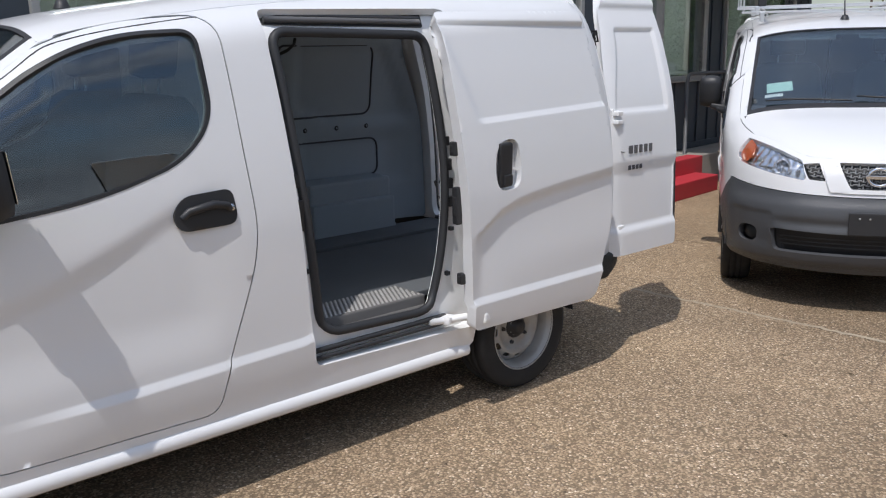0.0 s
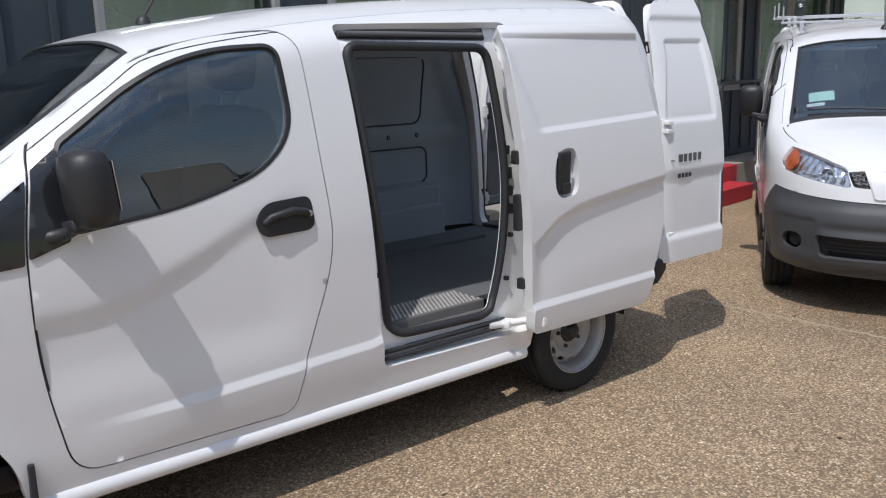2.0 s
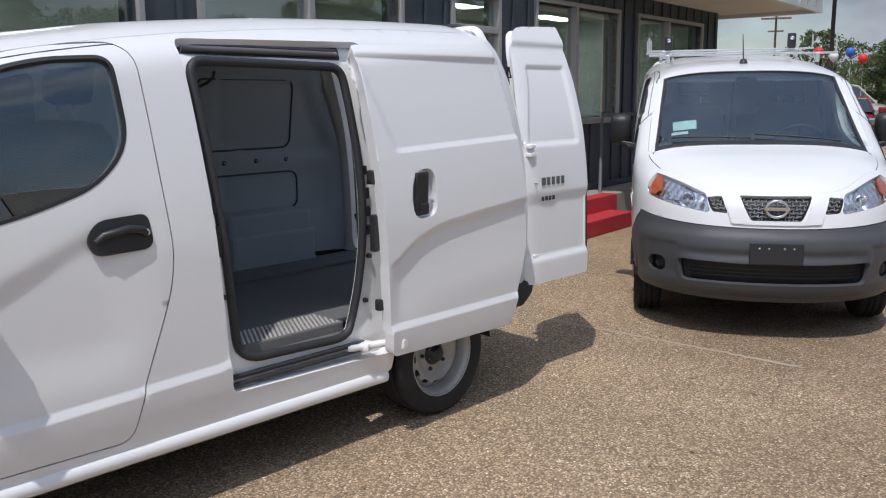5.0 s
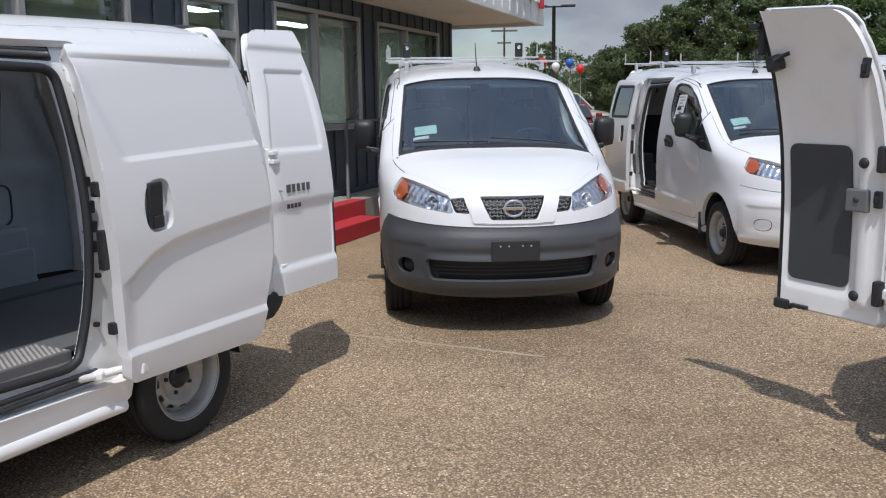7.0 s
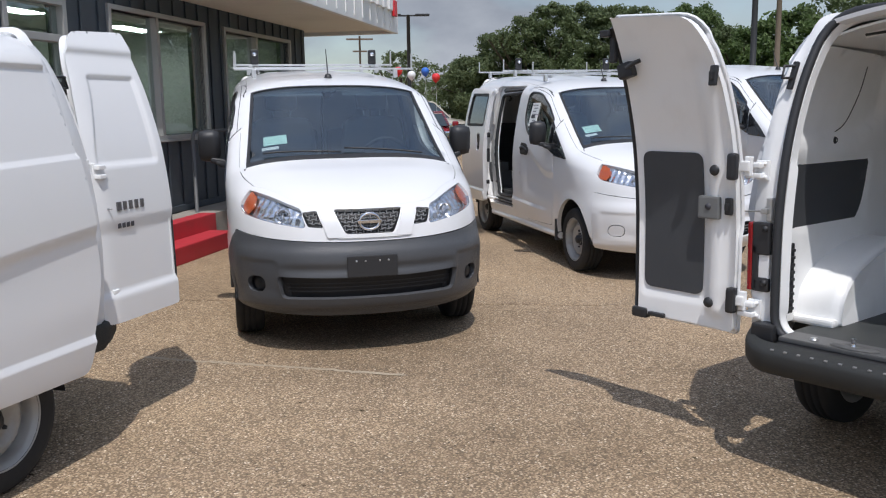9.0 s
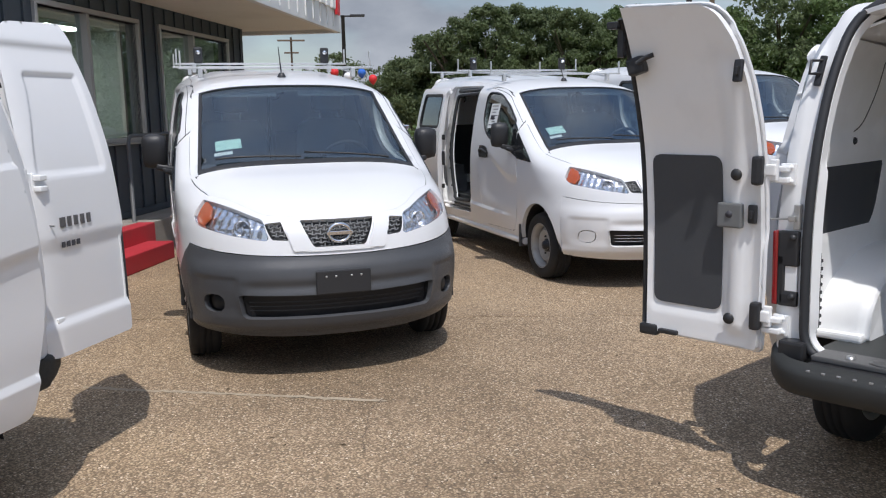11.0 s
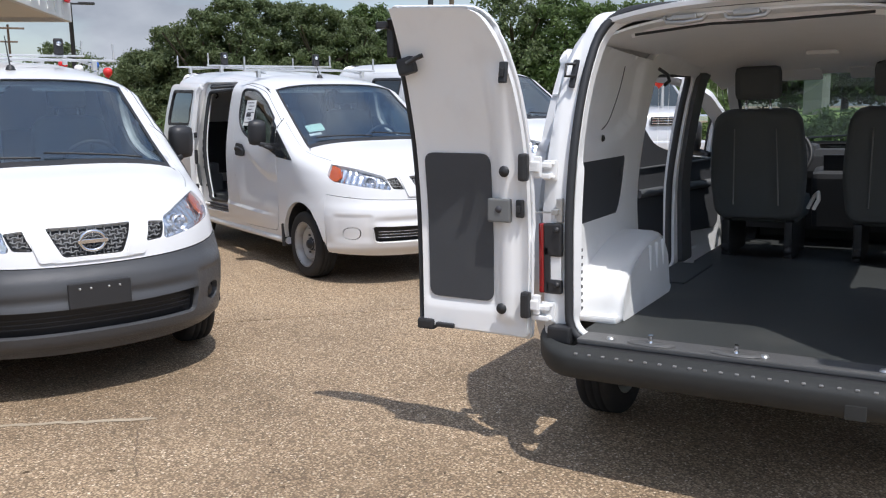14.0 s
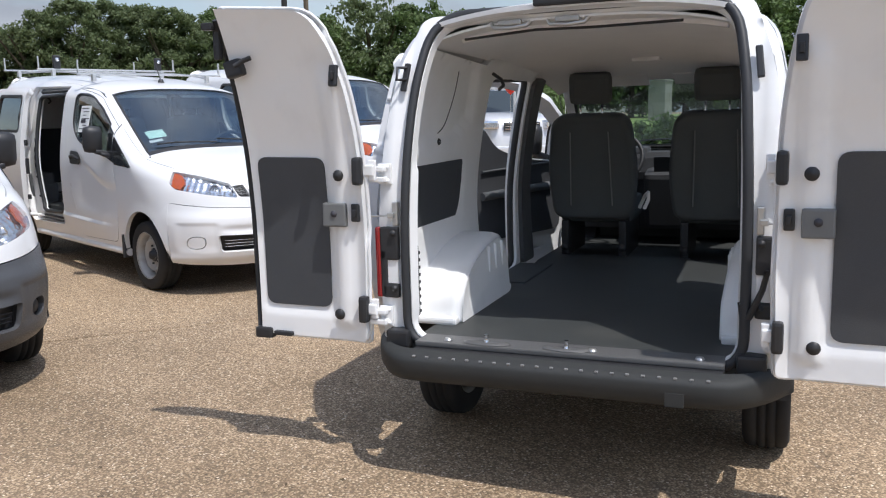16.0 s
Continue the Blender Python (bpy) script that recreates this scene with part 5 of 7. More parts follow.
    obj("rear_seal", cached_bm("rear_seal", rseal), SEAL, t, "black rubber rear door seal")
    for s in (1, -1):
        side = "left" if s > 0 else "right"
        def lamp(bm):
            add_box(bm, (0, 0, 0), (0.034, 0.024, 0.30), pose(-0.812, s * 0.794, 0.895), bevel=0.009)
        tl = obj("tail_lamp", cached_bm("tail_lamp_" + side, lamp), REDLENS, van, "red tail lamp")
        tl.matrix_basis = Matrix.Translation((TAIL, 0, 0))
        def lampin(bm):
            add_box(bm, (0, 0, 0), (0.03, 0.082, 0.14), pose(-0.812, s * 0.744, 0.975), bevel=0.008)
            add_box(bm, (0, 0, 0), (0.03, 0.030, 0.20), pose(-0.812, s * 0.770, 0.850), bevel=0.008)
            add_box(bm, (0, 0, 0), (0.03, 0.082, 0.065), pose(-0.812, s * 0.744, 0.775), bevel=0.014)
            for z in (1.020, 0.785):
                add_lathe(bm, [(0, 0.014), (0.012, 0.012), (0.014, 0)], 10, Matrix.Translation((-0.826, s * 0.722, z)) @ Matrix.Rotation(math.pi / 2, 4, "Z"))
        obj("lamp_bracket", cached_bm("lamp_bracket_" + side, lampin), BLACK, tl, "black lamp bracket")
        def lampwhite(bm):
            add_box(bm, (0, 0, 0), (0.012, 0.052, 0.105), pose(-0.812, s * 0.732, 0.856), bevel=0.003)
        obj("lamp_patch", cached_bm("lamp_white_" + side, lampwhite), PAINT_IN, tl, "white pressing behind the lamp")
        def loopy(bm):
            if s > 0:
                add_tube(bm, [(-0.69, s * 0.690, 1.70), (-0.735, s * 0.715, 1.70), (-0.75, s * 0.715, 1.65), (-0.71, s * 0.690, 1.65)], 0.007, 6)
            add_box(bm, (0, 0, 0), (0.016, 0.026, 0.12), pose(-0.700, s * 0.695, 1.66, s * 6, 16, 0), bevel=0.006)
        obj("striker", cached_bm("striker_" + side, loopy), BLACK, t, "black striker loop")
        def stay(bm):
            add_box(bm, (0, 0, 0), (0.03, 0.026, 0.10), pose(-0.802, s * 0.716, 1.10), bevel=0.005)
            add_box(bm, (0, 0, 0), (0.03, 0.030, 0.022), pose(-0.822, s * 0.728, 1.095), bevel=0.004)
            add_tube(bm, [(-0.825, s * 0.735, 1.094), (-0.825, s * 0.845, 1.088)], 0.004, 5)
        obj("door_stay", cached_bm("stay_" + side, stay), ZINC, t, "zinc door stay")
        def plate_(bm, z):
            x = float(tail_x(z)) + 0.048
            add_box(bm, (0, 0, 0), (0.016, 0.060, 0.085), pose(x, s * 0.765, z), bevel=0.004)
            add_box(bm, (0, 0, 0), (0.045, 0.075, 0.022), pose(x - 0.018, s * 0.790, z + 0.022), bevel=0.005)
            add_box(bm, (0, 0, 0), (0.045, 0.075, 0.022), pose(x - 0.018, s * 0.790, z - 0.022), bevel=0.005)
            for dz in (0.028, -0.028):
                add_lathe(bm, [(0, 0.009), (0.008, 0.008), (0.010, 0)], 8, Matrix.Translation((x - 0.008, s * 0.752, z + dz)) @ Matrix.Rotation(math.pi / 2, 4, "Z"))
        pieces("hinge_plate", "hinge_plate_" + side, plate_, (1.265, 0.665), PAINT_IN, t, "white bolted hinge plate")
    if rear[1] > 120:
        def check(bm):
            add_tube(bm, [(-0.80, -0.655, 0.80), (-0.815, -0.665, 0.745), (-0.835, -0.685, 0.75), (-0.855, -0.73, 0.86), (-0.86, -0.745, 0.93)], [0.012, 0.014, 0.013, 0.011, 0.010], 8)
        obj("check_arm", cached_bm("check_arm", check), BLACK, t, "black bent door check arm")
    build_rear_door(van, 1, rear[0], badge)
    build_rear_door(van, -1, rear[1], badge)
    def rear_bumper():
        prof = [(0.02, 0.566), (-0.035, 0.558), (-0.056, 0.546), (-0.062, 0.530), (-0.058, 0.48), (-0.035, 0.448), (0.01, 0.436)]
        ys = np.concatenate([np.linspace(-0.83, -0.60, 10), np.linspace(-0.54, 0.54, 12), np.linspace(0.60, 0.83, 10)])
        V, F = [], []
        for y in ys:
            k = max(0, (abs(y) - 0.57) / 0.26)
            back = 0.235 * k ** 2.4
            for dx, z in prof:
                V.append((-0.87 + dx * (1 - 0.35 * k) + back, y * (1 - 0.01 * (z < 0.47)), z))
        n = len(prof)
        for i in range(len(ys) - 1):
            for j in range(n - 1):
                F.append((i * n + j, i * n + j + 1, (i + 1) * n + j + 1, (i + 1) * n + j))
        o = len(V)
        for s in (1, -1):
            base = (len(ys) - 1) * n if s > 0 else 0
            W = []
            for x in (-0.60, -0.42):
                for j, (dx, z) in enumerate(prof):
                    W.append((x if z > 0.45 else x - 0.02, s * (0.846 if z > 0.44 else 0.83), z))
            st = len(V)
            V += W
            ring = [[base + j for j in range(n)], [st + j for j in range(n)], [st + n + j for j in range(n)]]
            for a, b_ in zip(ring, ring[1:]):
                for j in range(n - 1):
                    F.append((a[j], a[j + 1], b_[j + 1], b_[j]) if s > 0 else (b_[j], b_[j + 1], a[j + 1], a[j]))
        return np.array(V), F
    rb = obj("rear_bumper", cached("rear_bumper", rear_bumper), REAR_BUMPER, van, "grey moulded rear bumper with a step")
    def deck(bm):
        add_box(bm, (-0.775, 0, 0.545), (0.22, 1.22, 0.03), bevel=0.008)
        for s in (1, -1):
            add_box(bm, (0, 0, 0), (0.09, 0.105, 0.075), pose(-0.735, s * 0.700, 0.578), bevel=0.012)
    obj("bumper_deck", cached_bm("bumper_deck", deck), BLACK, rb, "black plastic step deck")
    def stud(bm):
        add_box(bm, (-0.916, 0, 0.554), (0.012, 0.014, 0.008), bevel=0.003)
    for k in range(21):
        obj("step_stud", cached_bm("stud", stud), mat_once("worn_grey_stud", (0.22, 0.22, 0.22), 0.4), rb).matrix_basis = Matrix.Translation((0, -0.565 + k * 0.0565, 0))
    def tow(bm):
        add_box(bm, (-0.927, -0.45, 0.478), (0.008, 0.07, 0.055), bevel=0.004)
    obj("tow_cover", cached_bm("tow", tow), REAR_BUMPER, rb, "small square tow cover")
    def under(bm):
        add_box(bm, (1.55, 0, 0.33), (3.4, 1.30, 0.10), bevel=0.02)
        add_box(bm, (0.0, 0, 0.30), (0.10, 1.34, 0.09), bevel=0.03)
        add_box(bm, (2.925, 0, 0.30), (0.10, 1.34, 0.09), bevel=0.03)
        add_box(bm, (3.35, 0, 0.40), (0.6, 1.1, 0.25), bevel=0.05)
        add_tube(bm, [(-0.15, -0.45, 0.28), (0.4, -0.35, 0.26), (2.2, -0.2, 0.26)], 0.03, 8)
    obj("underbody", cached_bm("under", under), BLACK, van, "dark underbody")
    if rack:
        r = obj("roof_rack", cached_bm("rack_tubes", lambda bm: [add_tube(bm, [(x, s * 0.56, float(top_z(x)) + 0.032) for x in np.linspace(-0.5, 1.62, 12)], 0.010, 6) for s in (1, -1)]), ALU, van, "white and aluminium ladder rack")
        def bar(bm, x):
            z = float(top_z(x)) + 0.056
            add_box(bm, (x, 0, z), (0.028, 1.52, 0.017), bevel=0.004)
            for s in (1, -1):
                add_box(bm, (x, s * 0.745, z + 0.065), (0.020, 0.013, 0.13), bevel=0.004)
        pieces("cross_bar", "rack_bars", bar, (1.55, 0.55, -0.45), ALU, r, "cross-bar with upturned ends")
        def foot(bm, xs):
            x, s = xs
            add_box(bm, (x, s * 0.60, float(top_z(x)) + 0.020), (0.05, 0.035, 0.075), bevel=0.006)
        pieces("rack_foot", "rack_feet", foot, [(x, s) for x in (1.55, 0.55, -0.45) for s in (1, -1)], ALU, r, "aluminium rack foot")
        def stop(bm, s):
            add_box(bm, (0.55, s * 0.56, float(top_z(0.55)) + 0.130), (0.045, 0.075, 0.14), bevel=0.014)
        pieces("ladder_stop", "rack_stops", stop, (1, -1), BLACK, r, "black ladder stop")
        def cap(bm, s):
            add_lathe(bm, [(0, 0.02), (0.018, 0.014), (0.022, 0.0)], 14, Matrix.Translation((0.572, s * 0.56, float(top_z(0.55)) + 0.155)) @ Matrix.Rotation(-math.pi / 2, 4, "Z"))
        pieces("stop_cap", "rack_caps", cap, (1, -1), CHROME, r, "round silver cap")
    def ant(bm):
        z = float(top_z(1.72))
        add_lathe(bm, [(0.0, 0.035), (0.02, 0.033), (0.028, 0.015), (0.034, 0.0)], 14, Matrix.Translation((1.72, 0, z)) @ Matrix.Rotation(math.pi / 2, 4, "X"))
        add_tube(bm, [(1.72, 0, z + 0.02), (1.66, 0, z + 0.12), (1.60, 0, z + 0.24)], [0.006, 0.005, 0.003], 6)
    obj("antenna", cached_bm("antenna", ant), BLACK, van, "short black roof antenna")
    interior(van, lining, cargo)
    for y, col in sticker:
        def stk():
            x0 = 2.60
            return patch([(x0 - 0.05, y - 0.085), (x0 + 0.045, y - 0.085), (x0 + 0.045, y + 0.085), (x0 - 0.05, y + 0.085)], [], on_top(-0.012), 0.002, 0.05)
        obj("windshield_sticker", cached("sticker_%d" % round(y * 100), stk), col, van, "pale green paper card behind the glass")
        def white():
            x0 = 2.68
            return patch([(x0 - 0.016, y - 0.10), (x0 + 0.016, y - 0.10), (x0 + 0.016, y + 0.02), (x0 - 0.016, y + 0.02)], [], on_top(-0.012), 0.002, 0.05)
        obj("paper_strip", cached("sticker_white_%d" % round(y * 100), white), PAPER, van, "small white paper strip")
    return van


def interior(van, lining, cargo):
    """Floor, side panels, wheel boxes, seats, dashboard and headliner."""
    wall = lining or PAINT_IN
    key = lining.name + "_" if lining else "white_"
    def floor(bm):
        add_box(bm, (0.41, 0, 0.545), (2.30, 1.34, 0.03), bevel=0.006)
    fl = obj("cargo_floor", cached_bm(key + "floor", floor), GREY_FLOOR if lining else MAT_FLOOR, van, "grey ribbed floor mat" if lining else "black rubber floor mat")
    def front_floor(bm):
        add_box(bm, (2.15, 0, 0.50), (1.25, 1.50, 0.03), bevel=0.006)
        add_box(bm, (2.80, 0, 0.75), (0.05, 1.46, 0.75), bevel=0.01)
    obj("cab_floor", cached_bm("cab_floor", front_floor), MAT_FLOOR, van, "dark cab carpet")
    def lip(bm):
        add_box(bm, (-0.735, 0, 0.572), (0.13, 1.22, 0.022), bevel=0.006)
        for y in (-0.02, 0.31):
            add_lathe(bm, [(0.10, 0.002), (0.085, 0.010), (0.045, 0.008), (0.0, 0.006)], 20, Matrix.Translation((-0.755, y, 0.583)) @ Matrix.Rotation(math.pi / 2, 4, "X") @ Matrix.Diagonal((0.42, 1, 1, 1)))
    obj("load_lip", cached_bm("lip", lip), mat_once("worn_dark_sill_metal", (0.10, 0.10, 0.10), 0.4), fl, "worn dark metal load lip")
    def lug(bm, y):
        add_tube(bm, [(-0.762, y, 0.585), (-0.762, y, 0.622)], 0.009, 8)
    pieces("striker_pin", "lugs", lug, (-0.02, 0.31), CHROME, fl, "chrome striker pin")
    def stud_(bm, y):
        add_lathe(bm, [(0, 0.010), (0.014, 0.008), (0.018, 0)], 12, Matrix.Translation((-0.75, y, 0.584)) @ Matrix.Rotation(math.pi / 2, 4, "X"))
    pieces("sill_screw", "sill_screws", stud_, (-0.52, -0.12, 0.48), ZINC, fl, "round sill screw")
    for s in (1, -1):
        def tread(bm):
            add_box(bm, (0.85, s * 0.735, 0.515), (0.60, 0.11, 0.02), bevel=0.004)
            add_box(bm, (0.85, s * 0.645, 0.540), (0.60, 0.21, 0.055), bevel=0.006)
        if lining is not LINING:
            obj("step_tread", cached_bm("plain_tread_%d" % s, tread), MAT_FLOOR, van, "black rubber step mat")
            continue
        tp = obj("step_tread", cached_bm("tread_%d" % s, tread), mat_once("dark_tread_metal", (0.15, 0.145, 0.14), 0.5), van, "ribbed metal step plate")
        def nubs(bm):
            for i in range(26):
                for j in range(9):
                    x, y = 0.57 + i * 0.022 + (0.011 if j % 2 else 0), s * (0.560 + j * 0.021)
                    v = [bm.verts.new((x + dx, y + dy, 0.5675)) for dx, dy in ((-0.006, -0.006), (0.006, -0.006), (0.006, 0.006), (-0.006, 0.006))]
                    t = bm.verts.new((x, y, 0.5745))
                    for k in range(4):
                        bm.faces.new((v[k], v[(k + 1) % 4], t))
        tagged(obj("tread_stud", cached_bm("tread_nubs_%d" % s, nubs), TREAD, tp, "raised tread studs"), kind="stuff")
    drop = 0.165 if lining else 0.0
    def sh(x, z):
        z = z + drop
        up = smooth(z, 1.375, 1.40) * (1 - smooth(z, 1.72 + drop * 0.6, 1.75 + drop * 0.6)) * smooth(x + 0.5 * (1.40 - z), -0.60, -0.575) * smooth(0.26 - 0.22 * smooth(z, 1.5, 1.36) - x, 0, 0.025)
        lo = smooth(z, 0.98, 1.0) * (1 - smooth(z, 1.27, 1.30)) * smooth(x, -0.58, -0.55) * smooth(0.22 - x, 0, 0.03)
        return -0.030 + 0.026 * up + 0.012 * lo
    def side(s):
        def f():
            # the upper wall with two fields, stopping at the sliding door
            out = rpoly([(-0.66, 0.57, 0.03), (0.40, 0.57, 0.05), (0.42, 1.2, 0.3), (0.46, 1.74, 0.1), (-0.46, 1.79, 0.1), (-0.63, 1.25, 0.3), (-0.66, 1.0, 0.3)])
            return patch(out, [], on_side(s, -0.060, sh), 0.006, 0.032, flip=s > 0)
        return f
    for s in (1, -1):
        nm = "left" if s > 0 else "right"
        sp = obj("side_panel", cached(key + "side_panel_" + nm, side(s)), wall, van, "grey lined cargo wall" if lining else "white painted cargo wall")
        if not lining:
            def field():
                out = rpoly([(-0.62, 0.975, 0.05), (0.18, 0.95, 0.20), (0.215, 1.315, 0.05), (-0.60, 1.335, 0.04)])
                return patch(out, [], on_side(s, -0.089), 0.006, 0.06, flip=s < 0)
            obj("wall_insert", cached("insert_" + nm, field), VINYL, sp, "charcoal board insert")
            # dark tubes draw the shade at the upper recess's step on the white wall
            def shade_line(bm, pts):
                add_tube(bm, [tuple(q) for q in on_side(s, -0.066, sh)(np.array(rpoly(pts, 5)[:-6]))], 0.0035, 5)
            pieces("field_edge", "field_edge_" + nm, shade_line, ([(0.03, 1.74, 0.02), (0.02, 1.58, 0.1), (-0.06, 1.44, 0.10), (-0.16, 1.405, 0.02), (-0.16, 1.40, 0.0)], [(-0.40, 1.74, 0.04), (-0.47, 1.60, 0.1), (-0.49, 1.41, 0.02), (-0.49, 1.40, 0.0)]), PILLAR_TRIM, sp, "thin dark line for the shade along the upper field")
        else:
            # dark tubes put the shade line round the pressed fields into colour
            def bead(bm, box_):
                x0, x1, z0, z1 = box_
                P = np.array(dense(rpoly([(x0, z0, 0.07), (x1, z0, 0.04), (x1, z1, 0.04), (x0, z1, 0.07)]), 0.03))
                Q = on_side(s, -0.067, sh)(P)
                add_tube(bm, [tuple(q) for q in Q], 0.0065, 6, closed=True)
            pieces("wall_bead", "wall_beads_" + nm, bead, ((-0.30, 0.37, 1.255, 1.665), (-0.35, 0.36, 0.875, 1.105)), VINYL, sp, "dark line for the shade round a pressed wall field")
            def floor_trim(bm):
                add_box(bm, (0.0, s * 0.43, 0.568), (0.86, 0.24, 0.022), bevel=0.006)
            if s < 0:
                obj("floor_ledge", cached_bm("floor_ledge_" + nm, floor_trim), GREY_FLOOR, fl, "grey raised floor edge")
        def dot(bm, xz):
            x, z = xz
            add_lathe(bm, [(0.006, 0.008), (0.013, 0.007), (0.017, 0.0)], 12, Matrix.Translation((x, s * (float(half_width(x, z)) - 0.092), z)) @ (Matrix.Rotation(math.pi, 4, "Z") if s > 0 else Matrix()))
        pieces("wall_plug", key + "wall_plugs_" + nm, dot, [(x, 1.182) for x in (-0.26, -0.04, 0.18)] if lining else [(-0.16, 1.375)], BLACK, sp, "small round wall plug")
        def box(bm):
            if lining:
                add_box(bm, (-0.01, s * 0.71, 0.715), (0.58, 0.25, 0.34), bevel=0.02)
                add_box(bm, (-0.01, s * 0.69, 0.655), (0.59, 0.28, 0.225), bevel=0.018)
                return
            prof = rpoly([(-0.41, 0.56, 0.02), (-0.39, 0.70, 0.08), (-0.26, 0.80, 0.10), (0.02, 0.885, 0.12), (0.27, 0.90, 0.10), (0.35, 0.82, 0.08), (0.385, 0.56, 0.02)], 5)
            rows = []
            for y, k in ((0.835, 1.0), (0.610, 0.99), (0.575, 0.965), (0.560, 0.91)):
                rows.append([bm.verts.new((-0.02 + (x + 0.02) * k, s * (y + 0.10 * max(0.0, z - 0.72)), 0.56 + (z - 0.56) * k)) for x, z in prof])
            for p, q in zip(rows, rows[1:]):
                for i in range(len(p) - 1):
                    bm.faces.new((p[i], p[i + 1], q[i + 1], q[i]) if s < 0 else (q[i], q[i + 1], p[i + 1], p[i])).smooth = True
            bm.faces.new(rows[-1] if s > 0 else rows[-1][::-1])
        wb = obj("wheel_box", cached_bm(key + "wheel_box_" + nm, box), wall, van, "grey wheel box" if lining else "white ribbed wheel box")
        def flange(bm):
            add_box(bm, (-0.015, s * 0.715, 0.575), (0.62 if lining else 0.84, 0.29, 0.035), bevel=0.012)
        obj("flange", cached_bm(key + "box_flange_" + nm, flange), wall, wb)
        def box_rib(bm, x):
            add_box(bm, (x, s * 0.575, 0.785), (0.022, 0.03, 0.13), pose(0, 0, 0), bevel=0.009)
        if not lining:
            pieces("rib", key + "box_rib_" + nm, box_rib, (0.04, 0.14, 0.24), wall, wb)
        def vent(bm):
            for k in range(9):
                add_box(bm, (-0.61, s * 0.682, 0.66 + k * 0.032), (0.05, 0.03, 0.014), pose(0, 0, 0), bevel=0.003)
            add_box(bm, (-0.60, s * 0.69, 0.79), (0.06, 0.02, 0.31), bevel=0.006)
        if not lining:
            obj("vent", cached_bm("vent_" + nm, vent), BLACK, van, "black louvred side vent")
        def bpil():
            out = rpoly([(1.22, 0.55, 0.03), (1.44, 0.55, 0.03), (1.42, 1.2, 0.2), (1.46, 1.72, 0.05), (1.26, 1.70, 0.05), (1.24, 1.2, 0.3)])
            return patch(out, [], on_side(s, -0.06), 0.05, 0.06, flip=s > 0)
        obj("pillar_trim", cached("bpillar_" + nm, bpil), PILLAR_TRIM, van, "grey plastic pillar trim")
    def headl():
        xs = np.linspace(-0.47, 1.98, 30)
        h = [float(half_width(x, float(top_z(x)) - 0.12)) - 0.05 for x in xs]
        out = [(x, -a) for x, a in zip(xs, h)] + [(x, a) for x, a in zip(xs[::-1], h[::-1])]
        return patch(out, [], lambda P: on_top(-0.055)(P), 0.01, 0.08)
    hl = obj("headliner", cached("headliner", headl), HEADLINER, van, "pale grey headliner")
    def bow(bm, x):
        P = [(x, y, float(on_top(-0.062)(np.array([(x, y)]))[0, 2]) - 0.008) for y in np.linspace(-0.56, 0.56, 13)]
        for k in range(12):
            (x0, y0, z0), (x1, y1, z1) = P[k], P[k + 1]
            v = [bm.verts.new(p) for p in ((x0 - 0.05, y0, z0 + 0.012), (x0 - 0.03, y0, z0 - 0.012), (x0 + 0.03, y0, z0 - 0.012), (x0 + 0.05, y0, z0 + 0.012))]
            w = [bm.verts.new(p) for p in ((x1 - 0.05, y1, z1 + 0.012), (x1 - 0.03, y1, z1 - 0.012), (x1 + 0.03, y1, z1 - 0.012), (x1 + 0.05, y1, z1 + 0.012))]
            for q in range(3):
                bm.faces.new((v[q], v[q + 1], w[q + 1], w[q]))
        bmesh.ops.remove_doubles(bm, verts=bm.verts, dist=0.0005)
    pieces("roof_bow", "roof_bows", bow, (-0.25,), PAINT_IN, hl, "white pressed roof bow")
    def visor(bm, s):
        add_box(bm, (0, 0, 0), (0.17, 0.48, 0.024), pose(1.91, s * 0.32, 1.690, 0, 22, 0), bevel=0.010)
    pieces("sun_visor", "visors", visor, (1, -1), HEADLINER, hl, "grey sun visor")
    def rear_mirror(bm):
        add_box(bm, (1.30, 0, float(top_z(1.30)) - 0.072), (0.10, 0.16, 0.025), bevel=0.01)
    obj("map_light", cached_bm("inside_mirror", rear_mirror), HEADLINER, hl, "pale map light")
    def hook(bm, y):
        add_tube(bm, [(-0.46, y - 0.085, 1.872), (-0.48, y - 0.07, 1.852), (-0.485, y, 1.845), (-0.48, y + 0.07, 1.852), (-0.46, y + 0.085, 1.872)], 0.009, 6)
        add_box(bm, (-0.46, y, 1.868), (0.05, 0.10, 0.022), bevel=0.006)
    pieces("roof_hook", "hooks", hook, (0.28, 0.04), ZINC, hl, "grey metal latch hook")
    def harness(bm):
        add_tube(bm, [(-0.36, 0.52, 1.82), (-0.37, 0.2, 1.842), (-0.37, -0.05, 1.838), (-0.38, -0.4, 1.842)], 0.006, 5)
    obj("harness", cached_bm("harness", harness), BLACK, hl, "thin black cable harness")
    def grab(bm, s):
        add_tube(bm, [(0.30, s * 0.62, 1.70), (0.33, s * 0.585, 1.67), (0.37, s * 0.585, 1.64), (0.40, s * 0.62, 1.62)], 0.009, 6)
    pieces("grab_hook", "grabs", grab, (1, -1), BLACK, hl, "black wire hook")
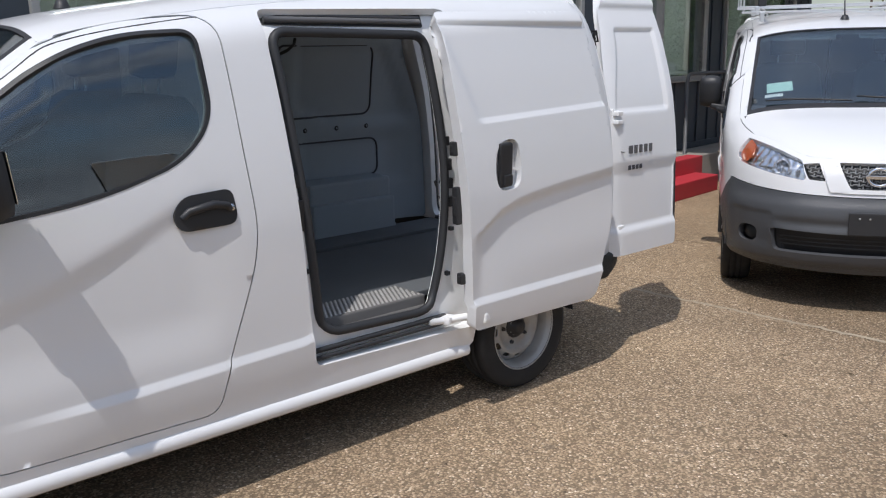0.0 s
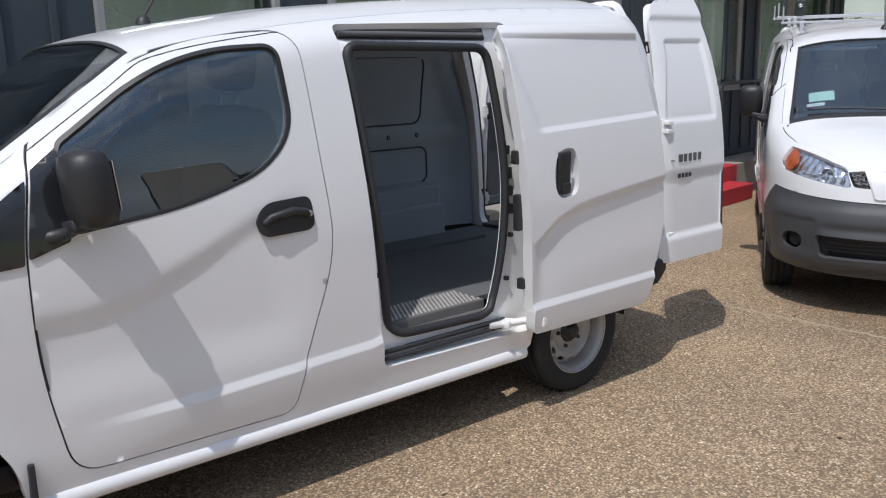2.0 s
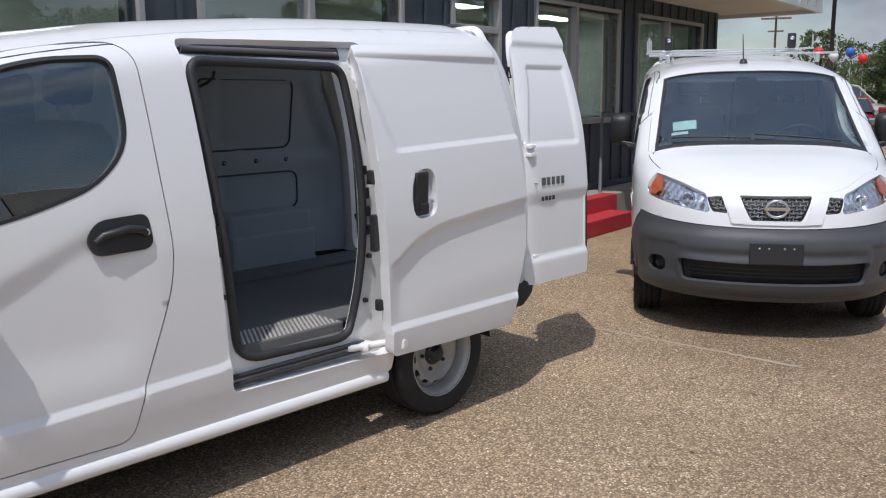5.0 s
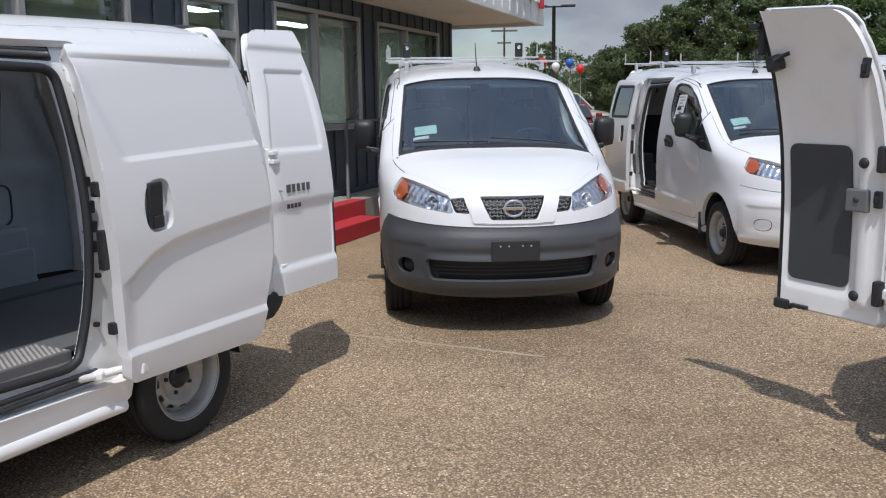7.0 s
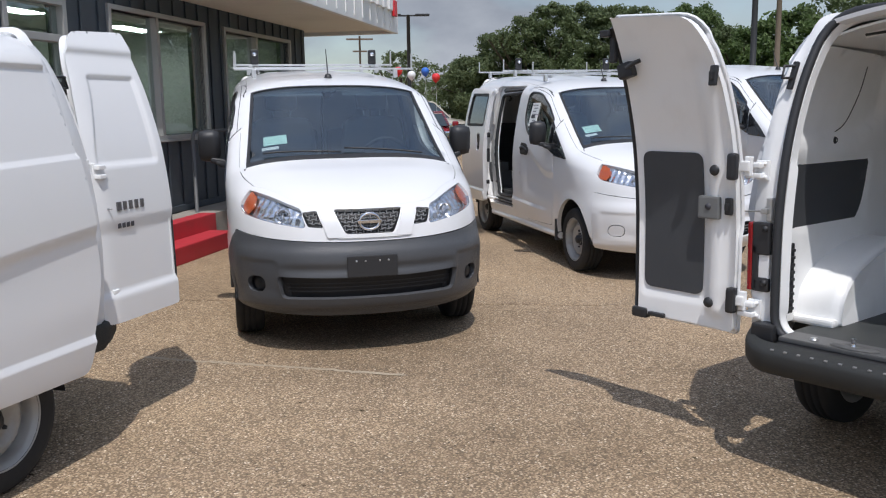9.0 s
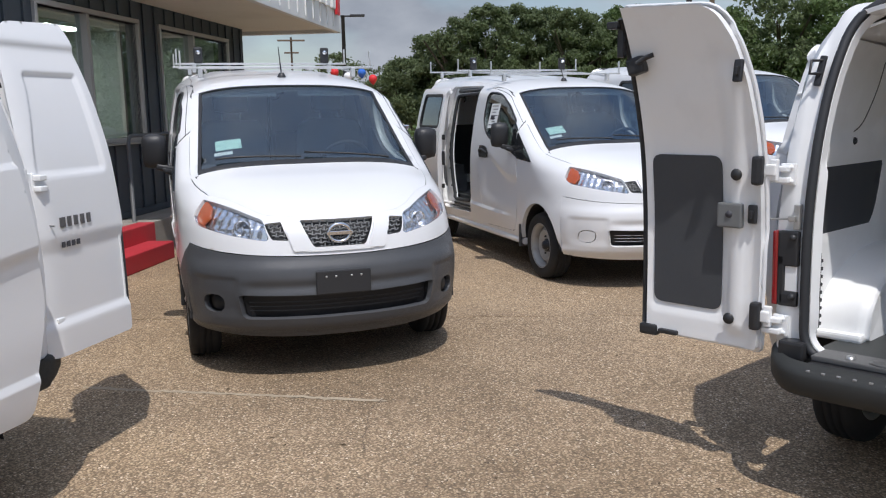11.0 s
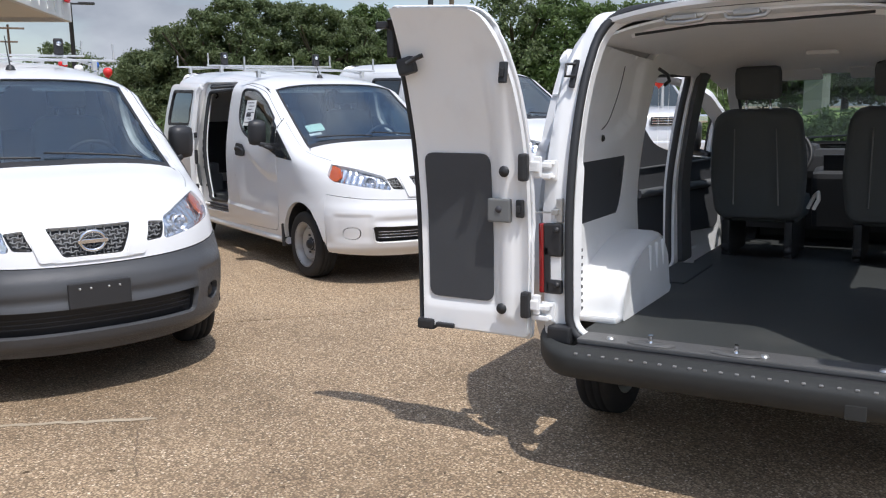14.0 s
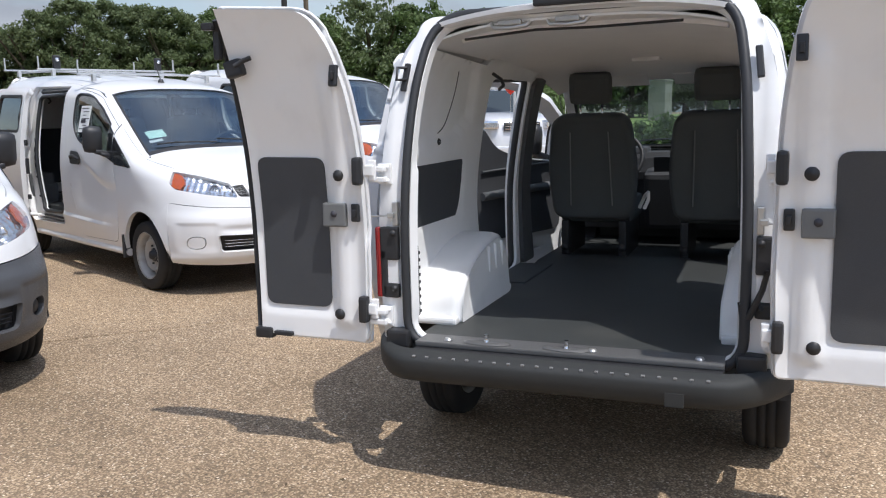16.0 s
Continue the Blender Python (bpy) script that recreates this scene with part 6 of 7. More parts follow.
    for s in (1, -1):
        y = s * 0.385
        def cushion(bm):
            add_box(bm, (0, 0, 0), (0.52, 0.48, 0.16), pose(1.92, 0, 0.84), bevel=0.05)
        st = obj("seat", cached_bm("seat_cushion", cushion), FABRIC, van, "charcoal fabric bucket seat")
        st.matrix_basis = Matrix.Translation((0, y, 0))
        def backr(bm):
            prof = rpoly([(-0.255, 0.0, 0.08), (0.255, 0.0, 0.08), (0.290, 0.30, 0.2), (0.245, 0.685, 0.10), (-0.245, 0.685, 0.10), (-0.290, 0.30, 0.2)], 5)
            rows = []
            mm = pose(1.66, 0, 0.80, 0, -9, 0)
            for dx, k in ((-0.075, 0.86), (-0.085, 0.93), (-0.05, 1.0), (0.03, 1.0), (0.065, 0.93), (0.06, 0.80)):
                rows.append([bm.verts.new(mm @ Vector((dx, a * k, 0.33 + (b - 0.33) * k))) for a, b in prof])
            for a, b in zip(rows, rows[1:]):
                for i in range(len(a)):
                    f = bm.faces.new((a[i], a[(i + 1) % len(a)], b[(i + 1) % len(a)], b[i]))
                    f.smooth = True
            bm.faces.new(rows[0][::-1])
            bm.faces.new(rows[-1])
        bk = obj("backrest", cached_bm("seat_back", backr), FABRIC, st)
        def piping(bm):
            mm = pose(1.66, 0, 0.80, 0, -9, 0)
            for a in (-0.135, 0.135):
                add_tube(bm, [mm @ Vector((-0.088, a * (1 - 0.1 * t), 0.10 + 0.48 * t)) for t in np.linspace(0, 1, 6)], 0.0045, 5)
        obj("piping", cached_bm("seat_piping", piping), SEAM, bk, "grey stitched piping")
        def hrest(bm):
            add_box(bm, (0, 0, 0), (0.10, 0.27, 0.20), pose(1.535, 0, 1.635, 0, -9, 0), bevel=0.04)
        obj("headrest", cached_bm("headrest", hrest), FABRIC, st)
        def post(bm, a):
            add_tube(bm, [(1.565, a, 1.44), (1.545, a, 1.56)], 0.007, 8)
        pieces("headrest_post", "hr_posts", post, (-0.07, 0.07), CHROME, st, "chrome headrest post")
        def base(bm, a):
            add_box(bm, (1.86, a, 0.66), (0.50, 0.05, 0.24), bevel=0.012)
            add_lathe(bm, [(0, 0.02), (0.02, 0.018), (0.028, 0.0)], 12, Matrix.Translation((1.61, a, 0.60)) @ Matrix.Rotation(math.pi / 2, 4, "Z"))
        pieces("seat_rail", "seat_base", base, (-0.19, 0.19), BLACK, st, "black seat rail")
    def dash(bm):
        add_box(bm, (0, 0, 0), (0.50, 1.50, 0.22), pose(2.68, 0, 1.06, 0, 6, 0), bevel=0.06)
        add_box(bm, (0, 0, 0), (0.34, 1.44, 0.40), pose(2.66, 0, 0.82, 0, -10, 0), bevel=0.06)
        add_box(bm, (0, 0, 0), (0.30, 0.34, 0.42), pose(2.45, 0, 0.86, 0, -12, 0), bevel=0.04)
        add_box(bm, (0, 0, 0), (0.20, 0.40, 0.10), pose(2.55, 0.36, 1.17, 0, 0, 0), bevel=0.04)
    db = obj("dashboard", cached_bm("dash", dash), DASH, van, "dark plastic dashboard")
    def screen(bm):
        add_box(bm, (0, 0, 0), (0.02, 0.20, 0.12), pose(2.318, 0.0, 1.10, 0, -14, 0), bevel=0.006)
        for k in range(3):
            add_lathe(bm, [(0, 0.02), (0.022, 0.018), (0.026, 0)], 14, Matrix.Translation((2.33, -0.09 + 0.09 * k, 0.95)) @ Matrix.Rotation(math.pi / 2, 4, "Z"))
    obj("centre_console", cached_bm("screen", screen), BLACK, db, "black radio and knobs")
    def wheel(bm):
        mm = pose(2.28, 0.36, 1.15, 0, -62, 0)
        add_tube(bm, [mm @ Vector((0.185 * math.cos(t), 0.185 * math.sin(t), 0)) for t in np.linspace(0, 2 * math.pi, 36, endpoint=False)], 0.015, 8, closed=True)
        for t in (0.0, 2.1, 4.2):
            add_tube(bm, [mm @ Vector((0.03 * math.cos(t), 0.03 * math.sin(t), 0.02)), mm @ Vector((0.18 * math.cos(t), 0.18 * math.sin(t), 0))], 0.014, 6)
        add_lathe(bm, [(0, 0.03), (0.05, 0.025), (0.06, 0.0)], 16, mm @ Matrix.Rotation(math.pi / 2, 4, "X"))
        add_tube(bm, [(2.29, 0.36, 1.14), (2.50, 0.36, 1.05)], 0.035, 8)
    obj("steering_wheel", cached_bm("steer", wheel), BLACK, van, "black steering wheel")
    def belt(bm):
        add_tube(bm, [(1.70, 0.10, 0.86), (1.66, 0.06, 0.94), (1.60, 0.03, 0.97), (1.55, 0.02, 0.93), (1.58, 0.05, 0.87)], 0.012, 6)
    obj("belt_strap", cached_bm("belt", belt), HEADLINER, van, "pale folded belt strap")


# ---- setting: ground ----
ground_me = as_mesh("ground", [(-150, -150, -0.008), (150, -150, -0.008), (150, 150, -0.008), (-150, 150, -0.008)], [(0, 1, 2, 3)], False)
ground = tagged(obj("ground", ground_me, GROUND_MAT), "tan exposed-aggregate concrete lot", "ground", kind="structure")

# ---- setting: the shop building ----
# a runs along the wall, out is towards the lot
B_O, B_U, B_N = Vector((2.85, 10.82, 0)), Vector((0.555, 0.832, 0)), Vector((0.832, -0.555, 0))
B_M = Matrix(((B_U.x, -B_N.x, 0, B_O.x), (B_U.y, -B_N.y, 0, B_O.y), (0, 0, 1, 0), (0, 0, 0, 1)))


def bbox(bm, a0, a1, o0, o1, z0, z1, bevel=0.0):
    return add_box(bm, ((a0 + a1) / 2, -(o0 + o1) / 2, (z0 + z1) / 2), (abs(a1 - a0), abs(o1 - o0), abs(z1 - z0)), B_M, bevel)


WINDOWS = [(-6.30, -5.10, 0.98, 2.60, None), (-4.56, -2.40, 1.28, 2.60, -3.50), (0.0, 2.05, 1.28, 2.60, 0.93), (2.68, 5.0, 1.28, 2.60, 3.72)]
DOOR = (-1.62, -0.74, 0.36, 2.60)
bm = bmesh.new()
cuts = sorted([(w[0], w[1], w[2], w[3]) for w in WINDOWS] + [DOOR])
a = -12.0
for a0, a1, z0, z1 in cuts:
    bbox(bm, a, a0, -0.20, 0.0, 0.0, 2.86)
    bbox(bm, a0, a1, -0.20, 0.0, z1, 2.86)
    bbox(bm, a0, a1, -0.20, 0.0, 0.0, z0)
    a = a1
bbox(bm, a, 5.75, -0.20, 0.0, 0.0, 2.86)
wall_front = tagged(part("wall_front", bm, SIDING, None), "charcoal board-and-batten shop wall", "wall", kind="structure")
bm = bmesh.new()
bbox(bm, 5.55, 5.75, -9.0, -0.20, 0.0, 2.86)
wall_end = tagged(part("wall_end", bm, SIDING, None), "charcoal shop end wall", "wall", kind="structure")
bm = bmesh.new()
bbox(bm, -12.0, 5.40, -3.9, -3.7, 0.30, 2.86)
bbox(bm, 5.40, 5.54, -3.9, -0.22, 0.30, 2.855)
bbox(bm, -12.2, -12.0, -9.0, 0.0, 0.0, 2.86)
tagged(part("wall_back", bm, mat_once("pale_interior_wall", (0.62, 0.63, 0.62), 0.8), None), "pale inner shop wall", "wall", kind="structure")
bm = bmesh.new()
bbox(bm, -12.0, 5.55, -8.8, -0.2, 0.30, 0.36)
tagged(part("floor_inside", bm, CONCRETE, None), "grey shop floor", "floor", kind="structure")
# canopy: soffit, fascia, roof deck
bm = bmesh.new()
bbox(bm, -12.5, 6.15, -9.2, 0.02, 2.86, 2.90)
bbox(bm, 0.3, 6.15, 0.02, 1.42, 2.86, 2.90)
tagged(part("ceiling", bm, SOFFIT, None), "cream boarded canopy soffit and shop ceiling", "soffit", kind="structure")
bm = bmesh.new()
bbox(bm, 0.3, 6.24, 1.42, 1.50, 2.80, 3.75, 0.01)
bbox(bm, 0.22, 0.3, 0.085, 1.50, 2.80, 3.75, 0.01)
bbox(bm, -12.5, 0.3, 0.022, 0.085, 2.80, 3.75, 0.01)
bbox(bm, 6.15, 6.24, -9.2, 1.42, 2.80, 3.75, 0.01)
fascia = tagged(part("fascia", bm, FASCIA, None), "white metal canopy fascia", "fascia", kind="structure")
bm = bmesh.new()
bbox(bm, -12.5, 6.15, -9.2, 0.02, 3.55, 3.65)
bbox(bm, 0.3, 6.15, 0.02, 1.42, 3.55, 3.65)
tagged(part("roof", bm, CONCRETE, None), "flat grey roof", "roof", kind="structure")
bm = bmesh.new()
for k in range(46):
    c0 = -12.3 + k * 0.40
    o0 = 1.50 if c0 > 0.3 else 0.085
    bbox(bm, c0, c0 + 0.025, o0, o0 + 0.015, 2.86, 3.74)
part("fascia_rib", bm, FASCIA, fascia, "standing ribs")
bm = bmesh.new()
for k, (c0, w, h) in enumerate([(4.1, 0.22, 0.34), (4.45, 0.20, 0.34), (4.8, 0.24, 0.34), (5.15, 0.20, 0.34), (5.5, 0.2, 0.34)]):
    bbox(bm, c0, c0 + w, 1.515, 1.56, 3.12, 3.12 + h, 0.01)
tagged(part("shop_sign", bm, mat_once("white_sign_plastic", (0.8, 0.8, 0.8), 0.4), None), "row of plain white raised sign blocks", "sign")
bm = bmesh.new()
bbox(bm, 5.80, 5.98, 1.515, 1.56, 3.05, 3.30, 0.01)
tagged(part("sign_block", bm, mat_once("red_sign_plastic", (0.6, 0.03, 0.04), 0.4), None), "small plain red raised sign block", "sign")


def batten(a0, z0, z1):
    bm = bmesh.new()
    bbox(bm, a0, a0 + 0.045, 0.002, 0.022, z0, z1, 0.004)
    part("batten", bm, SIDING, wall_front)


c0 = -11.8
while c0 < 5.7:
    hit = [c for c in cuts if c[0] - 0.06 < c0 + 0.02 < c[1] + 0.06]
    if hit:
        if hit[0][2] > 0.4:
            batten(c0, 0.44, hit[0][2] - 0.06)
        batten(c0, hit[0][3] + 0.06, 2.855)
    else:
        batten(c0, 0.44, 2.855)
    c0 += 0.305
bm = bmesh.new()
bbox(bm, -12.0, 5.76, 0.002, 0.03, 0.37, 0.44, 0.004)
part("base_board", bm, SIDING, wall_front, "dark base board")


def window(k, a0, a1, z0, z1, mull):
    bm = bmesh.new()
    for b0, b1, y0, y1 in ((a0 - 0.05, a1 + 0.05, z1, z1 + 0.05), (a0 - 0.05, a1 + 0.05, z0 - 0.05, z0), (a0 - 0.05, a0, z0, z1), (a1, a1 + 0.05, z0, z1)):
        bbox(bm, b0, b1, -0.10, 0.035, y0, y1, 0.006)
    if mull:
        bbox(bm, mull - 0.03, mull + 0.03, -0.10, 0.025, z0, z1, 0.004)
    w = tagged(part("window_%d" % k, bm, TRIM, None), "fixed shop window in a grey metal frame", "window", kind="structure")
    for p0, p1 in ([(a0, mull - 0.03), (mull + 0.03, a1)] if mull else [(a0, a1)]):
        bm = bmesh.new()
        bbox(bm, p0, p1, -0.055, -0.047, z0, z1)
        g = part("pane", bm, GLASS_BLDG, w, "dark reflecting glass")
        g.visible_shadow = False
    bm = bmesh.new()
    bbox(bm, a0 - 0.07, a1 + 0.07, 0.0, 0.06, z0 - 0.075, z0 - 0.05, 0.005)
    part("window_sill", bm, TRIM, w, "grey sill")


for k, w in enumerate(WINDOWS):
    window(k + 1, *w)
bm = bmesh.new()
d0, d1, e0, e1 = DOOR
for b0, b1, y0, y1 in ((d0, d0 + 0.06, e0, e1), (d1 - 0.06, d1, e0, e1), (d0 + 0.06, d1 - 0.06, e1 - 0.06, e1), (d0 + 0.06, d1 - 0.06, 2.20, 2.27)):
    bbox(bm, b0, b1, -0.10, 0.03, y0, y1, 0.006)
door = tagged(part("door_1", bm, TRIM, None), "glazed shop door with a transom light", "door", kind="structure")
bm = bmesh.new()
bbox(bm, d0 + 0.06, d1 - 0.06, -0.05, -0.042, e0 + 0.02, 2.20)
bbox(bm, d0 + 0.06, d1 - 0.06, -0.05, -0.042, 2.27, e1 - 0.06)
g = part("pane", bm, GLASS_BLDG, door, "dark reflecting glass")
g.visible_shadow = False
bm = bmesh.new()
add_tube(bm, [B_M @ Vector((d0 + 0.14, -0.05, 1.2)), B_M @ Vector((d0 + 0.14, -0.05, 1.6))], 0.014, 8)
part("door_handle", bm, ZINC, door, "steel pull handle")
# ceiling strip lights inside, seen through the glass
lamp_mat = bpy.data.materials.new("fluorescent_diffuser")
lamp_mat.use_nodes = True
lamp_mat.node_tree.nodes["Principled BSDF"].inputs["Emission Color"].default_value = (1, 0.97, 0.9, 1)
lamp_mat.node_tree.nodes["Principled BSDF"].inputs["Emission Strength"].default_value = 17.0
for a0 in (-8.5, -5.6, -2.6, 0.6, 3.4):
    bm = bmesh.new()
    bbox(bm, a0, a0 + 1.2, -2.3, -1.9, 2.80, 2.855, 0.01)
    cl = tagged(part("ceiling_light", bm, FASCIA, None), "white fluorescent ceiling light in the shop", "light", "shop ceiling lights")
    bm = bmesh.new()
    bbox(bm, a0 + 0.03, a0 + 1.17, -2.27, -1.93, 2.795, 2.80)
    part("diffuser", bm, lamp_mat, cl, "glowing diffuser")
# porch and steps
bm = bmesh.new()
bbox(bm, 1.16, 6.0, 0.0, 0.47, 0.0, 0.36, 0.012)
bbox(bm, -12.0, 1.15, 0.0, 0.30, 0.0, 0.355, 0.012)
tagged(part("porch", bm, CONCRETE, None), "stained grey concrete porch ledge", "porch", kind="structure")
steps = thing("porch_steps", Matrix(), "two red painted concrete porch steps", "steps")
for o0, o1, a1, h in ((0.302, 0.50, 1.14, 0.362), (0.502, 0.80, 0.93, 0.185)):
    bm = bmesh.new()
    bbox(bm, -0.9, a1, o0, o1, 0.0, h, 0.014)
    part("step", bm, REDPAINT, steps)
rail = thing("hand_rail", Matrix(), "dark grey tube hand rail on the porch", "railing")
bm = bmesh.new()
add_tube(bm, [B_M @ Vector(p) for p in ((1.18, -0.24, 0.36), (1.18, -0.24, 1.22), (1.20, -0.24, 1.285), (1.26, -0.24, 1.31), (3.2, -0.24, 1.31))], 0.022, 10)
part("top_tube", bm, RAILPAINT, rail)
for a0 in (2.2, 3.2):
    bm = bmesh.new()
    add_tube(bm, [B_M @ Vector((a0, -0.24, 0.36)), B_M @ Vector((a0, -0.24, 1.31))], 0.02, 8)
    part("post", bm, RAILPAINT, rail)


# ---- vans ----
def at(x, y, yaw, k=1.0):
    return pose(x, y, 0, 0, 0, yaw) @ Matrix.Scale(k, 4)


VAN_ROW = "white cargo vans on the lot"
build_van(at(1.505, 5.444, 229.56), "white cargo van, side and rear doors open, grey lined inside", VAN_ROW, open_left=True, rear=(90, 168), lining=LINING, badge=True)
# PILLAR_TRIM lining darkens the next two vans' insides in place of shade
build_van(at(4.706, 9.935, 261.2), "white cargo van with grey plastic bumper and ladder rack", VAN_ROW, bumper=GREY_BUMPER, plate=True, rack=True, lining=PILLAR_TRIM, sticker=((-0.50, STICKER),))
build_van(at(7.974, 10.834, -98.4), "white cargo van with ladder rack and open glazed sliding door", VAN_ROW, open_right=True, rack=True, glazed=True, lining=PILLAR_TRIM, paper=-1, sticker=((-0.52, STICKER),))
build_van(at(6.081, 3.439, 15.14) @ Matrix.Rotation(radians(-0.9), 4, "X"), "empty white cargo van, rear doors folded back, black rubber floor", VAN_ROW, open_left=True, open_right=True, rear=(177, 178), swing_left=22, badge=True)
build_van(at(11.35, 12.0, -98.5, 1.10), "larger white van parked behind the row", VAN_ROW, glazed=True)


# ---- far things ----
def leaf_cloud(rng, centres, radii, count, size):
    """Many small bent leaf clumps inside lumpy crowns."""
    V, n = [], 0
    for c, r, k in zip(centres, radii, count):
        d = rng.normal(size=(k, 3))
        d /= np.linalg.norm(d, axis=1, keepdims=True)
        p = np.array(c) + d * (np.array(r) * rng.uniform(0.25, 1.15, (k, 1)))
        nn = d + rng.normal(size=(k, 3)) * 0.7
        nn /= np.linalg.norm(nn, axis=1, keepdims=True)
        t = np.cross(nn, rng.normal(size=(k, 3)))
        t /= np.maximum(np.linalg.norm(t, axis=1, keepdims=True), 1e-6)
        b = np.cross(nn, t)
        s = size * rng.uniform(0.6, 1.3, (k, 1))
        V.append(np.stack([p - t * s, p - b * s * 0.5 + nn * s * 0.15, p + t * s, p + b * s * 0.5 + nn * s * 0.15], 1).reshape(-1, 3))
        n += k
    return np.vstack(V), [(4 * i, 4 * i + 1, 4 * i + 2, 4 * i + 3) for i in range(n)]


def tree(x, y, h, spread, seed, leaf, leaves=12600, label="broad dark green oak tree", size=0.095):
    rng = np.random.default_rng(seed)
    t = thing("tree", Matrix.Translation((x, y, 0)), label, "tree", "trees beyond the lot")
    bm = bmesh.new()
    top = h * 0.45
    add_tube(bm, [(0, 0, -0.02), (0.03, 0, top * 0.5), (0.0, 0.05, top)], [0.05 * h * 0.55, 0.036 * h * 0.6, 0.03 * h * 0.6], 9)
    for k in range(7):
        a = rng.uniform(0, 6.28)
        L = spread * rng.uniform(0.5, 0.85)
        add_tube(bm, [(0, 0.03, top * rng.uniform(0.7, 1.0)), (math.cos(a) * L * 0.45, math.sin(a) * L * 0.45, top + h * 0.12), (math.cos(a) * L, math.sin(a) * L, top + h * rng.uniform(0.15, 0.4))], [0.016 * h, 0.011 * h, 0.005 * h], 6)
    part("trunk", bm, BARK, t, "grey-brown trunk and limbs")
    n = 170
    cs, rs = [], []
    for k in range(n):
        a, q = rng.uniform(0, 6.28), rng.uniform(0.05, 1) ** 0.5
        zz = rng.uniform(0.08, 0.97)
        lim = math.sqrt(max(0.04, 1 - ((zz - 0.42) / 0.58) ** 2))
        cs.append((math.cos(a) * spread * q * lim, math.sin(a) * spread * q * lim, h * zz))
        s = rng.uniform(0.09, 0.21) * spread * (1.1 - 0.4 * zz)
        rs.append((s * 1.25, s * 1.25, s * 0.95))
    V, F = leaf_cloud(rng, cs, rs, [leaves // n] * n, size)
    obj("crown", as_mesh("crown", V, F, False), leaf, t, "crown of small leaves")
    return t


def polar(t_eye, dirx, diry, d):
    return t_eye[0] + dirx * d, t_eye[1] + diry * d


EYE0 = (2.56, 1.3)
rng0 = np.random.default_rng(5)
# the oak row behind the lot, from the shop round to the east
ROW = [(65.4, 3.5), (63.7, 4.5), (61.9, 5.3), (60.2, 5.8), (58.2, 5.7), (56.3, 5.5), (54.5, 5.5), (53.0, 5.0), (51.4, 5.5), (49.8, 4.5), (48.0, 4.4)]
ROW += [(a, 5.2) for a in np.arange(45.5, -14, -3.4)]
for k, (ang, h) in enumerate(ROW):
    far = 13 < ang < 31
    d = (42 if ang > 34 else 100 if far else 58) + 1.5 * math.sin(ang * 0.9)
    x, y = polar(EYE0, math.cos(radians(ang)), math.sin(radians(ang)), d)
    light = ang < 52.5
    tree(x, y, 1.12 * h * d / 42 + (rng0.uniform(-0.5, 0.9) if ang < 47 else 0), (1.9 if ang > 47 else 2.6 if ang > 34 else 6.0 if far else 3.6) + rng0.uniform(-0.1, 0.5), 20 + k, LEAF2 if light and k % 3 else LEAF, leaves=27000 if ang > 47 else 14000, label="feathery light green tree" if light else "broad dark green oak tree", size=0.078 if ang > 47 else 0.12 if ang > 34 else 0.28 if far else 0.17)
for ang, d, h, sp in ((70.2, 46, 4.6, 1.9), (68.6, 60, 4.8, 2.2), (66.6, 70, 4.4, 2.4), (64.8, 75, 3.6, 2.4), (75, 80, 4.5, 3), (82, 85, 4.5, 3)):
    x, y = polar(EYE0, math.cos(radians(ang)), math.sin(radians(ang)), d)
    tree(x, y, h, sp, 60 + int(ang), LEAF, leaves=4000, label="small dark green tree")
# unseen trees, added behind the camera to shape what the glass reflects
for ang, d, h in ((-60, 64, 3.4), (-85, 70, 3.0), (-110, 66, 3.6), (-135, 64, 3.0), (-160, 68, 3.4), (-35, 66, 3.2), (160, 68, 3.3)):
    x, y = polar(EYE0, math.cos(radians(ang)), math.sin(radians(ang)), d)
    tree(x, y, h, 4.0, 300 + int(ang), LEAF, leaves=1400, size=0.26)


def street_pole(x, y, h, r, material, label, arms=()):
    p = thing("light_pole" if material is DARKMETAL else "utility_pole", Matrix.Translation((x, y, 0)), label, "pole")
    bm = bmesh.new()
    add_tube(bm, [(0, 0, -0.05), (0, 0, h)], [r, r * 0.75], 10)
    part("post", bm, material, p)
    for z, w, th, tw in arms:
        bm = bmesh.new()
        add_box(bm, (0, 0, 0), (w, th, th), pose(0, 0, z, 0, 0, tw), bevel=th * 0.2)
        part("arm", bm, material, p)
    return p


x, y = polar(EYE0, 0.349, 0.937, 34)
lp = street_pole(x, y, 5.15, 0.09, DARKMETAL, "dark double-headed parking lot light pole", ((5.12, 0.9, 0.06, -20),))
for s in (1, -1):
    bm = bmesh.new()
    add_box(bm, (0, 0, 0), (0.55, 0.26, 0.08), pose(s * 0.55 * math.cos(radians(20)), -s * 0.55 * math.sin(radians(20)), 5.14, 0, 0, -20), bevel=0.02)
    part("lamp_head", bm, DARKMETAL, lp, "flat dark lamp head")
x, y = polar(EYE0, 0.296, 0.955, 56)
street_pole(x, y, 6.2, 0.08, WOODPOLE, "wooden utility pole with two cross-arms", ((6.0, 1.7, 0.11, -15), (5.25, 0.9, 0.10, -15)))
x, y = polar(EYE0, 0.392, 0.92, 82)
street_pole(x, y, 4.9, 0.13, WOODPOLE, "distant wooden utility pole", ((4.7, 1.9, 0.12, -20),))
x, y = polar(EYE0, 0.672, 0.740, 30)
street_pole(x, y, 9.0, 0.11, DARKMETAL, "tall dark metal pole at the lot's edge")
x, y = polar(EYE0, 0.690, 0.724, 31)
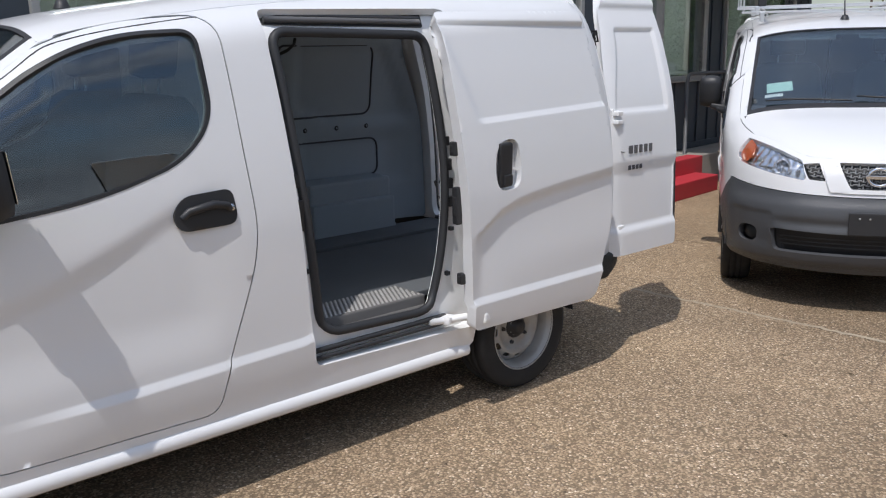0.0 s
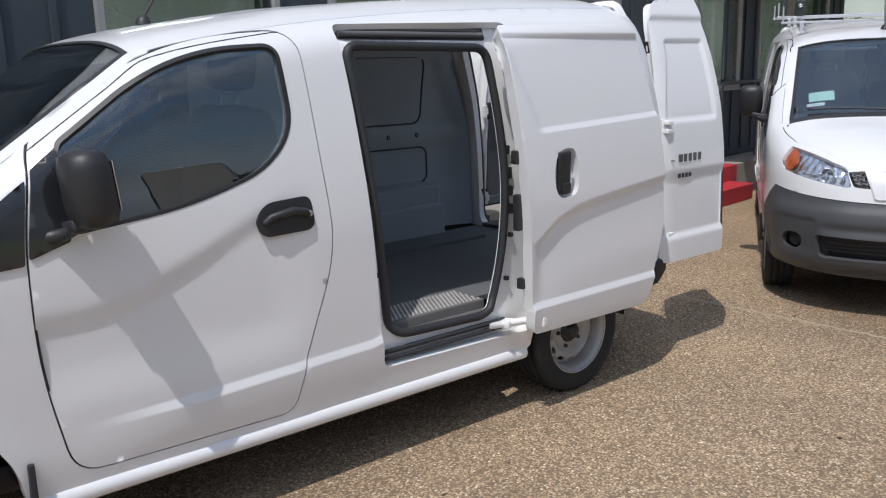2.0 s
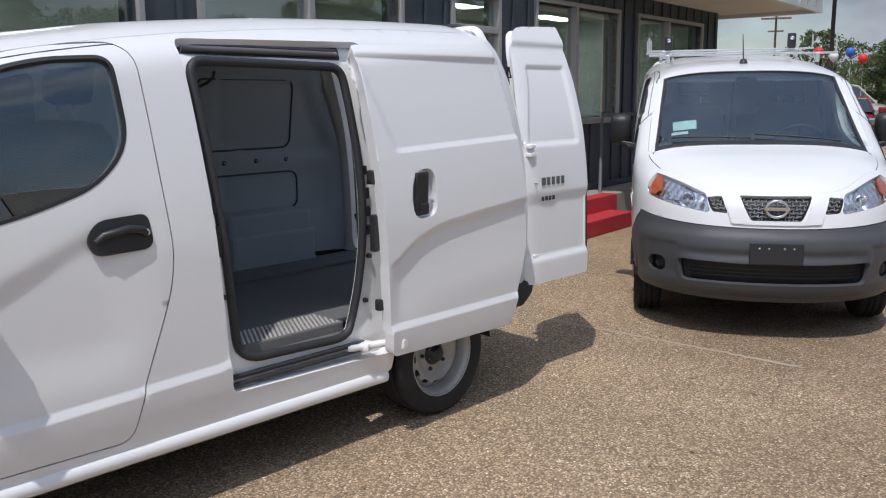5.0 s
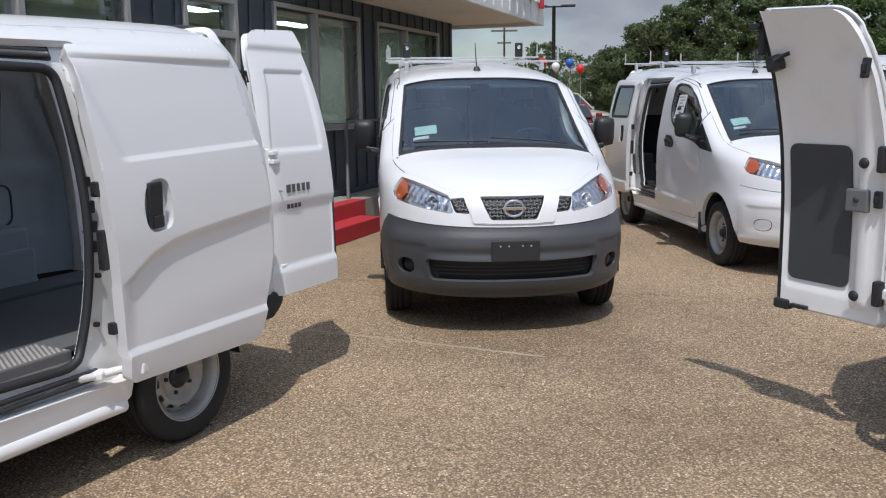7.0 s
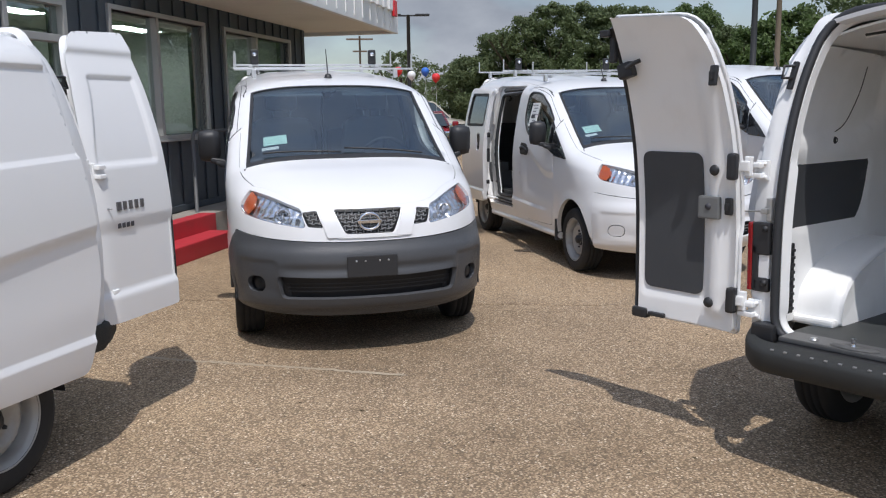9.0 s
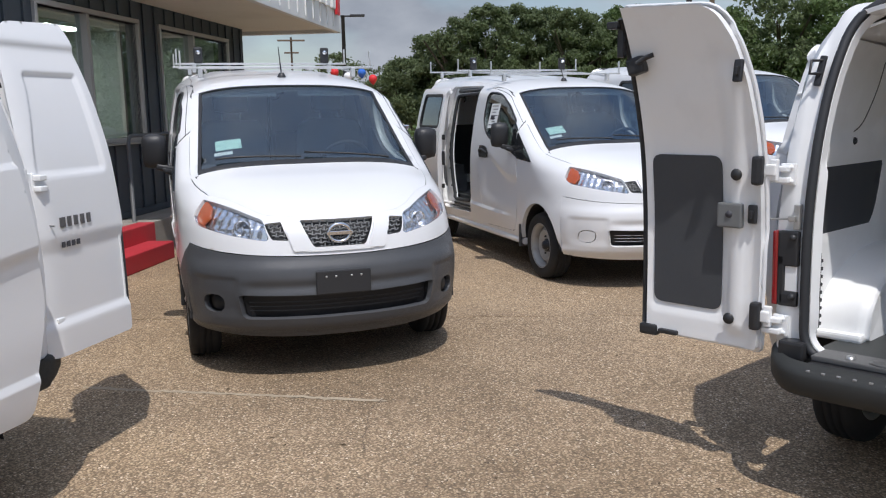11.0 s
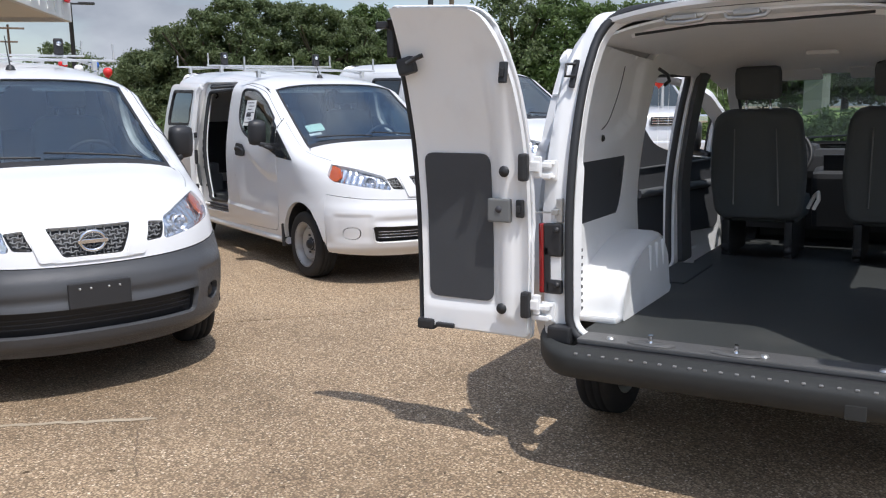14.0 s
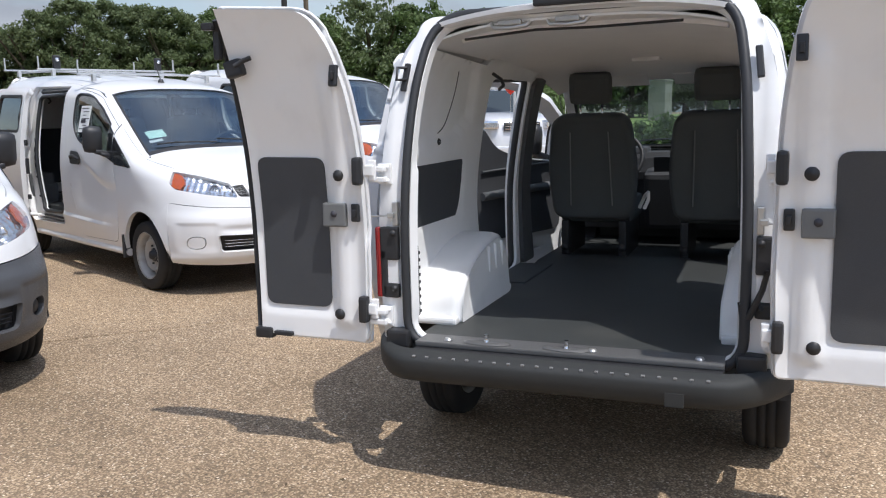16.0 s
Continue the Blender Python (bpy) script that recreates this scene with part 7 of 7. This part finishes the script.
street_pole(x, y, 8.5, 0.10, WOODPOLE, "weathered wooden pole at the lot's edge", ((8.0, 1.6, 0.1, 30),))

# grass beyond the lot, a road and a hut
g0, g1 = [], []
for ang in np.linspace(radians(60), radians(-70), 40):
    g0.append((EYE0[0] + 24 * math.cos(ang), EYE0[1] + 24 * math.sin(ang), -0.003))
    g1.append((EYE0[0] + 130 * math.cos(ang), EYE0[1] + 130 * math.sin(ang), -0.003))
V = g0 + g1
n = len(g0)
tagged(obj("lawn", as_mesh("lawn", V, [(i + 1, i, n + i, n + i + 1) for i in range(n - 1)], False), GRASS), "mown green verge beyond the lot", "grass", kind="structure")
rng = np.random.default_rng(8)
V, F = [], []
for i in range(2600):
    ang, d = radians(rng.uniform(-12, 60)), rng.uniform(24.5, 36)
    x, y = EYE0[0] + d * math.cos(ang), EYE0[1] + d * math.sin(ang)
    h, w, tw = rng.uniform(0.12, 0.45), 0.05, rng.uniform(0, 6.28)
    o = len(V)
    dx, dy = math.cos(tw) * w, math.sin(tw) * w
    V += [(x - dx, y - dy, -0.01), (x + dx, y + dy, -0.01), (x + dx * 0.4 + dy * 2.5, y + dy * 0.4, h * 0.6), (x + dy * 4, y + dx, h)]
    F += [(o, o + 1, o + 2), (o, o + 2, o + 3)]
tagged(obj("tall_grass", as_mesh("tall_grass", V, F, False), GRASSY), "tufts of tall green grass along the verge", "grass", kind="stuff")


def bush(x, y, h, r, seed, leaf=LEAF2):
    rng = np.random.default_rng(seed)
    b = thing("bush", Matrix.Translation((x, y, 0)), "leafy light green bush at the lot's edge", "bush", "bushes on the verge")
    bm = bmesh.new()
    for k in range(5):
        a = k * 1.26
        add_tube(bm, [(0, 0, -0.02), (math.cos(a) * r * 0.3, math.sin(a) * r * 0.3, h * 0.4), (math.cos(a) * r * 0.6, math.sin(a) * r * 0.6, h * 0.8)], [0.03, 0.02, 0.008], 5)
    part("stem", bm, BARK, b)
    cs = [(rng.uniform(-r, r) * 0.7, rng.uniform(-r, r) * 0.7, h * rng.uniform(0.25, 0.85)) for _ in range(10)]
    V, F = leaf_cloud(rng, cs, [(r * 0.45, r * 0.45, h * 0.25)] * 10, [90] * 10, 0.09)
    obj("foliage", as_mesh("foliage", V, F, False), leaf, b, "dense small leaves")


for ang, d, h, r in ((63.5, 26, 1.7, 0.9), (62.0, 27, 1.2, 0.8), (64.6, 29, 1.5, 0.8), (22.2, 27, 1.25, 0.8), (20.6, 28, 1.1, 0.9), (24.3, 29, 0.95, 0.8), (18.8, 29, 1.1, 0.9), (31.6, 25, 1.9, 0.9), (30.6, 26, 1.7, 0.8)):
    x, y = polar(EYE0, math.cos(radians(ang)), math.sin(radians(ang)), d)
    bush(x, y, h, r, int(ang * 7))
bm = bmesh.new()
x, y = 77.0, 33.4
add_box(bm, (x, y, 1.75), (1.6, 1.6, 3.5), bevel=0.03)
hut = tagged(part("utility_hut", bm, CONCRETE, None), "small pale utility hut among the bushes", "hut")
bm = bmesh.new()
add_box(bm, (x, y, 3.56), (1.85, 1.85, 0.12), bevel=0.02)
part("roof", bm, CONCRETE, hut, "flat grey roof")


def balloon(x, y, z, material, label):
    b = thing("balloon", Matrix.Translation((x, y, z)), label, "balloon", "party balloons on strings")
    bm = bmesh.new()
    add_lathe(bm, [(0.0, -0.185), (0.012, -0.18), (0.02, -0.165), (0.05, -0.145), (0.10, -0.095), (0.138, -0.02), (0.145, 0.04), (0.125, 0.105), (0.075, 0.15), (0.0, 0.165)], 22, Matrix.Rotation(math.pi / 2, 4, "X"))
    part("bladder", bm, material, b)
    bm = bmesh.new()
    add_tube(bm, [(0, 0, -0.17), (0.02, 0.01, -0.6), (0.0, 0.0, -z)], 0.004, 4)
    part("string", bm, PAPER, b, "thin white string")


for dx, dy, e, d, m_, l_ in ((0.3375, 0.9413, 0.043, 30, BALLOON_RED, "red balloon"), (0.3515, 0.936, 0.038, 30.5, BALLOON_WHITE, "white balloon"), (0.3660, 0.930, 0.042, 31, BALLOON_BLUE, "blue balloon"), (0.3775, 0.926, 0.035, 30, BALLOON_RED, "red balloon")):
    balloon(EYE0[0] + dx * d, EYE0[1] + dy * d, 1.55 + e * d, m_, l_ + " on a string beside the road")
balloon(18.6, 11.98, 1.94, BALLOON_RED, "red balloon tied near a silver pickup")
balloon(19.2, 10.95, 2.04, BALLOON_RED, "red balloon floating beside the lot")
balloon(18.9, 11.92, 2.07, BALLOON_BLUE, "blue balloon tied near a silver pickup")


def build_car(m, label, category, paint, L=4.9, W=1.86, H=1.75, hood=1.02, boot=1.0, cab=(1.35, 3.6)):
    """A parked car or pickup; x forward from its tail."""
    car = thing("pickup_truck" if category == "pickup" else "parked_car", m, label, category)
    prof_z = curve([(0, 0.62), (0.06, boot), (cab[0] - 0.1, boot + 0.02), (cab[1] + 0.55, hood + 0.06), (L - 0.6, hood), (L - 0.12, hood - 0.12), (L, 0.62)])
    prof_w = curve([(0, W * 0.44), (0.25, W * 0.49), (L * 0.5, W * 0.5), (L - 0.6, W * 0.48), (L - 0.15, W * 0.40), (L, W * 0.30)])
    xs = np.concatenate([np.linspace(0, 0.4, 5), np.linspace(0.7, L - 0.7, 14), np.linspace(L - 0.5, L, 7)])
    def body(bm):
        rows = []
        for x in xs:
            w, z1, z0 = float(prof_w(x)), float(prof_z(x)), 0.32
            sec = [(-w * 0.93, z0), (-w, z0 + 0.15), (-w, z0 + (z1 - z0) * 0.72), (-w * 0.94, z1 - 0.05), (-w * 0.80, z1), (0, z1 + 0.02), (w * 0.80, z1), (w * 0.94, z1 - 0.05), (w, z0 + (z1 - z0) * 0.72), (w, z0 + 0.15), (w * 0.93, z0)]
            rows.append([bm.verts.new((x, y, z)) for y, z in sec])
        for a, b in zip(rows, rows[1:]):
            for k in range(len(a) - 1):
                f = bm.faces.new((a[k], b[k], b[k + 1], a[k + 1]))
                f.smooth = True
            bm.faces.new((a[0], a[-1], b[-1], b[0]))
        bm.faces.new(rows[0])
        bm.faces.new(rows[-1][::-1])
    bm = bmesh.new()
    body(bm)
    part("body", bm, paint, car)
    bm = bmesh.new()
    c0, c1 = cab
    w = W * 0.5
    base = [(c0 - 0.12, boot), (c1 + 0.62, hood + 0.05)]
    rows = []
    for x, z, k in ((c0 - 0.10, boot, 0.90), (c0 + 0.12, H - 0.10, 0.74), (c0 + 0.4, H, 0.70), (c1 - 0.35, H, 0.70), (c1 - 0.05, H - 0.07, 0.73), (c1 + 0.62, hood + 0.04, 0.88)):
        rows.append((x, z, k * w))
    ring = [[bm.verts.new((x, s * (y if i in (0, 5) else y), z)) for i, (x, z, y) in enumerate(rows)] for s in (1, -1)]
    low = [[bm.verts.new((x, s * w * 0.90, max(boot, hood) - 0.02)) for x, z, y in rows[1:5]] for s in (1, -1)]
    for i in range(5):
        bm.faces.new((ring[0][i], ring[1][i], ring[1][i + 1], ring[0][i + 1]))
    for q, s in ((0, 1), (1, -1)):
        poly = [ring[q][0]] + low[q] + [ring[q][5]] + [ring[q][i] for i in (4, 3, 2, 1)]
        bm.faces.new(poly if s > 0 else poly[::-1])
    part("glasshouse", bm, GLASS_CAR, car, "dark tinted glass")
    bm = bmesh.new()
    add_box(bm, ((c0 + c1) / 2 - 0.02, 0, H - 0.012), (c1 - c0 - 0.45, W * 0.71, 0.05), bevel=0.02)
    for s in (1, -1):
        add_tube(bm, [(c1 + 0.60, s * w * 0.885, hood + 0.05), (c1 - 0.05, s * w * 0.735, H - 0.07), (c1 - 0.35, s * w * 0.705, H - 0.01)], 0.035, 8)
        add_tube(bm, [(c0 - 0.08, s * w * 0.90, boot + 0.02), (c0 + 0.12, s * w * 0.745, H - 0.10), (c0 + 0.4, s * w * 0.705, H - 0.01)], 0.04, 8)
        add_tube(bm, [((c0 + c1) / 2, s * w * 0.905, hood), ((c0 + c1) / 2, s * w * 0.71, H - 0.02)], 0.03, 8)
    part("roof", bm, paint, car)
    bm = bmesh.new()
    add_box(bm, (L - 0.01, 0, hood - 0.26), (0.06, W * 0.44, 0.20), bevel=0.02)
    g = part("grille", bm, BLACK, car, "dark grille")
    bm = bmesh.new()
    for k in range(3):
        add_box(bm, (L + 0.025, 0, hood - 0.32 + k * 0.06), (0.02, W * 0.42, 0.018), bevel=0.004)
    part("grille_bar", bm, CHROME, g, "chrome grille bars")
    for s in (1, -1):
        bm = bmesh.new()
        add_box(bm, (0, 0, 0), (0.24, 0.36, 0.19), pose(L - 0.10, s * W * 0.36, hood - 0.22, 0, 0, s * 22), bevel=0.04)
        part("headlight", bm, REFLECTOR, car, "clear headlight")
        bm = bmesh.new()
        add_box(bm, (0, 0, 0), (0.10, 0.20, 0.15), pose(cab[1] + 0.35, s * (w + 0.12), hood + 0.10), bevel=0.04)
        part("mirror", bm, paint, car)
        for x in (L * 0.19, L * 0.80):
            bm = bmesh.new()
            add_lathe(bm, [(0.20, -0.10), (0.30, -0.11), (0.355, -0.08), (0.365, 0.0), (0.355, 0.08), (0.30, 0.11), (0.22, 0.10)], 28)
            wh = part("wheel", bm, RUBBER, car, "black tyre")
            wh.matrix_basis = pose(x, s * (w - 0.10), 0.365)
            bm = bmesh.new()
            add_lathe(bm, [(0.0, s * 0.075), (0.06, s * 0.07), (0.16, s * 0.06), (0.21, s * 0.10), (0.225, s * 0.10)], 24)
            part("rim", bm, ZINC, wh, "alloy rim")
    for x, z, size in ((L - 0.02, 0.47, (0.20, W * 0.86, 0.22)), (0.03, 0.50, (0.16, W * 0.90, 0.20))):
        bm = bmesh.new()
        add_box(bm, (x, 0, z), size, bevel=0.05)
        part("bumper", bm, paint if category != "pickup" else SILVER, car)
    return car


GLASS_CAR = mat("dark_car_glass", (0.03, 0.04, 0.045), 0.05, coat=0.5)


def face(x, y, yaw, L):
    """Stand a car with its nose at (x, y), pointing along yaw."""
    a = radians(yaw)
    return pose(x - L * math.cos(a), y - L * math.sin(a), 0, 0, 0, yaw)


build_car(face(20.0, 12.55, -128, 5.7), "silver pickup truck facing the vans", "pickup", SILVER, 5.7, 2.05, 1.98, 1.30, 1.28, (2.2, 3.8))
build_car(face(12.2, 26.0, -110, 4.6), "dark red car parked beyond the vans", "car", REDCAR, 4.6, 1.8, 1.45, 0.98, 1.0)
build_car(face(15.4, 30.5, -60, 5.4), "beige pickup truck on the far road", "pickup", TANCAR, 5.4, 1.95, 1.85, 1.14, 1.1, (2.2, 3.7))
build_car(face(17.5, 15.6, -110, 4.7), "dark grey car parked at the lot's edge", "car", GREY_BUMPER, 4.7, 1.85, 1.70, 1.05, 1.2)

sg = thing("road_sign", pose(20.2, 13.6, 0, 0, 0, -60), "white roadside sign board with small dark print bars", "sign")
bm = bmesh.new()
add_box(bm, (0, 0, 2.45), (1.5, 0.06, 1.0), bevel=0.01)
part("board", bm, FASCIA, sg)
bm = bmesh.new()
for k, (w, z) in enumerate(((1.0, 2.70), (0.8, 2.50), (1.1, 2.30))):
    add_box(bm, (0, -0.035, z), (w, 0.012, 0.09))
part("print_bar", bm, INK, sg, "plain dark bars")
for s in (1, -1):
    bm = bmesh.new()
    add_tube(bm, [(s * 0.6, 0, -0.02), (s * 0.6, 0, 2.0)], 0.04, 8)
    part("post", bm, ZINC, sg)

# a leaf and grit on the ground
rng = np.random.default_rng(3)
V, F = [], []
for i in range(70):
    x, y = rng.uniform(1.2, 6.5), rng.uniform(2.6, 7.5)
    s, tw = rng.uniform(0.006, 0.02), rng.uniform(0, 6.28)
    c, q = math.cos(tw) * s, math.sin(tw) * s
    o = len(V)
    V += [(x - c, y - q, 0.0015), (x + q * 0.45, y - c * 0.45, 0.005), (x + c, y + q, 0.002), (x - q * 0.45, y + c * 0.45, 0.006)]
    F.append((o, o + 1, o + 2, o + 3))
tagged(obj("leaf_litter", as_mesh("leaf_litter", V, F, False), mat_once("dry_leaf", (0.10, 0.07, 0.04), 0.9)), "scattered dry leaves and grit on the concrete", "litter", kind="stuff")

# ---- pavement slabs, last ----
pave = tagged(new("pavement"), "exposed-aggregate slabs with narrow joints", "pavement", kind="structure")
SL_A, SL_U, SL_V = radians(-29.5), 12.4, 6.2
ca, sa = math.cos(SL_A), math.sin(SL_A)
bm = bmesh.new()
add_box(bm, (0, 0, -0.03), (SL_U - 0.008, SL_V - 0.008, 0.06))
top = [f for f in bm.faces if f.normal.z > 0.9]
bmesh.ops.bevel(bm, geom=[e for f in top for e in f.edges], offset=0.004, segments=2, affect="EDGES")
slab_mesh = bpy.data.meshes.new("slab")
bm.to_mesh(slab_mesh)
bm.free()
slab_mesh.materials.append(GROUND_MAT)
for i in (-1, 0, 1):
    for j in (-2, -1, 0, 1):
        u, v = i * SL_U, (j + 0.5) * SL_V
        s = new("slab", slab_mesh)
        s.parent = pave
        s.matrix_basis = pose(4.70 + u * ca - v * sa, 7.53 + u * sa + v * ca, 0, 0, 0, -29.5)


def ragged(name, pts, width, rough, seed, material, label, z):
    """A thin ragged strip lying on the slabs along a line."""
    rng = np.random.default_rng(seed)
    P = np.array(pts, float)
    L = np.concatenate([[0], np.cumsum(np.hypot(*np.diff(P, axis=0).T))])
    q = np.arange(0, L[-1], width * 0.9)
    X, Y = np.interp(q, L, P[:, 0]), np.interp(q, L, P[:, 1])
    T = np.stack([np.gradient(X), np.gradient(Y)], 1)
    T /= np.linalg.norm(T, axis=1, keepdims=True)
    V = []
    for k in range(len(q)):
        wob = rng.normal() * rough
        for e in (-1, 1):
            w = wob + e * width * 0.5 * rng.uniform(0.5, 1.3) * min(1, (k + 1) / 3, (len(q) - k) / 3)
            V.append((X[k] - T[k, 1] * w, Y[k] + T[k, 0] * w, z))
    ob = obj(name, as_mesh(name, V, [(2 * k, 2 * k + 2, 2 * k + 3, 2 * k + 1) for k in range(len(q) - 1)], False), material, pave, label)
    return ob


SCRAPE = mat("pale_cement_scar", (0.40, 0.33, 0.24), 0.9, vary=0.4, scale=9, fine=0.3, fine_scale=90, bump=0.4, bump_scale=120)
CRACK = mat("dark_crack_grit", (0.17, 0.13, 0.095), 0.95, vary=0.3, scale=40)
ragged("cement_scar", [(2.75, 6.78), (3.05, 6.53), (3.51, 6.19), (4.18, 5.67)], 0.035, 0.004, 4, SCRAPE, "pale ragged cement line", 0.003)
ragged("slab_crack", [(4.16, 5.72), (4.03, 5.60), (3.90, 5.32), (3.86, 5.27), (3.80, 5.08)], 0.0045, 0.004, 9, CRACK, "thin dark crack", 0.003)
